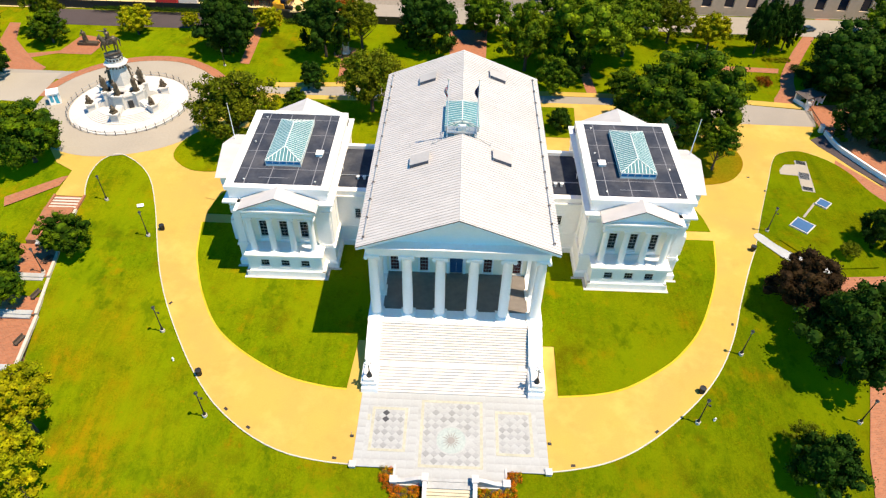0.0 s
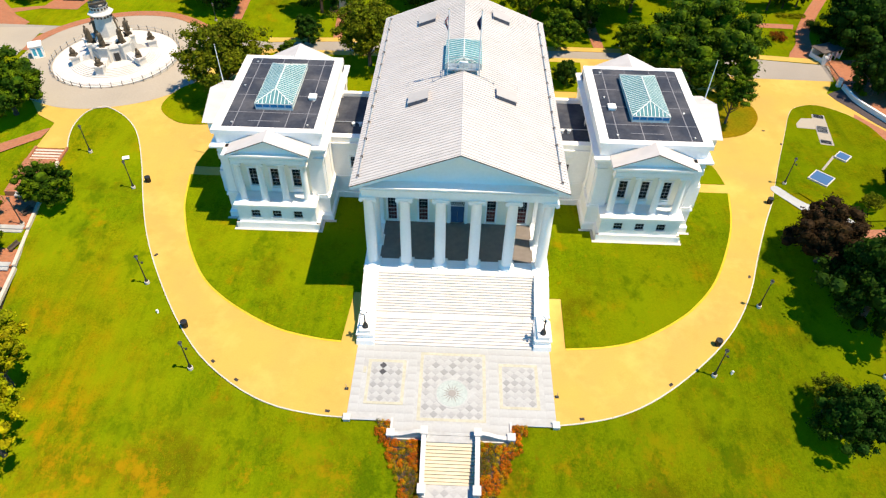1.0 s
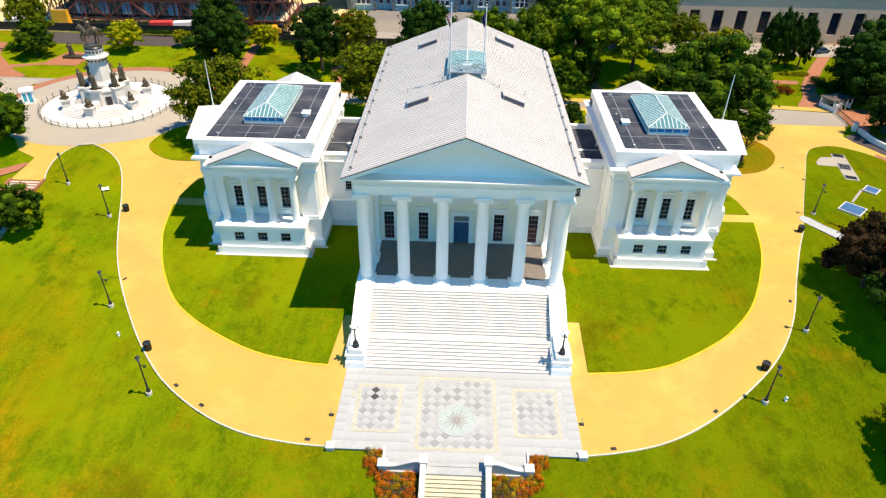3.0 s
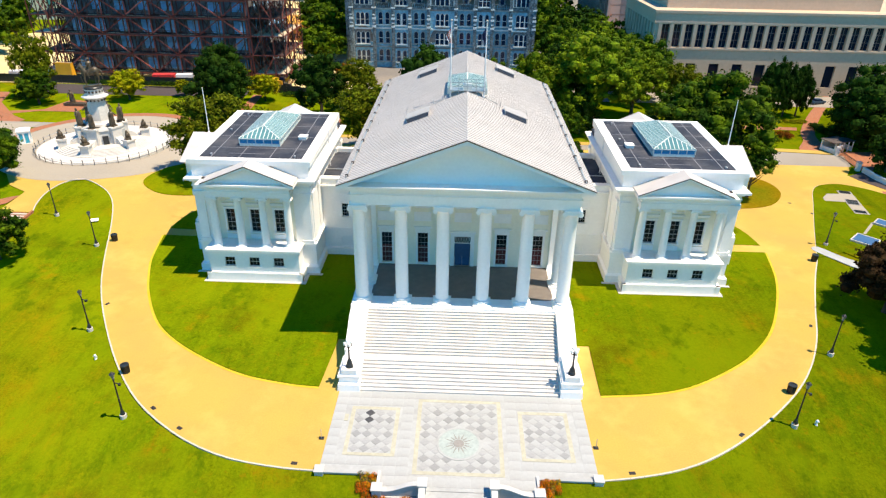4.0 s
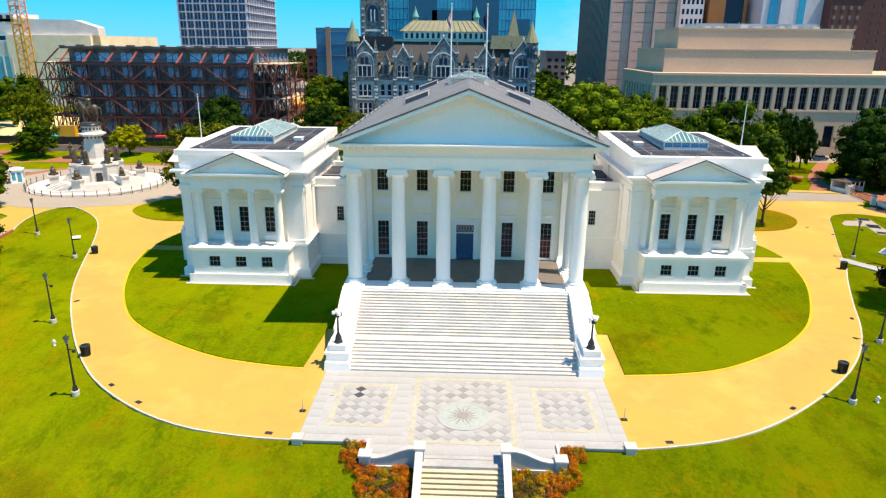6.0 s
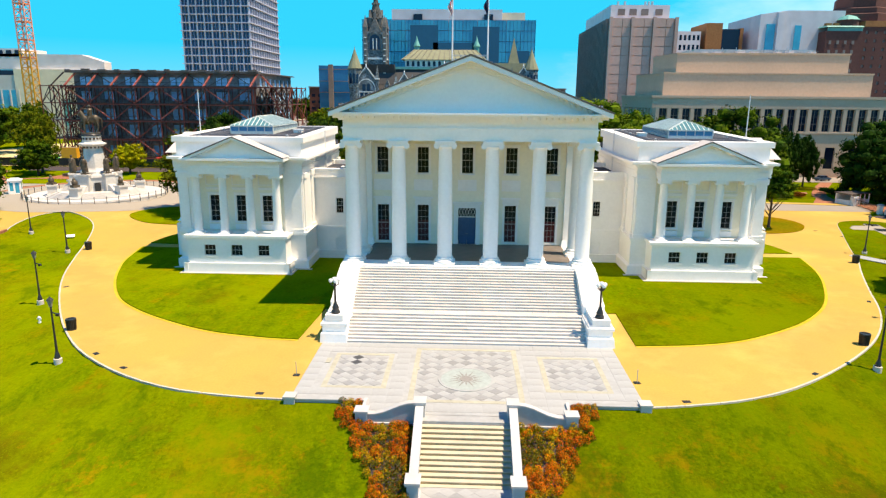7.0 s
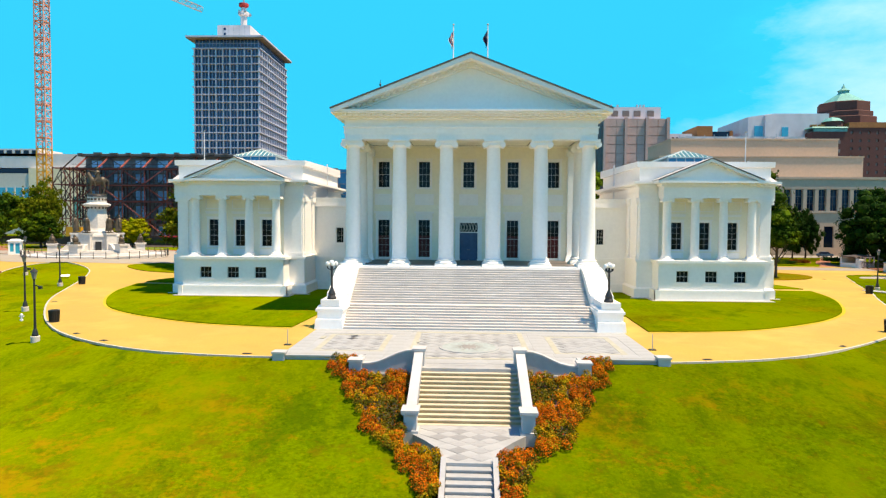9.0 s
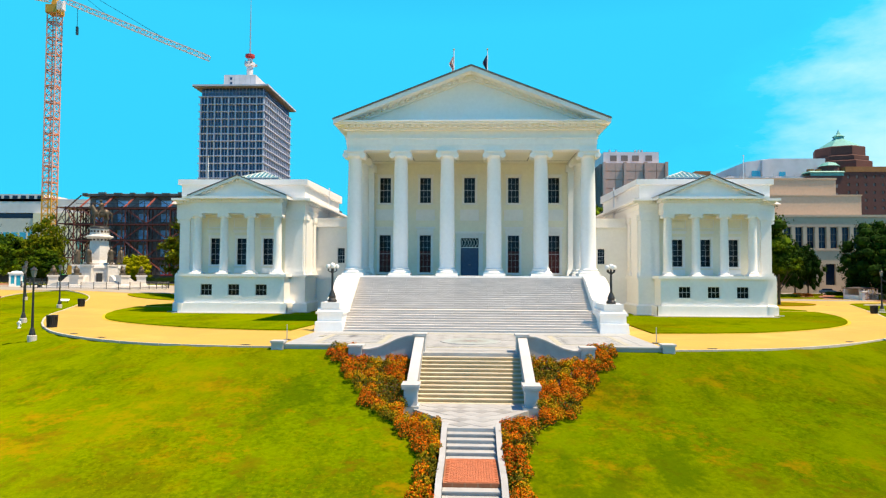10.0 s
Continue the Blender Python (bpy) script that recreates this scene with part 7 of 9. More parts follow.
TREES = [("round", -86.7, 40.2, 6.5, 6.9), ("big", -68.9, 15.9, 3.6, 4.3), ("purple", 57.2, 8.8, 5, 5.7), ("dark", 60.6, -1.5, 2.6, 7.2),
         ("dark", 50.6, -20.6, -0.8, 4.3), ("olive", -48.0, 52.2, 8.6, 8.4), ("dark", -36.3, 76.6, 3.8, 3.1), ("olive", -20.6, 66.4, 8.4, 7.4), ("round", -38.4, 66.4, 2.6, 2.7),
         ("dark", -60.6, 92.0, 8.5, 7.2), ("round", 48.6, 60.2, 11.2, 10.6), ("round", 53.4, 47.6, 7.6, 3.6), ("dark", 22.2, 60.8, 3.2, 2.6), ("round", 22.4, 77.3, 5.4, 4.3), ("fresh", 16.2, 89.0, 10, 6.9),
         ("fresh", 31.6, 92.0, 13, 10.6), ("round", 38.6, 76.7, 4, 3.9), ("olive", 57.0, 108.0, 7.5, 5.6), ("lime", 67.2, 104.5, 6, 4.8), ("dark", 79.6, 103.0, 8.8, 3.7),
         ("dark", 88.0, 105.5, 7.4, 3.3), ("dark", 94.8, 83.0, 8.6, 9.8), ("dark", 98, 60.0, 7, 8.0), ("dark", 106, 70.0, 9, 9.5), ("dark", -36.0, 93.2, 10, 6.4), ("olive", -27.0, 98.0, 9, 5.4), ("dark", -9.0, 99.7, 9.6, 7.8),
         ("olive", -110.3, 98.0, 11.4, 5.0), ("dark", -127.0, 93.0, 8, 5.0), ("dark", -112.2, 72.7, 5, 4.2), ("lime", -87.4, 98.5, 4.2, 4.3), ("lime", -53.7, 105.1, 5, 4.0),
         ("lime", -74.5, 103.0, 2.6, 2.4), ("lime", -56.2, -27.3, 5, 5.0), ("lime", -60.0, -17.5, 5, 4.8), ("big", -77.0, 9.5, 4, 4.4), ("big", -73.5, 3.5, 3.5, 3.4),
         ("round", 38.6, 67.3, 4, 3.4), ("dark", 77.5, 25.7, 4, 3.7), ("round", -107.5, 92.0, 5.0, 4.6), ("big", 112, 92, 9, 10), ("big", 120, 110, 8, 9), ("rust", -31.5, 104.5, 9, 3.2),
         ("fresh", 43.0, 99.0, 11, 7.5), ("big", 6.0, 108.0, 7, 6.5), ("olive", -66, 118, 5, 4), ("olive", 71, 22, 1.6, 1.8), ("olive", 49.5, -17.2, -0.6, 3.0), ("dark", 84.0, 104.2, 8.2, 3.2), ("dark", 88.5, 61.0, 5.0, 5.2), ("dark", 27.5, 85.0, 6.0, 4.6)]
KINDS = {"round": "rounded deep green leafy tree on the lawn", "big": "large spreading green leafy tree on the lawn", "dark": "dense dark green tree at the edge of the lawn",
         "lime": "sunlit yellow-green leafy tree", "fresh": "rounded fresh green leafy tree behind the capitol", "olive": "airy olive-green leafy tree", "purple": "dark purple-leaved ornamental tree on the lawn", "rust": "small tree with rust-orange leaves"}
for i, (k, x, y, mid, r) in enumerate(TREES):
    tree(k, x, y, mid, r, KINDS[k], i, stretch={79.6: 2.2, 88.0: 2.1, 84.0: 2.2, 94.8: 1.05, 16.2: 1.25}[x] if x in (79.6, 88.0, 84.0, 94.8, 16.2) else 1.25 if k == "dark" else (1.75 if (k, r) == ("olive", 5.0) else 1.0))
# planted beds and shrubs by the brick paths
for i, (x, y, w, d, m, h) in enumerate(((70, 83, 7, 3.5, "round", 0.9), (77, 86.5, 3, 4, "rust", 1.0), (66, 86, 4, 2.5, "lime", 0.7), (88, 92, 3, 6, "dark", 1.2), (84.5, 99, 7, 2, "lime", 0.6), (86.5, 62, 1.4, 3.5, "lime", 0.6),
                                      (-90, 112, 30, 1.2, "dark", 1.6), (-45, 112, 12, 1.2, "dark", 1.6), (15, 112, 24, 1.2, "dark", 1.4), (-76, 20, 1.5, 5, "lime", 0.8), (70, 112, 20, 1.0, "dark", 1.2))):
    rng = np.random.default_rng(60 + i)
    n = int(min(160, w * d * 4 + 10))
    pts = np.stack([x + rng.uniform(-w / 2, w / 2, n) * 1.0, y + rng.uniform(-d / 2, d / 2, n), np.full(n, ground_z(x, y) + h * 0.4)], 1)
    v, q = tufts(pts, 0.16, h * 0.7, 46, i)
    tagged(part("shrub_bed", raw_mesh("shrub_bed", v, q, LEAF[m]), LEAF[m]), "low clipped shrubs in a planted bed", "shrubs", kind="stuff")
sheet("bed", [(-118, 103), (-60, 103), (-60, 113), (-118, 113)], 0.0, EARTH, "dark mulched ground under the trees", "bed")


# ---- the city behind ----
LIMESTONE = mat("buff_limestone", (0.57, 0.415, 0.29), 0.85, grain=1.2, vary=0.05, patch=0.08, patch_to=(0.48, 0.35, 0.245), patch_amount=0.6)
PRECAST = mat("precast_concrete", (0.60, 0.385, 0.31), 0.85, grain=1.0, vary=0.06, patch=0.06, patch_amount=0.3)
GREYWALL = mat("grey_cladding", (0.20, 0.17, 0.155), 0.8, grain=1.0)
BLUESTONE = mat("blue_grey_granite", (0.19, 0.40, 0.51), 0.85, grain=1.6, vary=0.3, patch=0.3, patch_amount=0.5)
ROCK = mat("dark_rock_faced_stone", (0.095, 0.118, 0.122), 0.9, grain=1.9, vary=0.75, patch=0.9, patch_to=(0.22, 0.29, 0.33), patch_amount=0.75, bump=0.5)
TOWERSTONE = mat("weathered_tower_stone", (0.17, 0.165, 0.155), 0.85, grain=1.5, vary=0.3, patch=0.4, patch_to=(0.09, 0.10, 0.10), patch_amount=0.8)
HOOD = mat("grey_window_hood", (0.36, 0.41, 0.42), 0.85, grain=2.0, vary=0.3)
TANROOF = mat("tan_slate_roof", (0.17, 0.165, 0.125), 0.85, grain=1.2, vary=0.15)
HALLGLASS = glass("blue_hall_glass", (0.006, 0.022, 0.055), 0.10)
HALLGLASS.node_tree.nodes["Principled BSDF"].inputs["Specular IOR Level"].default_value = 0.4
TRIM = mat("pale_stone_trim", (0.68, 0.72, 0.71), 0.8, grain=1.5)
COPPER = mat("green_copper", (0.10, 0.36, 0.32), 0.6, grain=1.0, vary=0.15)
LEADROOF = mat("olive_slate_roof", (0.21, 0.22, 0.135), 0.8, grain=1.2, vary=0.12)
DARKSLATE = mat("dark_slate_roof", (0.050, 0.050, 0.052), 0.75, grain=1.2, vary=0.15)
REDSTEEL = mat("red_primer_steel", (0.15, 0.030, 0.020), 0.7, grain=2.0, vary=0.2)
OLDWALL = mat("stripped_grey_wall", (0.15, 0.145, 0.155), 0.9, grain=0.8, vary=0.3, patch=0.12, patch_to=(0.25, 0.23, 0.23), patch_amount=0.9)
# pale blue holds the sky's reflection in the base colour
SHEETING = mat("sky_tinted_sheeting", (0.36, 0.66, 0.96), 0.5, grain=0.7, vary=0.25)
BROWNBRICK = mat("brown_brick", (0.12, 0.046, 0.036), 0.9, grain=1.5, vary=0.15, patch=0.1, patch_amount=0.3)
OCHRE = mat("ochre_brick", (0.36, 0.15, 0.05), 0.9, grain=1.5, vary=0.15)
YELLOWSTEEL = mat("yellow_paint", (0.62, 0.30, 0.01), 0.55, grain=2.0, vary=0.08)
ORANGESTEEL = mat("orange_red_paint", (0.65, 0.20, 0.08), 0.55, grain=2.0, vary=0.08)
PALEWALL = mat("pale_cladding", (0.68, 0.64, 0.65), 0.6, grain=1.0, vary=0.03)
CREAM = mat("cream_stone", (0.80, 0.69, 0.50), 0.8, grain=1.0, vary=0.05)


def windows(parent, x0, z0, dx, dz, nx, nz, w, h, y, material, deep=0.25, name="window", facing="y", skip=()):
    """Rows of recessed window panes with a thin frame, each its own part on one shared mesh."""
    me = Geo().box(-w / 2, w / 2, -0.02, 0.06, 0, h).mesh(name, material)
    for i in range(nx):
        for j in range(nz):
            if (i, j) in skip:
                continue
            u = x0 + dx * i
            at = pose(u, y + deep, z0 + dz * j) if facing == "y" else pose(y + (deep if facing == "-x" else -deep), u, z0 + dz * j, 0, 0, -90 if facing == "-x" else 90)
            part(name, me, material, parent, at=at)


# library block with its row of tall windows
lib = thing("library_building", "broad buff limestone block with tall window band and stepped upper storeys", "building")
LX0, LX1, LY = 53.6, 150.0, 128.0
npit = 27
pitch = 3.36
hs = [(LX0 + 3.2 + pitch * i - 1.05, LX0 + 3.2 + pitch * i + 1.05, 13.2, 19.4) for i in range(npit)]
hl = [(LX0 + 4.0 + 6.72 * i, LX0 + 6.9 + 6.72 * i, 2.4, 8.6) for i in range(13)]
part("front_wall", Geo().wall(LX0, LX1, -1.0, 22.4, LY, LY + 1.0, hs + hl), LIMESTONE, lib)
hside = [(LY + 3 + 3.36 * i - 0.9, LY + 3 + 3.36 * i + 0.9, 13.2, 19.4) for i in range(10)]
part("side_wall", Geo().wall(LY + 1.0, 166, -1.0, 22.4, LX0, LX0 + 1.0, hside, "y"), LIMESTONE, lib)
part("core", Geo().box(LX0 + 1.6, LX1, LY + 1.6, 165.5, -1, 22.0), GREYWALL, lib)
part("string_course", Geo().box(LX0 - 0.2, LX1, LY - 0.25, LY, 12.5, 13.0).box(LX0 - 0.2, LX1, LY - 0.2, LY, 19.6, 20.1), LIMESTONE, lib)
part("coping", Geo().box(LX0 - 0.3, LX1, LY - 0.30, 166, 22.4, 23.1), LIMESTONE, lib)
windows(lib, LX0 + 3.2, 13.2, pitch, 1, npit, 1, 2.1, 6.2, LY, DEEPGLASS, 0.7)
windows(lib, LX0 + 5.45, 2.4, 6.72, 1, 13, 1, 2.9, 6.2, LY, DEEPGLASS, 0.7)
windows(lib, LY + 3, 13.2, 3.36, 1, 10, 1, 1.8, 6.2, LX0, DEEPGLASS, 0.7, facing="-x")
mull = Geo().box(-0.06, 0.06, 0, 0.1, 0, 6.2).box(-1.05, 1.05, 0, 0.08, 2.0, 2.12).box(-1.05, 1.05, 0, 0.08, 4.1, 4.22).mesh("mullion", GREYWALL)
for i in range(npit):
    part("mullion", mull, GREYWALL, lib, at=pose(LX0 + 3.2 + pitch * i, LY + 0.55, 13.2))
    part("pilaster", Geo().box(LX0 + 3.2 + pitch * (i - 0.5) - 0.5, LX0 + 3.2 + pitch * (i - 0.5) + 0.5, LY - 0.18, LY, 13.0, 19.6), LIMESTONE, lib)
part("upper_storey", Geo().box(58.0, 118.8, 134, 166, 22.9, 29.4).box(57.8, 119.0, 133.8, 166, 29.4, 29.8), LIMESTONE, lib, "plain buff upper storey")
part("upper_storey", Geo().box(63.3, 114.6, 140, 166, 29.6, 35.3).box(63.1, 114.8, 139.8, 166, 35.3, 35.8), LIMESTONE, lib, "plain buff top storey")
rng = np.random.default_rng(3)
part("roof_platform", Geo().box(70.0, 107.0, 146.0, 158.0, 35.7, 37.2), STEEL, lib, "grey plant platform on the roof")
for i in range(11):
    x = 68 + 3.6 * i + rng.uniform(-0.8, 0.8)
    h = rng.uniform(0.4, 1.3)
    u = part("roof_unit", Geo().box(x, x + rng.uniform(0.8, 2.6), 142.5, 145.0, 35.7, 35.8 + h), PALEWALL if i % 3 else STEEL, lib)
    part("pipe", Geo().beam((x - 0.8, 142.2, 35.7), (x - 0.8, 142.2, 36.6 + h), 0.14).beam((x - 0.8, 142.2, 36.4), (x + 2.4, 142.2, 36.4), 0.1), STEEL, u)
    part("fan_cowl", Geo().lathe([(0.5, 0), (0.5, 0.25), (0.3, 0.3)], 10, x + 0.8, 143.6, 35.8 + h), STEEL, u)

# building under reconstruction inside a red steel frame
con = thing("construction_building", "stripped grey building with red steel bracing and sheeted windows", "building")
CX0, CX1, CY = -116.0, -62.0, 126.0
PITCH = 6.75
cw = [CX0 + 3.4 + PITCH * i for i in range(8)]
rowsz = ((2.6, 4.6), (9.9, 8.0), (20.4, 2.5), (24.7, 2.3))
hol = [(x - 1.7, x + 1.7, z, z + h) for x in cw for z, h in rowsz]
part("front_wall", Geo().wall(CX0, CX1, 0, 28.3, CY, CY + 0.9, hol), OLDWALL, con)
part("core", Geo().box(CX0 + 0.5, CX1 - 0.5, CY + 1.6, 165, 0, 28.0), OLDWALL, con)
part("side_wall", Geo().box(CX0, CX0 + 0.9, CY + 0.9, 165, 0, 28.3), OLDWALL, con)
part("side_wall", Geo().wall(CY + 0.9, 165, 0, 28.3, CX1 - 0.9, CX1, [(130 + 5 * i, 133 + 5 * i, z, z + h) for i in range(7) for z, h in rowsz], "y"), OLDWALL, con)
part("roof_edge", Geo().box(CX0 - 1.5, CX1 + 1.5, CY - 1.8, CY + 1.0, 28.1, 28.8).box(CX0 - 1.0, CX1 + 1.0, CY + 1.0, 166, 28.3, 28.6), GUTTER, con, "ragged dark roof edge")
part("roof_sheet", Geo().box(CX0 - 0.8, CX1 + 1.6, CY - 1.2, CY + 3.0, 28.8, 28.95), PALEWALL, con, "pale roof edge sheet")
for i in range(12):
    x = CX0 - 1.2 + 4.9 * i
    part("roof_flap", Geo().box(x, x + 1.4 + 1.2 * math.sin(i * 2.1) ** 2, CY - 2.3, CY - 1.6, 28.55, 29.0 + 0.25 * math.sin(i * 1.3) ** 2), GUTTER, con)
for z, h in rowsz:
    # sheets in the window openings, sky reflection painted in as blue
    me = Geo().box(-0.76, 0.76, -0.02, 0.05, 0, h).mesh("window_sheet", SHEETING)
    for i, x in enumerate(cw):
        for k in (-0.85, 0.85):
            part("window_sheet", me, SHEETING, con, at=pose(x + k, CY + 0.2 + 0.12 * math.sin(3.1 * i + k), z))
        if h > 6:
            part("spandrel", Geo().box(x - 1.7, x + 1.7, CY + 0.05, CY + 0.3, z + 3.4, z + 4.4), OLDWALL, con)
        part("sill", Geo().box(x - 1.9, x + 1.9, CY - 0.15, CY + 0.1, z - 0.3, z), OLDWALL, con)
    me2 = Geo().box(-0.03, 0.03, -1.4, 1.4, 0, h).mesh("window_sheet", SHEETING)
    for i in range(7):
        part("window_sheet", me2, SHEETING, con, at=pose(CX1 - 0.4, 131.5 + 5 * i, z))
frame_t = thing("bracing_frame", "rust-red steel bracing frame standing before the stripped building", "steel frame")
PLANK = mat("pale_scaffold_plank", (0.62, 0.50, 0.36), 0.85, grain=3.0, vary=0.2, per_object=0.3)
# red primer again, its shade painted in as brown
SHADEDSTEEL = mat("shaded_red_primer", (0.045, 0.020, 0.018), 0.75, grain=2.0, vary=0.2)
# red primer again, paled to stand for sunlit members
LITRED = mat("sunlit_red_primer", (0.34, 0.085, 0.060), 0.7, grain=2.0, vary=0.15)
plank_me = Geo().box(-1.25, 1.25, -0.32, 0.32, 0, 0.08).mesh("plank", PLANK)
zs_ = [0.5, 4.2, 9.4, 14.7, 19.5, 24.3, 28.6]
fx = [CX0 + 0.0 + PITCH * i for i in range(9)]
FY = CY - 5.5
for yy in (FY, CY - 2.4):
    for i, x in enumerate(fx):
        for dx in (-0.55, 0.55):
            # the left post of each pair takes the colour with painted shade
            part("post", Geo().beam((x + dx, yy, 0), (x + dx, yy, 24.6), 0.26), SHADEDSTEEL if dx < 0 else REDSTEEL, frame_t)
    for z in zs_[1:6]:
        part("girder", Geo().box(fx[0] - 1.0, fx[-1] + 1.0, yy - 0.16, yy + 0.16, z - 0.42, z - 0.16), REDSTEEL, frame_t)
        part("girder", Geo().box(fx[0] - 1.0, fx[-1] + 1.0, yy - 0.13, yy + 0.13, z - 0.05, z + 0.16), SHADEDSTEEL, frame_t)
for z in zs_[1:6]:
    part("deck", Geo().box(fx[0] - 1.0, fx[-1] + 1.0, FY + 0.2, CY - 2.5, z - 0.14, z - 0.04), SHADEDSTEEL, frame_t, "scaffold deck with shade put into its brown colour")
    part("guard_rail", Geo().box(fx[0] - 1.0, fx[-1] + 1.0, FY - 0.05, FY + 0.05, z + 1.05, z + 1.15), SHADEDSTEEL, frame_t)
for i, x in enumerate(fx[:-1]):
    m, nx = (x + fx[i + 1]) / 2, fx[i + 1]
    for k in range(4):
        za, zb = zs_[k + 1], zs_[k + 2]
        a, b = ((x, FY, za), (nx, FY, zb)) if (i + k) % 2 == 0 else ((nx, FY, za), (x, FY, zb))
        part("brace", Geo().beam(a, b, 0.26), LITRED if (i + k) % 3 == 0 else REDSTEEL, frame_t)
        part("strut", Geo().beam((m, FY, za), (m, FY, zb), 0.16), SHADEDSTEEL, frame_t)
        part("rod", Geo().beam((m, CY - 2.4, za), (nx if k % 2 else x, CY - 2.4, zb), 0.16), SHADEDSTEEL, frame_t)
        part("rod", Geo().beam((x, CY - 2.4, za), (m, CY - 2.4, zb), 0.12), SHADEDSTEEL, frame_t)
    part("brace", Geo().beam((m, FY, 0.0), (x, FY, zs_[1]), 0.2), SHADEDSTEEL, frame_t)
    part("top_brace", Geo().beam((nx if i % 2 else x, CY - 2.4, 24.3), (x if i % 2 else nx, CY - 0.6, 28.2), 0.14), SHADEDSTEEL, frame_t)
for x in fx:
    part("raker", Geo().beam((x, FY + 0.2, 24.3), (x + 0.9, CY - 0.5, 28.2), 0.40, 0.35), LITRED, frame_t, "inclined raker with sunlight put into its pale red")
    for z in zs_[1:6]:
        part("tie", Geo().beam((x, FY, z), (x, CY, z), 0.24), REDSTEEL, frame_t)
for k, z in enumerate(zs_[1:6]):
    for i in range(34):
        x = fx[0] + 0.7 + (fx[-1] - fx[0] - 2.0) * i / 33
        if math.sin(i * 7.3 + k * 2.1) > -0.35:
            turn = 14 + 10 * math.sin(i * 2.7 + k)
            part("plank", plank_me, PLANK, frame_t, at=pose(x, CY - 4.3 + 0.5 * math.sin(i * 1.9 + k), z + 0.02, 0, 0, turn) @ Matrix.Diagonal((0.62, 0.8, 1, 1)))


def brace_tower(x0, x1, y0, y1, nx, ny, top):
    """A scaffold tower of thin posts, ledgers and crossed braces beside the frame."""
    tw_ = thing("scaffold_tower", "dense rust-red scaffold tower at the corner of the building", "scaffold", x0, y0, 0, group="scaffold towers")
    lx, ly = x1 - x0, y1 - y0
    xs, ys = [lx * i / nx for i in range(nx + 1)], [ly * j / ny for j in range(ny + 1)]
    zl = [z for z in zs_ if z <= top]
    for j, y in enumerate(ys):
        for i, x in enumerate(xs):
            part("post", Geo().beam((x, y, 0), (x, y, top), 0.22), SHADEDSTEEL if (i + j) % 2 else REDSTEEL, tw_)
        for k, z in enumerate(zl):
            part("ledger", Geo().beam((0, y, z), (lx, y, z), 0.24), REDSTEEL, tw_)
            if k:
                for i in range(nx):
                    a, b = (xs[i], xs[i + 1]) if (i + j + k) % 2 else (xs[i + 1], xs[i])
                    part("brace", Geo().beam((a, y, zl[k - 1]), (b, y, z), 0.17), LITRED if (i + k) % 3 == 0 else SHADEDSTEEL, tw_)
                    part("brace", Geo().beam((b, y, zl[k - 1]), ((a + b) / 2, y, (z + zl[k - 1]) / 2), 0.12), SHADEDSTEEL, tw_)
    for x in xs:
        for k, z in enumerate(zl):
            part("ledger", Geo().beam((x, 0, z), (x, ly, z), 0.2), REDSTEEL, tw_)
            if k:
                for j in range(ny):
                    a, b = (ys[j], ys[j + 1]) if (j + k) % 2 else (ys[j + 1], ys[j])
                    part("brace", Geo().beam((x, a, zl[k - 1]), (x, b, z), 0.16), REDSTEEL, tw_)
    for k, z in enumerate(zl):
        part("deck", Geo().box(0.2, lx - 0.2, 0.3, ly - 0.3, z + 0.05, z + 0.13), PLANK if k % 2 else SHADEDSTEEL, tw_)
    return tw_


brace_tower(CX1 + 1.2, CX1 + 10.5, CY - 5.0, CY + 17.0, 3, 4, 24.6)
brace_tower(CX0 - 6.6, CX0 - 1.4, CY - 5.8, CY + 6.0, 2, 2, 24.6)
part("raker", Geo().beam((fx[-1] + 0.6, CY + 3, 28.0), (fx[-1] + 8.0, CY + 3, 20.0), 0.4), LITRED, frame_t)
part("raker", Geo().beam((CX0 - 1.0, CY - 3, 28.2), (CX0 - 6.0, CY - 3, 23.8), 0.3), SHADEDSTEEL, frame_t)

# gothic city hall
hall = thing("gothic_hall", "dark grey gothic hall with arched windows, gables and clock tower", "building")
HX0, HX1, HY = -38.3, 21.4, 154.0
part("body", Geo().box(HX0, HX1, HY, 187, 0, 20.4).box(HX0 + 0.5, HX1 - 0.5, HY + 3.8, 187, 20.4, 24.6), BLUESTONE, hall)
for z in (6.6, 12.4, 18.4):
    part("string_course", Geo().box(HX0 - 0.2, HX1 + 0.2, HY - 0.3, HY, z, z + 0.4), TRIM if z == 12.4 else HOOD, hall)


def arched(w, h, n=8):
    """The outline of a pointed-arch opening."""
    pts = [(-w / 2, 0), (w / 2, 0)]
    for i in range(n + 1):
        a = math.pi * i / n
        pts.append((w / 2 * math.cos(a), h - w / 2 + w / 2 * 1.15 * math.sin(a)))
    return pts


pane_me = Geo().prism(arched(1.05, 3.5), "y", -0.12, 0.05).mesh("arched_window", HALLGLASS)
hood_me = Geo().prism(arched(1.42, 3.75), "y", -0.06, 0.05).mesh("window_hood", HOOD)
light_me = Geo().box(-0.47, 0.47, -0.16, 0.05, 0, 3.0).mesh("light", HALLGLASS)
mullion_me = Geo().box(-0.10, 0.10, -0.24, 0.0, -0.1, 3.3).mesh("mullion", TRIM)
sash_me = Geo().box(-0.5, 0.5, -0.2, -0.1, 1.5, 1.62).mesh("sash_bar", TRIM)
quoin_me = Geo().box(-0.62, 0.62, -0.12, 0.5, 0, 0.62).mesh("quoin", TRIM)
small_quoin = Geo().box(-0.42, 0.42, -0.10, 0.5, 0, 0.34).mesh("quoin", TRIM)
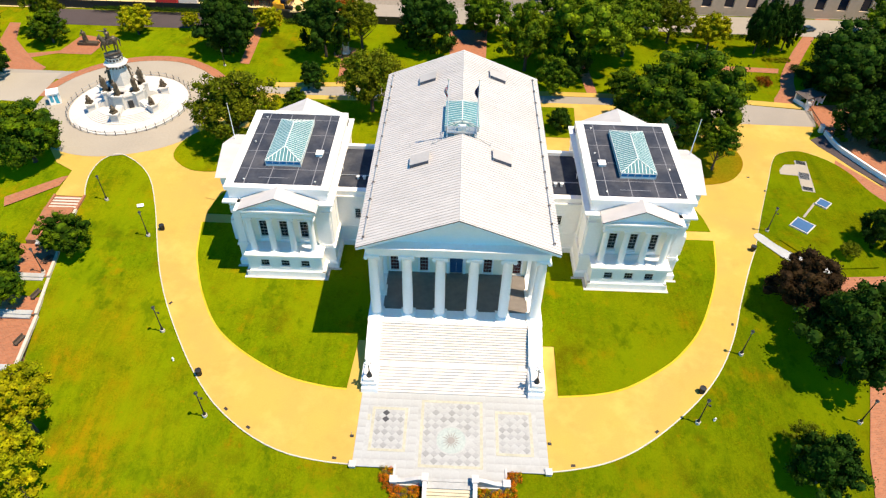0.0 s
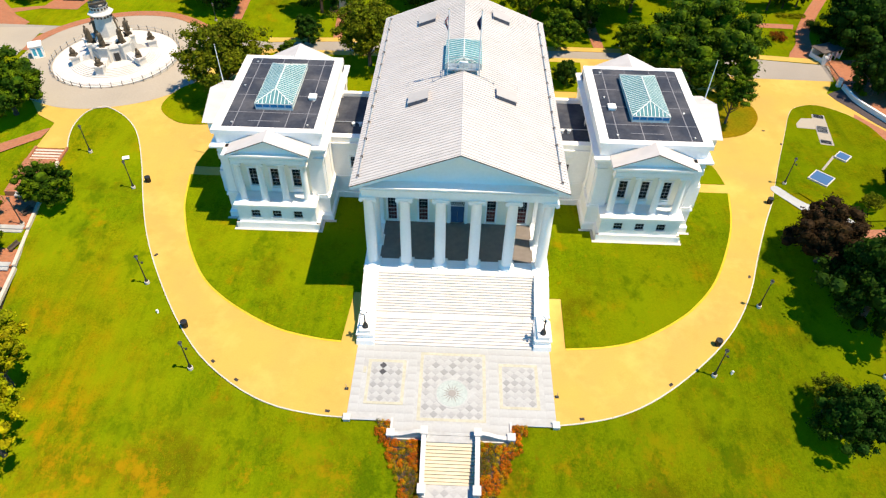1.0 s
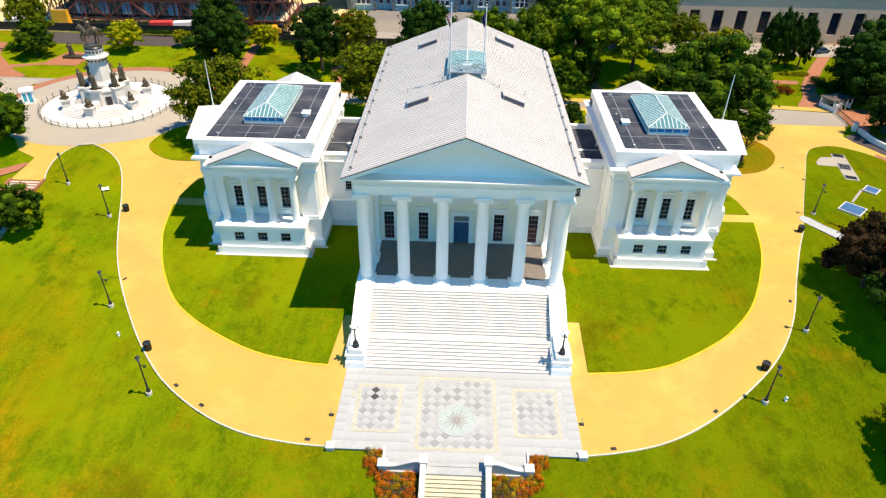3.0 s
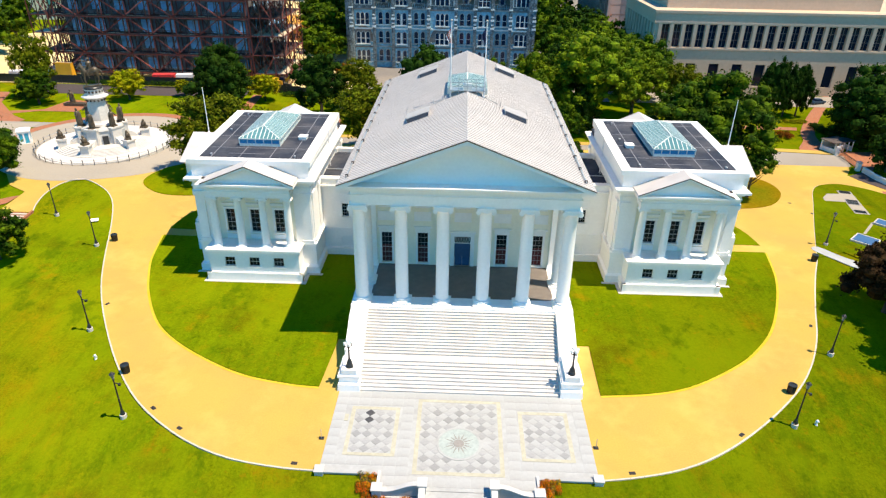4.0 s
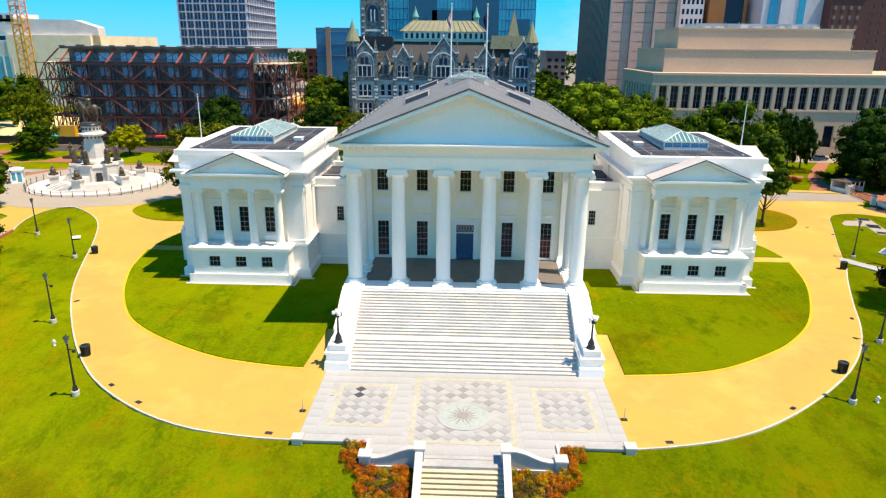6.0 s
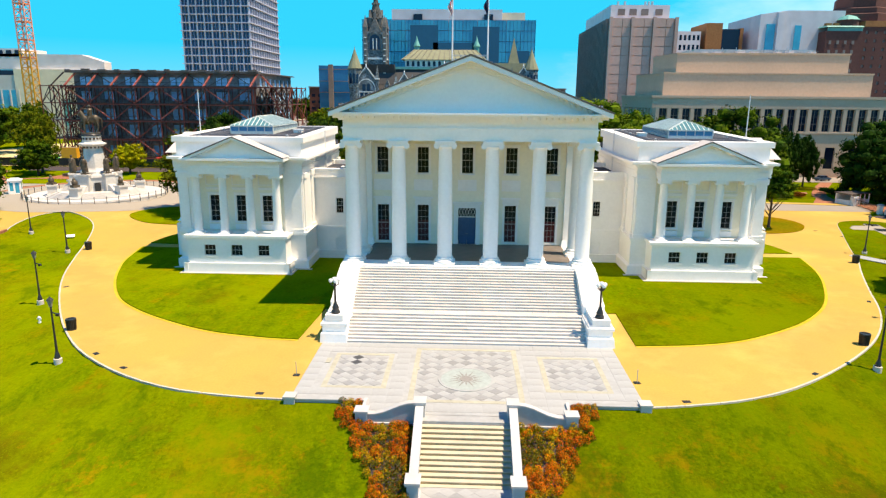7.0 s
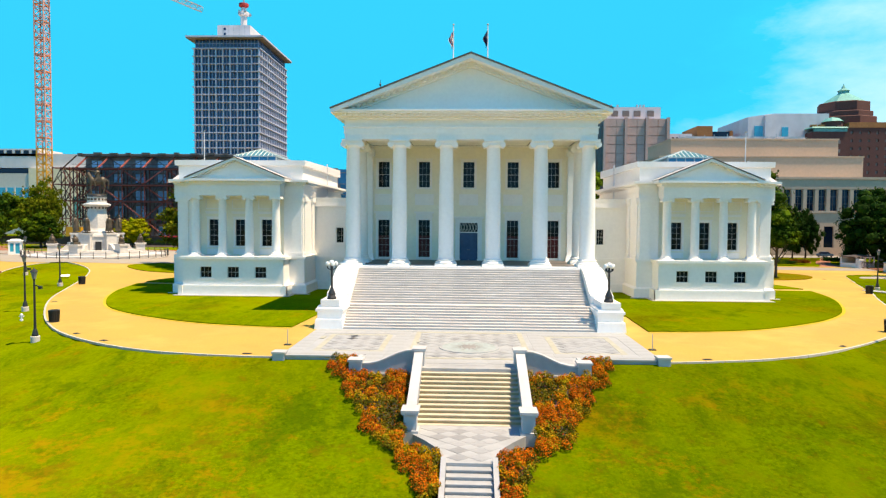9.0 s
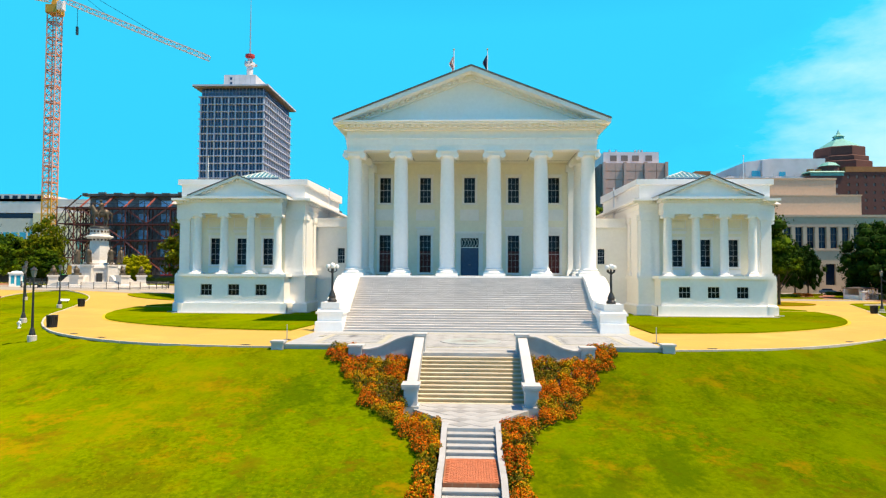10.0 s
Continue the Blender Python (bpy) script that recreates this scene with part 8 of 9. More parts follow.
bays = [(-33.6, 7.4, 1), (-21.0, 5.4, 0), (-7.8, 8.8, 1), (5.6, 5.6, 0), (18.0, 7.6, 1)]
for bx, bw, tall in bays:
    top = 26.4 if tall else 25.0
    rise = bw * (0.68 if tall else 0.8)
    bay = part("bay", Geo().box(bx - bw / 2, bx + bw / 2, HY - 1.3, HY, 0, 18.6), BLUESTONE, hall, "projecting gabled bay")
    part("bay_gable", Geo().box(bx - bw / 2, bx + bw / 2, HY - 1.3, HY, 18.6, top).prism([(bx - bw / 2 - 0.2, top), (bx + bw / 2 + 0.2, top), (bx, top + rise)], "y", HY - 1.35, HY + 4), ROCK, bay, "rock-faced stone gable")
    part("gable_trim", Geo().beam((bx - bw / 2 - 0.3, HY - 1.4, top), (bx, HY - 1.4, top + rise + 0.2), 0.24).beam((bx + bw / 2 + 0.3, HY - 1.4, top), (bx, HY - 1.4, top + rise + 0.2), 0.24), TRIM, bay)
    part("finial", Geo().lathe([(0.2, 0), (0.32, 0.6), (0.1, 1.0), (0.0, 1.6)], 8, bx, HY - 1.2, top + rise), TRIM, bay)
    for s in (-1, 1):
        ex = bx + s * bw / 2
        but = part("buttress", Geo().box(ex - 0.5, ex + 0.5, HY - 1.85, HY - 1.2, 0, top + 1.5).taper(ex - 0.6, ex + 0.6, HY - 2.0, HY - 0.9, top + 1.5, top + 5.4 - (0 if tall else 1.0), 0.56, 0.5), ROCK, bay)
        part("cap", Geo().box(ex - 0.7, ex + 0.7, HY - 2.05, HY - 1.1, top + 1.1, top + 1.6), TRIM, but)
        part("band", Geo().box(ex - 0.66, ex + 0.66, HY - 2.0, HY - 1.1, 18.9, 19.3), TRIM, but)
        for q in range(4):
            part("quoin", quoin_me if q % 2 == 0 else small_quoin, TRIM, but, at=pose(ex, HY - 1.85, 13.0 + 1.25 * q))
        for q in range(9):
            part("quoin", small_quoin, TRIM, but, at=pose(ex - s * 0.9, HY - 1.28, 0.6 + 1.3 * q) @ Matrix.Diagonal((0.55, 1, 1, 1)))
    if tall:
        part("arch", Geo().prism([(bx + u, 19.9 + v) for u, v in arched(bw - 1.0, 7.4, 14)], "y", HY - 1.48, HY - 1.3), TRIM, bay, "pale stone window arch")
        part("tympanum", Geo().prism([(bx + u, 20.0 + v) for u, v in arched(bw - 1.7, 7.0, 14)], "y", HY - 1.52, HY - 1.4), ROCK, bay)
        rows_b = ((2.2, (-1.55, 0, 1.55)), (8.0, (-1.55, 0, 1.55)), (13.9, (-1.45, 0, 1.45)))
    else:
        rows_b = ((2.2, (-1.0, 1.0)), (8.0, (-1.0, 1.0)), (13.9, (-1.0, 1.0)), (20.0, (-1.2, 0, 1.2)))
    if tall:
        for k in (-1.5, 0, 1.5):
            part("light", light_me, HALLGLASS, bay, at=pose(bx + k, HY - 1.42, 20.2) @ Matrix.Diagonal((1.15, 1, 1, 1)))
        for k in (-2.2, -0.75, 0.75, 2.2):
            part("mullion", mullion_me, TRIM, bay, at=pose(bx + k, HY - 1.42, 20.2))
        part("transom", Geo().box(bx - 2.4, bx + 2.4, HY - 1.72, HY - 1.45, 23.35, 23.7), TRIM, bay)
        for k in (-0.75, 0.75):
            part("light", light_me, HALLGLASS, bay, at=pose(bx + k, HY - 1.44, 23.8) @ Matrix.Diagonal((1.1, 1, 0.72, 1)))
        part("relief_arch", Geo().prism([(bx + u, 8.6 + v) for u, v in arched(bw - 0.9, 4.4, 14)], "y", HY - 1.4, HY - 1.3), TOWERSTONE, bay)
    for z, ks in rows_b:
        for k in ks:
            part("window_hood", hood_me, TRIM if z == 13.9 or not tall and z > 19 else HOOD, bay, at=pose(bx + k, HY - 1.40, z - 0.1))
            win = part("window", pane_me, HALLGLASS, bay, at=pose(bx + k, HY - 1.40, z))
            part("sash_bar", sash_me, TRIM, win)
        part("sill", Geo().box(bx + ks[0] - 0.9, bx + ks[-1] + 0.9, HY - 1.7, HY - 1.3, z - 0.45, z - 0.1), TRIM, bay)
        for a, b in zip(ks, ks[1:]):
            part("mullion", mullion_me, TRIM, bay, at=pose(bx + (a + b) / 2, HY - 1.34, z))
    for z in (6.6, 12.4, 18.4):
        part("string_course", Geo().box(bx - bw / 2 - 0.15, bx + bw / 2 + 0.15, HY - 1.5, HY - 1.3, z, z + 0.45), TRIM if z == 12.4 else TOWERSTONE, bay)
for a, b in zip(bays, bays[1:]):
    xs = a[0] + a[1] / 2, b[0] - b[1] / 2
    xm = sum(xs) / 2
    for k in (0.32, 0.68):
        x = xs[0] + (xs[1] - xs[0]) * k
        for z in (2.2, 8.0, 13.9):
            part("window_hood", hood_me, HOOD, hall, at=pose(x, HY - 0.06, z - 0.1) @ Matrix.Diagonal((1.15, 1, 1.02, 1)))
            win = part("window", pane_me, HALLGLASS, hall, at=pose(x, HY - 0.06, z) @ Matrix.Diagonal((1.1, 1, 1, 1)))
            part("sash_bar", sash_me, TRIM, win)
    for z in (1.8, 7.6, 13.5):
        part("sill", Geo().box(xs[0] + 0.4, xs[1] - 0.4, HY - 0.4, HY, z, z + 0.32), TRIM if z > 12 else HOOD, hall)
    balusters = Geo().box(xs[0] + 0.3, xs[1] - 0.3, HY - 0.55, HY - 0.1, 20.3, 20.6).box(xs[0] + 0.3, xs[1] - 0.3, HY - 0.45, HY - 0.1, 18.9, 19.1)
    for i in range(9):
        x = xs[0] + 0.5 + (xs[1] - xs[0] - 1.0) * i / 8
        balusters.box(x - 0.12, x + 0.12, HY - 0.42, HY - 0.18, 19.1, 20.3)
    part("parapet", balusters, ROCK, hall, "dark stone balustrade")
    part("eaves_roof", Geo().prism([(HY + 0.3, 20.4), (HY + 3.6, 25.6), (HY + 3.6, 20.4)], "x", xs[0] + 0.5, xs[1] - 0.5), TANROOF, hall, "sunlit tan slate slope")
    dm = part("dormer", Geo().prism([(xm - 1.15, 19.6), (xm + 1.15, 19.6), (xm + 1.15, 24.2), (xm, 27.4), (xm - 1.15, 24.2)], "y", HY - 0.2, HY + 3), ROCK, hall, "small steep gabled dormer")
    part("gable_trim", Geo().beam((xm - 1.35, HY - 0.25, 24.0), (xm, HY - 0.25, 27.7), 0.2).beam((xm + 1.35, HY - 0.25, 24.0), (xm, HY - 0.25, 27.7), 0.2), TOWERSTONE, dm)
    for s in (-1, 1):
        part("kneeler", Geo().box(xm + s * 1.3 - 0.25, xm + s * 1.3 + 0.25, HY - 0.45, HY, 23.8, 24.5), TRIM, dm)
    part("window", pane_me, HALLGLASS, dm, at=pose(xm, HY - 0.22, 20.4) @ Matrix.Diagonal((1.05, 1, 0.95, 1)))
part("roof", Geo().taper(HX0 + 0.5, HX1 - 0.5, HY + 2.2, 187, 24.5, 31.3, 4.5, 4.0), DARKSLATE, hall, "steep dark slate roof")
part("ridge_cap", Geo().box(HX0 + 4.5, HX1 - 4.5, HY + 5.4, HY + 6.3, 31.1, 31.9), COPPER, hall, "green copper ridge")
part("clerestory", Geo().box(-21.6, 5.4, 162, 180, 30.6, 34.4), TRIM, hall)
part("upper_roof", Geo().taper(-22.8, 6.4, 161, 181, 34.4, 38.0, 3.8, 6.0), LEADROOF, hall, "olive green ridge roof")
for i in range(15):
    part("roof_rib", Geo().beam((-22.2 + 2.0 * i, 160.95, 34.45), (-18.6 + 1.5 * i, 167.0, 38.05), 0.22), TANROOF, hall)
    part("clerestory_window", Geo().prism([(-20.6 + 1.8 * i + u, 32.2 + v) for u, v in arched(0.9, 1.7, 6)], "y", 161.9, 162.0), DEEPGLASS, hall)
for x in (-18.0, 2.8):
    part("roof_turret", Geo().lathe([(0.9, 37.0), (0.9, 39.0), (1.25, 39.2), (0.5, 41.0), (0.0, 42.8)], 8, x, 168), COPPER, hall)
part("side_roof", Geo().taper(HX0 + 1, HX0 + 14, HY + 3, 160, 26, 32.6, 0.5, 2.6), DARKSLATE, hall)
part("side_roof", Geo().taper(HX1 - 14, HX1 - 1, HY + 3, 160, 29, 33.2, 0.5, 0.5), LEADROOF, hall)
part("roof_spire", Geo().taper(13.0, 17.4, 159, 163, 31.5, 41.5, 2.18, 1.98), LEADROOF, hall, "steep pyramid roof")
for x in (HX0 + 0.8, HX1 - 0.8):
    tur = part("turret", Geo().lathe([(1.9, 0), (1.9, 24.5), (2.2, 25.0), (2.2, 30.5), (2.5, 31.0)], 10, x, HY), ROCK, hall, "round corner turret with pointed cap")
    part("cap", Geo().lathe([(2.5, 31.0), (1.2, 34.2), (0.15, 37.2), (0.0, 38.5)], 10, x, HY), LEADROOF, tur)
    for i in range(5):
        a = radians(-150 + 30 * i)
        part("window", pane_me, DEEPGLASS, tur, at=pose(x + 2.18 * math.cos(a), HY + 2.18 * math.sin(a), 26.2, 0, 0, math.degrees(a) + 90) @ Matrix.Diagonal((0.7, 1, 0.9, 1)))
SPIREROOF = mat("grey_green_spire", (0.055, 0.062, 0.058), 0.8, grain=1.5, vary=0.25)
TX, TY = -31.4, 162.5
tow = part("clock_tower", Geo().box(TX - 3.5, TX + 3.5, TY - 3.5, TY + 3.5, 20, 42.5).box(TX - 3.8, TX + 3.8, TY - 3.8, TY + 3.8, 42.5, 43.1), ROCK, hall, "square stone clock tower")
part("string_course", Geo().box(TX - 3.7, TX + 3.7, TY - 3.7, TY + 3.7, 34.2, 34.8).box(TX - 3.7, TX + 3.7, TY - 3.7, TY + 3.7, 29.5, 30.0), TRIM, tow)
part("belfry_arch", Geo().prism([(TX + u, 37.0 + v) for u, v in arched(4.2, 5.5, 12)], "y", TY - 3.58, TY - 3.4), TOWERSTONE, tow)
part("belfry_opening", Geo().prism([(TX + u, 37.4 + v) for u, v in arched(3.4, 4.6, 12)], "y", TY - 3.66, TY - 3.5), HALLGLASS, tow)
for k in (-0.6, 0.6):
    part("mullion", Geo().box(TX + k - 0.14, TX + k + 0.14, TY - 3.8, TY - 3.6, 37.4, 41.0), TRIM, tow)
for s in (-1, 1):
    for q in range(11):
        part("quoin", small_quoin, TOWERSTONE, tow, at=pose(TX + s * 3.25, TY - 3.95, 22.0 + 1.9 * q))
part("clock_face", Geo().lathe([(0.85, 0), (0.85, 0.15)], 20), TOWERSTONE, tow, "weathered round clock face", at=pose(TX, TY - 3.3, 45.0, 90, 0, 0))
for sx in (-1, 1):
    for sy in (-1, 1):
        part("pinnacle", Geo().box(TX + sx * 3.2 - 0.65, TX + sx * 3.2 + 0.65, TY + sy * 3.2 - 0.65, TY + sy * 3.2 + 0.65, 20, 44.5).taper(TX + sx * 3.2 - 0.75, TX + sx * 3.2 + 0.75, TY + sy * 3.2 - 0.75, TY + sy * 3.2 + 0.75, 44.5, 48.6, 0.74, 0.74), TOWERSTONE, tow)
part("clock_gable", Geo().prism([(TX - 2.2, 43), (TX + 2.2, 43), (TX, 48)], "y", TY - 3.4, TY + 3.4).prism([(TY - 2.2, 43), (TY + 2.2, 43), (TY, 48)], "x", TX - 3.4, TX + 3.4), TOWERSTONE, tow)
part("spire", Geo().lathe([(3.3, 43), (2.3, 47.2), (1.0, 52.2), (0.2, 56.0), (0.0, 57.5)], 8, TX, TY), SPIREROOF, tow, "tall tapering spire")
for i in range(8):
    a = math.tau * (i + 0.5) / 8
    for z, r in ((45.0, 2.9), (47.4, 2.3), (49.8, 1.65), (52.2, 1.05), (54.4, 0.6)):
        part("crocket", Geo().box(-0.22, 0.3, -0.16, 0.16, -0.2, 0.35), TOWERSTONE, tow, at=pose(TX + r * math.cos(a), TY + r * math.sin(a), z, 0, 0, math.degrees(a)))
for i in range(4):
    a = math.tau * (i + 0.5) / 4
    part("spirelet", Geo().box(-0.5, 0.5, -0.5, 0.5, 43, 47.6).taper(-0.6, 0.6, -0.6, 0.6, 47.6, 50.6, 0.58, 0.58), TOWERSTONE, tow, at=pose(TX + 2.35 * math.cos(a), TY + 2.35 * math.sin(a), 0))
    b = math.tau * i / 4
    part("lucarne", Geo().prism([(-0.55, 47.6), (0.55, 47.6), (0.55, 48.6), (0, 50.4), (-0.55, 48.6)], "y", -2.4, -0.9), TOWERSTONE, tow, "small gabled spire dormer", at=pose(TX, TY, 0, 0, 0, math.degrees(b)))
part("finial", Geo().lathe([(0.12, 56.6), (0.36, 57.3), (0.12, 57.8), (0.06, 58.8), (0.0, 59.1)], 8, TX, TY), IRON, tow)


def office(name, label, x0, x1, y0, y1, top, nx, nz, ny, body, pane, z0=4.0, wf=0.72, hf=0.68):
    """An office block: recessed panes in a grid between piers and floor edges, front and inner flank."""
    b = thing(name, label, "building")
    part("core", Geo().box(x0 + 0.5, x1 - 0.5, y0 + 0.5, y1 - 0.5, 0, top - 0.2), GREYWALL, b)
    dx, dz, dy = (x1 - x0) / nx, (top - z0) / nz, (y1 - y0) / ny
    front = [(x0 + dx * (i + 0.5 - wf / 2), x0 + dx * (i + 0.5 + wf / 2), z0 + dz * (j + 0.5 - hf / 2), z0 + dz * (j + 0.5 + hf / 2)) for i in range(nx) for j in range(nz)]
    part("front_wall", Geo().wall(x0, x1, 0, top, y0, y0 + 0.7, front), body, b)
    flank = [(y0 + dy * (i + 0.5 - wf / 2), y0 + dy * (i + 0.5 + wf / 2), z0 + dz * (j + 0.5 - hf / 2), z0 + dz * (j + 0.5 + hf / 2)) for i in range(ny) for j in range(nz)]
    inner = x1 if (x0 + x1) < 0 else x0
    a, c = (x1 - 0.7, x1) if (x0 + x1) < 0 else (x0, x0 + 0.7)
    part("side_wall", Geo().wall(y0 + 0.7, y1, 0, top, a, c, flank, "y"), body, b)
    windows(b, x0 + dx / 2, z0 + dz * (0.5 - hf / 2), dx, dz, nx, nz, dx * wf, dz * hf, y0, pane, 0.45)
    windows(b, y0 + dy / 2, z0 + dz * (0.5 - hf / 2), dy, dz, ny, nz, dy * wf, dz * hf, inner, pane, 0.45, facing="-x" if inner == x0 else "x")
    part("roof_slab", Geo().box(x0, x1, y0, y1, top, top + 0.6), body, b)
    return b


TOWERWALL = mat("pale_grey_tower_concrete", (0.50, 0.52, 0.62), 0.8, grain=1.0, vary=0.05)
TS, TT = -129.0, 89.4
TOWERFIN = mat("blue_grey_tower_fin", (0.26, 0.31, 0.46), 0.7, grain=1.0, vary=0.06)
TOWERGLASS = glass("dark_blue_tower_glass", (0.010, 0.035, 0.10), 0.08)
SOFFIT = mat("brown_roof_soffit", (0.20, 0.17, 0.13), 0.8, grain=1.0)
tw = office("office_tower", "tall blue-grey office tower with deep window grid and overhanging roof", TS, TS + 30.5, 236, 280, TT, 9, 24, 12, TOWERFIN, TOWERGLASS, 4.0, 0.78, 0.80)
ledge = Geo().ring(TS - 1.0, TS + 31.5, 235.0, 281, 0, 0.32, TS + 0.2, TS + 30.3, 236.2, 279.8).mesh("floor_ledge", TOWERWALL)
half_pier = Geo().box(-0.10, 0.10, -0.25, 0.5, 4.0, TT).mesh("fin", TOWERFIN)
for j in range(1, 25):
    part("floor_ledge", ledge, TOWERWALL, tw, at=pose(0, 0, 4.0 + (TT - 4) / 24 * j - 0.2))
for i in range(10):
    part("fin", Geo().box(-0.28, 0.28, -0.55, 0.1, 4.0, TT), TOWERWALL, tw, "pale vertical fin", at=pose(TS + 30.5 / 9 * i, 236.0, 0))
    if i < 9:
        part("fin", half_pier, TOWERFIN, tw, at=pose(TS + 30.5 / 9 * (i + 0.5), 236.0, 0))
for i in range(13):
    part("fin", Geo().box(-0.1, 0.55, -0.28, 0.28, 4.0, TT), TOWERWALL, tw, at=pose(TS + 30.5, 236 + 44 / 12 * i, 0))
part("top_storey", Geo().box(TS + 0.3, TS + 30.2, 236.3, 279.5, TT + 0.6, TT + 4.2), TOWERGLASS, tw)
for i in range(19):
    part("mullion", Geo().box(-0.09, 0.09, 0, 0.25, TT + 0.6, TT + 4.2), TOWERFIN, tw, at=pose(TS + 0.4 + 29.7 / 18 * i, 236.1, 0))
for i in range(25):
    part("mullion", Geo().box(0, 0.25, -0.09, 0.09, TT + 0.6, TT + 4.2), TOWERFIN, tw, at=pose(TS + 30.15, 236.4 + 43.0 / 24 * i, 0))
part("rail", Geo().box(TS + 0.2, TS + 30.3, 236.12, 236.3, TT + 2.3, TT + 2.5).box(TS + 30.2, TS + 30.36, 236.3, 279.5, TT + 2.3, TT + 2.5), TOWERFIN, tw)
part("roof_overhang", Geo().box(TS - 3.2, TS + 33.4, 233.0, 282.5, TT + 4.55, TT + 5.3), TOWERWALL, tw, "wide flat overhanging roof")
part("soffit", Geo().box(TS - 3.0, TS + 33.2, 233.2, 282.3, TT + 4.2, TT + 4.55), SOFFIT, tw)
pent = part("penthouse", Geo().box(TS + 7.0, TS + 23.0, 246, 264, TT + 5.3, TT + 13.8), PALEWALL, tw, "white roof penthouse")
for k in range(1, 6):
    part("joint", Geo().box(TS + 7.0 + 2.67 * k - 0.06, TS + 7.0 + 2.67 * k + 0.06, 245.96, 246, TT + 5.4, TT + 13.6), STEEL, pent)
for zz in (9.0, 11.4):
    part("vent", Geo().box(TS + 10.1, TS + 11.2, 245.9, 246.0, TT + zz, TT + zz + 1.2), TOWERGLASS, pent)
MXX, MB = TS + 17.2, TT + 15.8
part("mast_base", Geo().lathe([(1.6, MB - 2.5), (1.6, MB + 4.5), (2.6, MB + 5.1), (2.6, MB + 6.5), (1.4, MB + 7.1), (1.2, MB + 8.7)], 12, MXX, 254), PALEWALL, tw)
part("beacon_drum", Geo().lathe([(1.2, MB + 8.7), (2.4, MB + 9.5), (2.4, MB + 10.7), (0.4, MB + 11.3)], 12, MXX, 254), RED, tw, "red aircraft warning drum")
part("mast", Geo().lathe([(0.45, MB + 11), (0.3, MB + 26), (0.12, MB + 41)], 8, MXX, 254), STEEL, tw)
for i in range(5):
    a = 1.2 * i + 0.4
    part("dish", Geo().lathe([(0.0, -0.2), (0.8, 0.1), (0.85, 0.2)], 10), STEEL, tw, at=pose(MXX + 3.0 * math.cos(a), 254 + 3.0 * math.sin(a), MB + 5.5 + (i % 3), 90, 0, 40 * i))

gl = thing("glass_tower", "broad blue glass office block behind the gothic hall", "building")
part("core", Geo().box(-41.6, 26.0, 200.6, 235, 0, 50.5), GREYWALL, gl)
pm = Geo().box(0.03, 5.57, 0, 0.1, 0.04, 3.9).mesh("curtain_pane", BLUEGLASS)
for i in range(12):
    for j in range(7):
        part("curtain_pane", pm, BLUEGLASS, gl, at=pose(-42.0 + 5.67 * i, 200.0 + 0.05 * math.sin(i * 3 + j), 23.5 + 4.0 * j, 0.35 * math.sin(i * 1.7 + j), 0, 0.5 * math.sin(i * 2.3 + j * 1.1)))
part("lower_glazing", Geo().box(-42.0, 26.2, 200.1, 200.6, 0, 23.5), BLUEGLASS, gl)
for xa, xb, za, zb in ((-23.0, -12.0, 24.0, 49.5), (1.5, 12.0, 24.0, 49.0), (-14.0, 2.0, 38.0, 43.0), (18.0, 24.0, 24.0, 40.0)):
    part("dark_glazing", Geo().box(xa, xb, 199.82, 199.9, za, zb), SEEGLASS, gl, "dark see-through glazing")
for xa in (-22.0, 6.0):
    part("plant_box", Geo().box(xa, xa + 3.5, 203, 206, 51.5, 54.0), DEEPGLASS, gl)
part("side_glazing", Geo().box(25.7, 26.2, 200.6, 235, 0, 51.5), BLUEGLASS, gl)
grid = Geo()
for i in range(49):
    grid.box(-42.05 + 1.417 * i - 0.04, -42.05 + 1.417 * i + 0.04, 199.9, 200.1, 23.5, 51.5)
for j in range(8):
    grid.box(-42.0, 26.0, 199.93, 200.1, 23.46 + 4 * j, 23.54 + 4 * j)
tagged(part("mullions", grid, DEEPGLASS, gl), kind="stuff")
part("penthouse", Geo().box(-30.8, 13.2, 205, 230, 50.5, 56.0), PALEWALL, gl, "pale roof penthouse")
part("penthouse", Geo().box(13.2, 22.5, 208, 226, 50.5, 55.2), CREAM, gl)

cb = thing("ribbed_building", "massive pale concrete block with dark ribbed flank and white penthouse", "building")
part("body", Geo().box(60.0, 88.0, 226, 300, 0, 55.3), PRECAST, cb)
for i in range(4):
    part("pier", Geo().box(59.8 + 9.2 * i, 61.1 + 9.2 * i, 224.8, 226, 0, 55.8), PRECAST, cb)
for i in range(3):
    for j in range(14):
        part("panel", Geo().box(61.3 + 9.2 * i, 65.2 + 9.2 * i, 225.6, 226, 1.2 + 3.9 * j, 4.7 + 3.9 * j).box(65.4 + 9.2 * i, 68.6 + 9.2 * i, 225.6, 226, 1.2 + 3.9 * j, 4.7 + 3.9 * j), PRECAST, cb)
for i in range(26):
    part("fin", Geo().box(58.9, 60.0, 227.5 + 2.8 * i, 228.6 + 2.8 * i, 0, 55.3), GREYWALL, cb)
part("penthouse", Geo().box(61.0, 86.0, 230, 290, 55.3, 61.2), PALEWALL, cb, "white louvred penthouse")
for x in (64, 69, 74, 80):
    part("louvre", Geo().box(x, x + 3, 229.8, 230, 57, 59.6), GREYWALL, cb)
for x in (66, 69, 78, 79.5, 81):
    part("flue", Geo().lathe([(0.5, 61.2), (0.5, 64), (0.3, 64)], 8, x, 240), STEEL, cb)

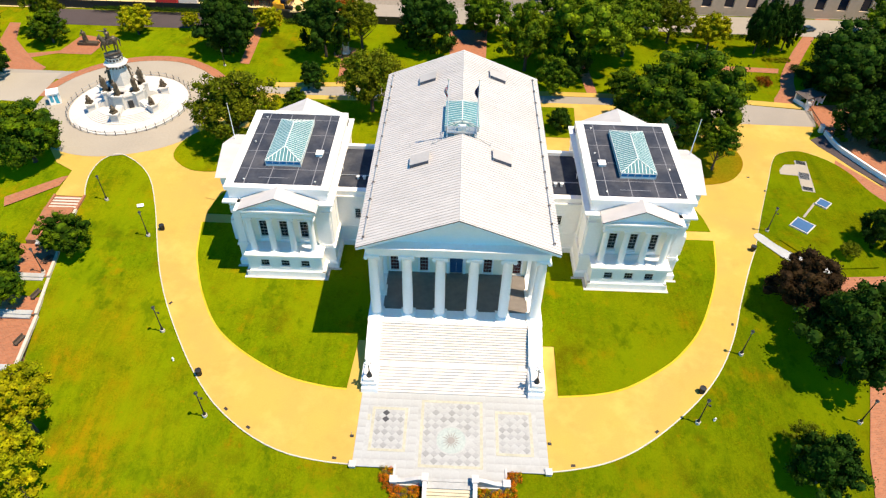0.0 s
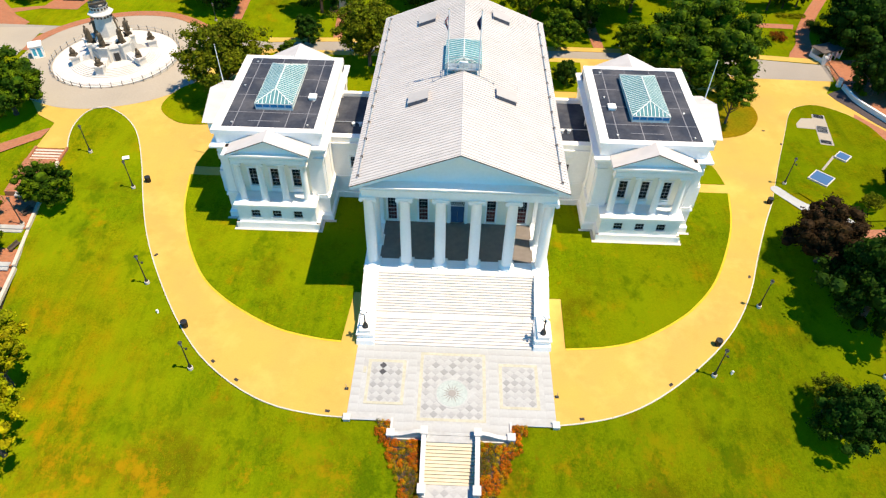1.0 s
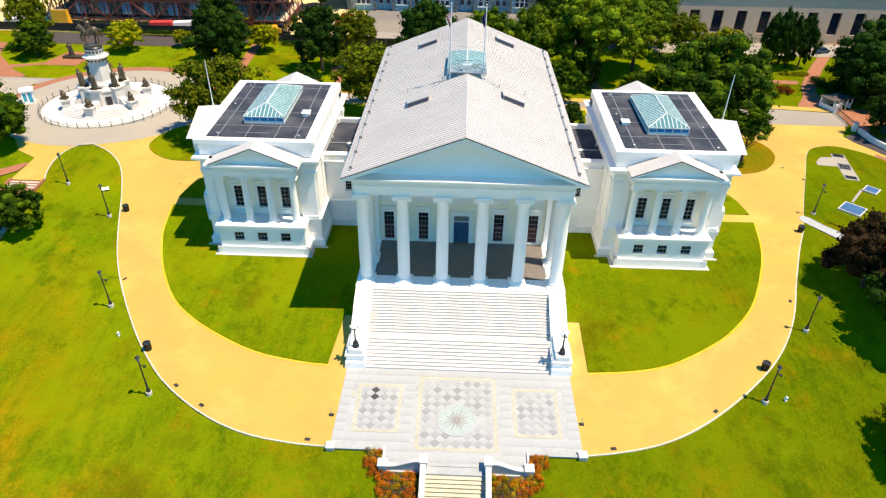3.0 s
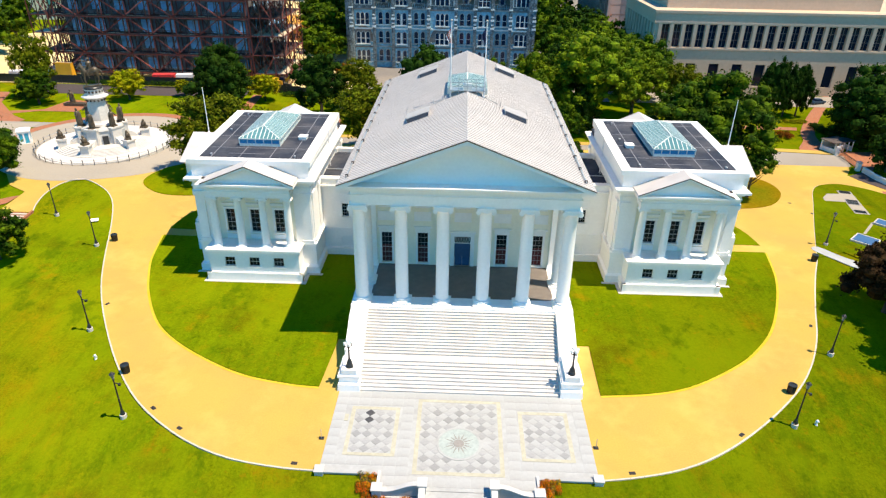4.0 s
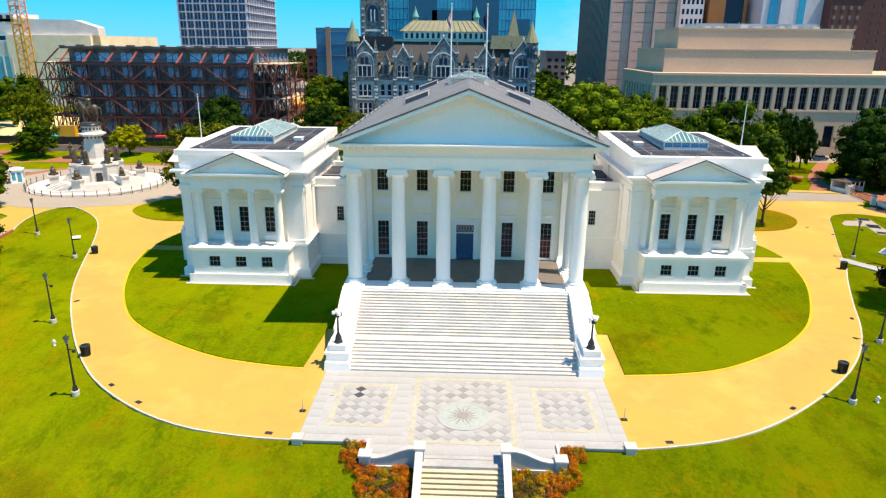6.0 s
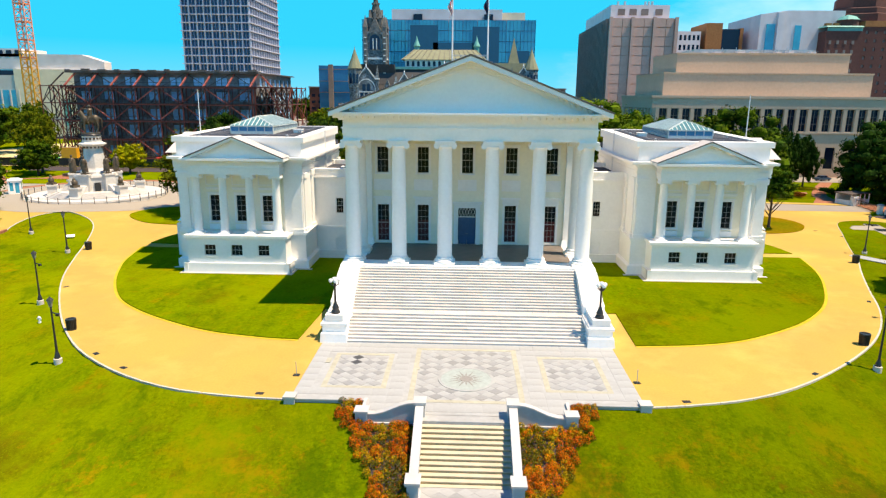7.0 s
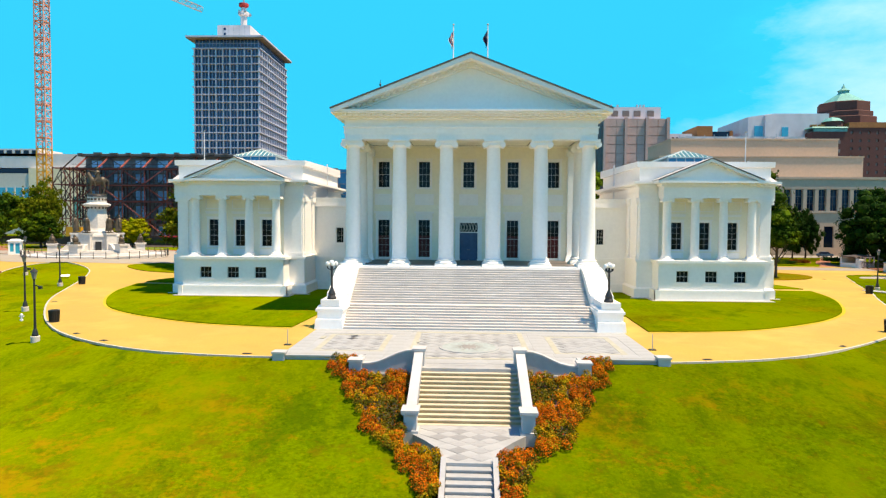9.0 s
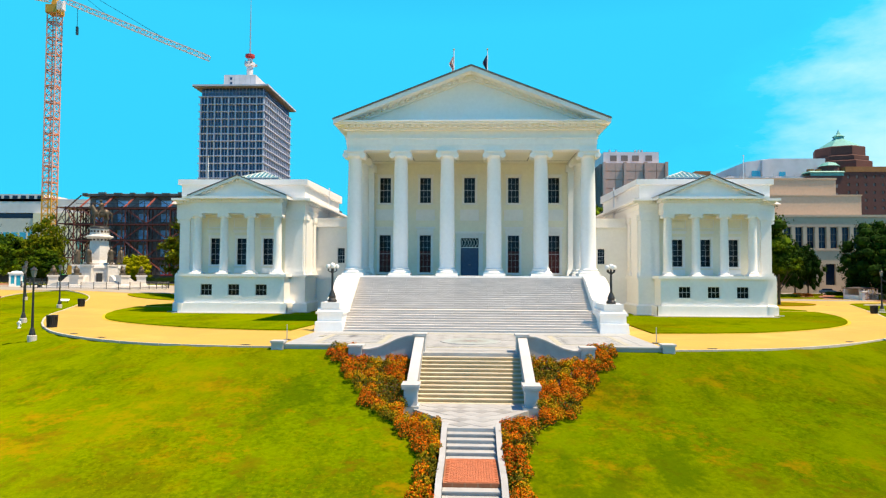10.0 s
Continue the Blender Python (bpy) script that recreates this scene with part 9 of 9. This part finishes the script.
office("office_block", "small white office block far behind the limestone library", 98.5, 111.0, 262, 280, 53.0, 6, 11, 4, PALEWALL, DEEPGLASS, 4, 0.6, 0.55)
ob2 = thing("office_block", "narrow brown office block with dark glass", "building")
part("body", Geo().box(113.5, 121.0, 262, 285, 0, 57.5), OCHRE, ob2)
part("glazing", Geo().box(121.0, 129.5, 262.5, 285, 0, 54.8), DEEPGLASS, ob2)
part("end_wall", Geo().box(129.5, 131.0, 262, 285, 0, 55.2), OCHRE, ob2)
wb = thing("white_building", "large white clad building with blue glazing", "building")
part("body", Geo().prism([(134.0, 0), (172, 0), (172, 62), (146, 62), (134.0, 60.3)], "y", 252, 290), PALEWALL, wb)
part("glazing", Geo().box(137.0, 141.0, 251.7, 252, 30, 56.0), BLUEGLASS, wb, "tall blue glazing")
part("glazing", Geo().box(150.0, 153.0, 251.7, 252, 30, 55.5), BLUEGLASS, wb, "tall blue glazing")
part("fin", Geo().box(141.5, 144.5, 250.6, 252, 30, 61), PALEWALL, wb)
hotel = office("brick_hotel", "dark brown brick hotel with stepped tower and green copper dome", 177.5, 225.0, 246, 285, 54.0, 12, 13, 8, BROWNBRICK, GREYWALL, 6, 0.30, 0.38)
part("roof_gable", Geo().box(178, 200, 245.8, 255, 54.5, 57.0), OCHRE, hotel)
part("annex", Geo().box(161.0, 177.3, 245.0, 280, 0, 52.5), BROWNBRICK, hotel)
part("annex_glazing", Geo().box(161.5, 177.0, 245.3, 245.6, 52.5, 54.2).taper(160.5, 177.2, 244.5, 281, 54.2, 54.8, 0.5, 0.5), COPPER, hotel, "green copper framed glazing")
for i in range(4):
    part("merlon", Geo().box(162 + 3.8 * i, 164.4 + 3.8 * i, 248, 250, 54.8, 56.2), OCHRE, hotel)
windows(hotel, 163.0, 14, 3.4, 4.1, 4, 9, 1.1, 1.6, 244.9, GREYWALL, -0.05)
stage = ((14.5, 30, 60.5), (13.0, 60.5, 63.2), (11.6, 63.2, 68.0))
for r, a, b in stage:
    part("tower_stage", Geo().lathe([(r, a), (r, b), (r - 0.4, b + 0.3)], 8, 184.0, 262), BROWNBRICK, hotel)
part("dome", Geo().lathe([(10.6, 68.0), (7.5, 70.2), (2.6, 73.2), (2.4, 74.4), (2.9, 74.6), (1.2, 75.8), (0.3, 77.5), (0, 78.6)], 8, 184.0, 262), COPPER, hotel, "green copper pyramid dome")
part("bay_roof", Geo().lathe([(4.8, 57.6), (3.0, 59.2), (0, 60.0)], 12, 172.5, 250), COPPER, hotel)
part("bay", Geo().lathe([(4.4, 20), (4.4, 57.6)], 12, 172.5, 250), BROWNBRICK, hotel)

GREYSTONE = mat("pale_grey_stone", (0.62, 0.57, 0.52), 0.85, grain=0.8, vary=0.05, patch=0.05, patch_amount=0.2)
mus = thing("pale_building", "long pale stone public building with glazed band", "building")
part("body", Geo().box(-300.0, -203.0, 226, 290, 0, 30.0), GREYSTONE, mus)
part("end_block", Geo().box(-203.0, -165.0, 225.6, 290, 0, 32.6), CREAM, mus, "sunlit cream stone end wall")
part("roof_storey", Geo().prism([(-268, 32.6), (-162, 32.6), (-162, 36.0), (-172, 39.0), (-268, 39.8)], "y", 227, 233), PALEWALL, mus, "pale roof storey with a sloping end")
part("glass_band", Geo().box(-300.0, -203.1, 226.4, 290, 30.2, 32.2), DEEPGLASS, mus)
part("glazing", Geo().box(-246.0, -201.0, 225.7, 226, 9.0, 23.5), BLUEGLASS, mus)
for i in range(12):
    part("mullion", Geo().box(-246 + 4.0 * i, -245.4 + 4.0 * i, 225.4, 225.7, 9, 23.5), GREYSTONE, mus)
part("end_glazing", Geo().box(-181.4, -178.6, 225.4, 225.6, 8, 19.5), COPPER, mus)
house = part("roof_house", Geo().box(-236.0, -199.0, 227, 245, 38.0, 41.5), PALEWALL, mus, "white rooftop house with windows")
for i in range(9):
    part("window", Geo().box(-234 + 4.0 * i, -231.6 + 4.0 * i, 226.8, 227, 39.2, 40.8), DEEPGLASS, house)

# tower crane
crane = thing("tower_crane", "yellow and orange lattice tower crane with long pale jib", "crane", -178.9, 201.0, 0.0)


def lattice(p, q, w, step, thick, material, name, parent):
    """A square lattice mast from p to q."""
    p, q = Vector(p), Vector(q)
    way = (q - p).normalized()
    side = way.cross(Vector((0, 1, 0.01))).normalized()
    up = side.cross(way).normalized()
    cs = [side * (a * w / 2) + up * (b * w / 2) for a, b in ((-1, -1), (1, -1), (1, 1), (-1, 1))]
    n = max(1, int((q - p).length / step))
    first = part(name, Geo().beam(p + cs[0], q + cs[0], thick), material, parent)
    for c in cs[1:]:
        part("chord", Geo().beam(p + c, q + c, thick), material, first)
    for i in range(n):
        a, b = p.lerp(q, i / n), p.lerp(q, (i + 1) / n)
        for k in range(4):
            part("lacing", Geo().beam(a + cs[k], b + cs[(k + 1) % 4], thick * 0.6), material, first)
            part("rung", Geo().beam(b + cs[k], b + cs[(k + 1) % 4], thick * 0.6), material, first)
    return first


PINKSTEEL = mat("faded_pink_paint", (0.72, 0.36, 0.28), 0.55, grain=2.0, vary=0.08)
for k in range(9):
    lattice((0, 0, 12.9 * k), (0, 0, 12.9 * (k + 1)), 4.0, 2.6, 0.42, YELLOWSTEEL if k < 3 else PINKSTEEL, "mast_section", crane)
for k in range(12):
    z = 36.0 + 6.9 * k
    part("mast_collar", Geo().ring(-2.15, 2.15, -2.15, 2.15, z, z + 0.5, -1.85, 1.85, -1.85, 1.85), ORANGESTEEL, crane, "orange collar frame")
part("collar", Geo().box(-2.6, 2.6, -2.6, 2.6, 116, 119.5), YELLOWSTEEL, crane)
part("cab", Geo().box(2.6, 5.2, -3, -0.8, 117, 120.5), PALEWALL, crane)
jib_a, jib_b = (2, 0, 123.0), (67.0, 2, 96.9)
lattice(jib_a, jib_b, 2.0, 2.6, 0.30, PALEWALL, "jib", crane)
lattice((-2, 0, 122.5), (-20, 0, 126), 2.0, 2.6, 0.30, PALEWALL, "counter_jib", crane)
part("head", Geo().beam((0, 0, 119), (0, 0, 134), 2.2, 0.6), YELLOWSTEEL, crane)
for f in (0.32, 0.7):
    e = Vector(jib_a).lerp(Vector(jib_b), f)
    part("stay", Geo().beam((0, 0, 133.5), e + Vector((0, 0, 1)), 0.16), IRON, crane)
part("hoist_rope", Geo().beam((10, 0, 119), (10, 0, 110), 0.14).box(9.6, 10.4, -0.4, 0.4, 107, 110.5), IRON, crane)

# building site: sand, hoarding, excavator, small blocks far away
sheet("site_ground", [(-170, 112), (-36, 116), (-30, 122), (-36, 190), (-60, 330), (-120, 330), (-170, 190)], 0.06, SAND, "sandy yellow building site ground", "ground")
sheet("street", [(-36, 116), (170, 114), (170, 126), (-36, 128)], 0.05, ASPHALT, "pale sunlit street behind the park", "street")
hoard = thing("hoarding", "dark mesh site fence along the park edge", "fence", kind="structure")
for i in range(46):
    x = -150 + 4 * i
    if not -4 < x < 12:
        part("fence_panel", Geo().box(x, x + 3.9, 113.9, 114.0, 0, 2.3).box(x - 0.06, x + 0.06, 113.85, 114.05, 0, 2.5), IRON, hoard, at=pose(0, 0, lift(x, 114)))
dig = thing("excavator", "yellow tracked excavator on the building site", "excavator", -52.0, 119.5, 0.06 + lift(-52, 119), -10)
part("cab", Geo().box(-1.2, 0.2, -0.9, 0.9, 1.2, 3.2), DEEPGLASS, dig)
part("body", Geo().box(-3.4, -0.2, -1.4, 1.4, 1.1, 2.4).taper(-3.6, -2.2, -1.4, 1.4, 2.4, 2.8, 0.2, 0.2), YELLOWSTEEL, dig)
part("boom", Geo().beam((0, 0.5, 2.0), (3.4, 0.5, 4.6), 0.7, 0.5).beam((3.4, 0.5, 4.6), (6.0, 0.5, 2.6), 0.5, 0.35), YELLOWSTEEL, dig)
part("bucket", Geo().taper(5.4, 6.6, 0.0, 1.0, 1.2, 2.6, 0.2, 0.1), IRON, dig)
for s in (-1, 1):
    part("track", Geo().prism([(-3.2, 0.0), (1.2, 0.0), (1.6, 0.5), (1.2, 1.0), (-3.2, 1.0), (-3.6, 0.5)], "y", s * 1.3 - 0.35, s * 1.3 + 0.35), IRON, dig)
for i, (x, y, w, c) in enumerate(((-128, 117.5, 5, PALEWALL), (-121, 118, 3, BLUEGLASS), (-86, 117.5, 6, RED), (-80, 118, 5, PALEWALL), (-72, 118, 6, CREAM), (-44, 124, 4, GREYWALL), (-48, 140, 6, RED))):
    sk = thing("site_container", "coloured site container standing on the sand", "container", x, y, 0.06 + lift(x, y), 4 * i, group="site containers")
    part("box", Geo().box(-w / 2, w / 2, -1.2, 1.2, 0, 2.4), c, sk)
    for k in range(int(w / 0.5)):
        part("rib", Geo().box(-w / 2 + 0.5 * k + 0.1, -w / 2 + 0.5 * k + 0.3, -1.26, -1.2, 0.1, 2.3), c, sk)
sh = thing("site_shelter", "yellow sheeted site shelter before the stripped building", "shelter", -114.4, 117.4, lift(-114, 117))
part("sheet", Geo().taper(-2.4, 2.4, -1.0, 1.0, 0, 5.0, 0.2, 0.3), YELLOWSTEEL, sh)
part("ridge", Geo().beam((-2.3, 0, 5.05), (2.3, 0, 5.05), 0.2), STEEL, sh)
tk = thing("water_tank", "round green plastic tank on the building site", "tank", -117.2, 115.6, lift(-117, 115))
part("tank", blob(Geo(), (0, 0, 1.6), (0.9, 0.9, 0.9), 14), mat("green_plastic", (0.03, 0.42, 0.10), 0.4, grain=3.0), tk, smooth=True)
part("leg", Geo().lathe([(0.5, 0), (0.4, 0.9)], 8), STEEL, tk)
for i, (x, y, w, m) in enumerate(((-115.0, 115.4, 1.5, SHEETING), (-113.4, 115.6, 1.1, PALEWALL), (-130.0, 117.0, 1.4, RED), (-128.6, 116.2, 1.1, PALEWALL), (-118.6, 115.8, 0.9, ORANGESTEEL), (-126.5, 117.5, 1.6, YELLOWSTEEL))):
    tp = thing("material_heap", "covered heap of building material on the site", "heap", x, y, lift(x, y), 30 * i, group="site heaps")
    part("cover", blob(Geo(), (0, 0, 0.4), (w, w * 0.7, 0.9), 9), m, tp)
for x0, x1, y0, y1, h, m, lab in ((-76, -52, 190, 215, 7, OCHRE, "low ochre building with flat roof"), (-95, -78, 330, 350, 27, BROWNBRICK, "far red brick block"), (-82, -60, 420, 440, 24, OCHRE, "far ochre brick block"),
                                  (46, 58, 330, 360, 27, GREYWALL, "grey concrete office block far off"), (-66, -46, 262, 280, 11, OCHRE, "low orange brick block among trees")):
    b = thing("far_block", lab, "building")
    part("wall", Geo().box(x0, x1, y0, y1, 0, h), m, b)
    part("roof", Geo().box(x0 - 0.4, x1 + 0.4, y0 - 0.4, y1 + 0.4, h, h + 0.6), YELLOWSTEEL if h < 8 else GREYWALL, b)
    windows(b, x0 + 2.5, 2.5, 4, 3.8, int((x1 - x0) / 4), max(1, int(h / 3.8) - 1), 2.2, 1.7, y0, DEEPGLASS, -0.05)
FARBLUE = glass("far_blue_glazing", (0.01, 0.13, 0.32), 0.10)
bl = thing("far_block", "blue glass office block far off", "building")
part("glazing", Geo().box(-82.5, -63.5, 302, 330, 0, 38.5), FARBLUE, bl)
part("stair_tower", Geo().box(-77, -74.5, 300.5, 302, 0, 39), GREYWALL, bl)
part("floor_edge", Geo().box(-82.6, -63.4, 301.8, 302, 24, 24.3).box(-82.6, -63.4, 301.8, 302, 30, 30.3).box(-82.6, -63.4, 301.8, 302, 36.4, 36.7), GREYWALL, bl)
for i, (k, x, y, mid, r) in enumerate((("big", -47, 150, 8, 7), ("big", -48, 172, 8, 9), ("dark", -40, 185, 8, 8), ("big", -58, 205, 8, 9), ("olive", -66, 240, 8, 9), ("big", -50, 235, 9, 10), ("big", 30, 140, 9, 8), ("big", 40, 150, 9, 9), ("big", 46, 135, 10, 8),
                                      ("dark", 28, 118, 9, 7), ("big", 48, 118, 10, 9), ("big", -138, 108, 7, 5.5), ("dark", -150, 112, 7, 6), ("big", -160, 150, 8, 9), ("big", -165, 175, 8, 9))):
    tree(k, x, y, mid, r, "leafy city tree behind the park", i + 50, z=lift(x, y), far=y > 140)
CITY = mat("city_asphalt", (0.17, 0.155, 0.14), 0.9, grain=1.0, vary=0.15, patch=0.03, patch_to=(0.26, 0.22, 0.17), patch_amount=0.9)
sheet("city_ground", [(-36, 128), (600, 126), (3000, 900), (3000, 4400), (-3000, 4400), (-3000, 500), (-60, 331), (-60, 300)], 0.04, CITY, "grey city streets and yards", "ground")
for i, (k, x, y, mid, r) in enumerate((("big", 30, 170, 8, 9), ("dark", 40, 190, 8, 9), ("big", 34, 215, 9, 10), ("dark", 50, 214, 7, 7), ("big", 46, 165, 9, 9), ("big", -44, 260, 9, 10), ("dark", -30, 285, 9, 10), ("olive", -48, 300, 9, 10),
                                      ("big", 30, 250, 9, 10), ("dark", 42, 280, 9, 10), ("big", -100, 360, 9, 11), ("dark", -70, 375, 9, 11), ("big", -45, 390, 9, 11), ("olive", -135, 300, 8, 9), ("big", -150, 260, 8, 9))):
    tree(k, x, y, mid, r, "leafy street tree among the city blocks", i + 90, z=lift(x, y), far=True)
CARBLUE = mat("dark_blue_car_paint", (0.02, 0.06, 0.11), 0.3, grain=3.0, vary=0.05)


def parked_car(x, y, turn, paint, label):
    car = thing("car", label, "car", x, y, 0.06, turn)
    part("body", Geo().prism([(-2.2, 0.35), (2.2, 0.35), (2.25, 0.8), (1.3, 0.98), (-2.1, 1.0), (-2.3, 0.7)], "y", -0.85, 0.85), paint, car)
    part("cabin", Geo().taper(-1.6, 1.1, -0.8, 0.8, 0.98, 1.45, 0.45, 0.12), DEEPGLASS, car)
    part("roof", Geo().box(-1.1, 0.6, -0.66, 0.66, 1.45, 1.5), paint, car)
    for wx in (-1.35, 1.4):
        for wy in (-0.8, 0.8):
            part("wheel", Geo().lathe([(0.2, -0.11), (0.33, -0.09), (0.33, 0.09), (0.2, 0.11)], 16), IRON, car, at=pose(wx, wy, 0.33, 90, 0, 0))
    return car


parked_car(103.5, 86.0, 12, PALEWALL, "white parked car beside the brick walk")
parked_car(100.0, 118.5, 20, CARBLUE, "dark blue parked car by the street")
parked_car(29.5, 92.5, 80, CARBLUE, "dark blue car parked under the trees")
# far woods to the horizon
rng = np.random.default_rng(9)
pts = np.stack([rng.uniform(-900, 900, 2600), rng.uniform(420, 1500, 2600), rng.uniform(3, 9, 2600)], 1)
v, q = tufts(pts, 3.2, 7.0, 14, 4)
tagged(part("far_woods", raw_mesh("far_woods", v, q, LEAF["dark"]), LEAF["dark"]), "dark green woods far off", "woods", kind="stuff")
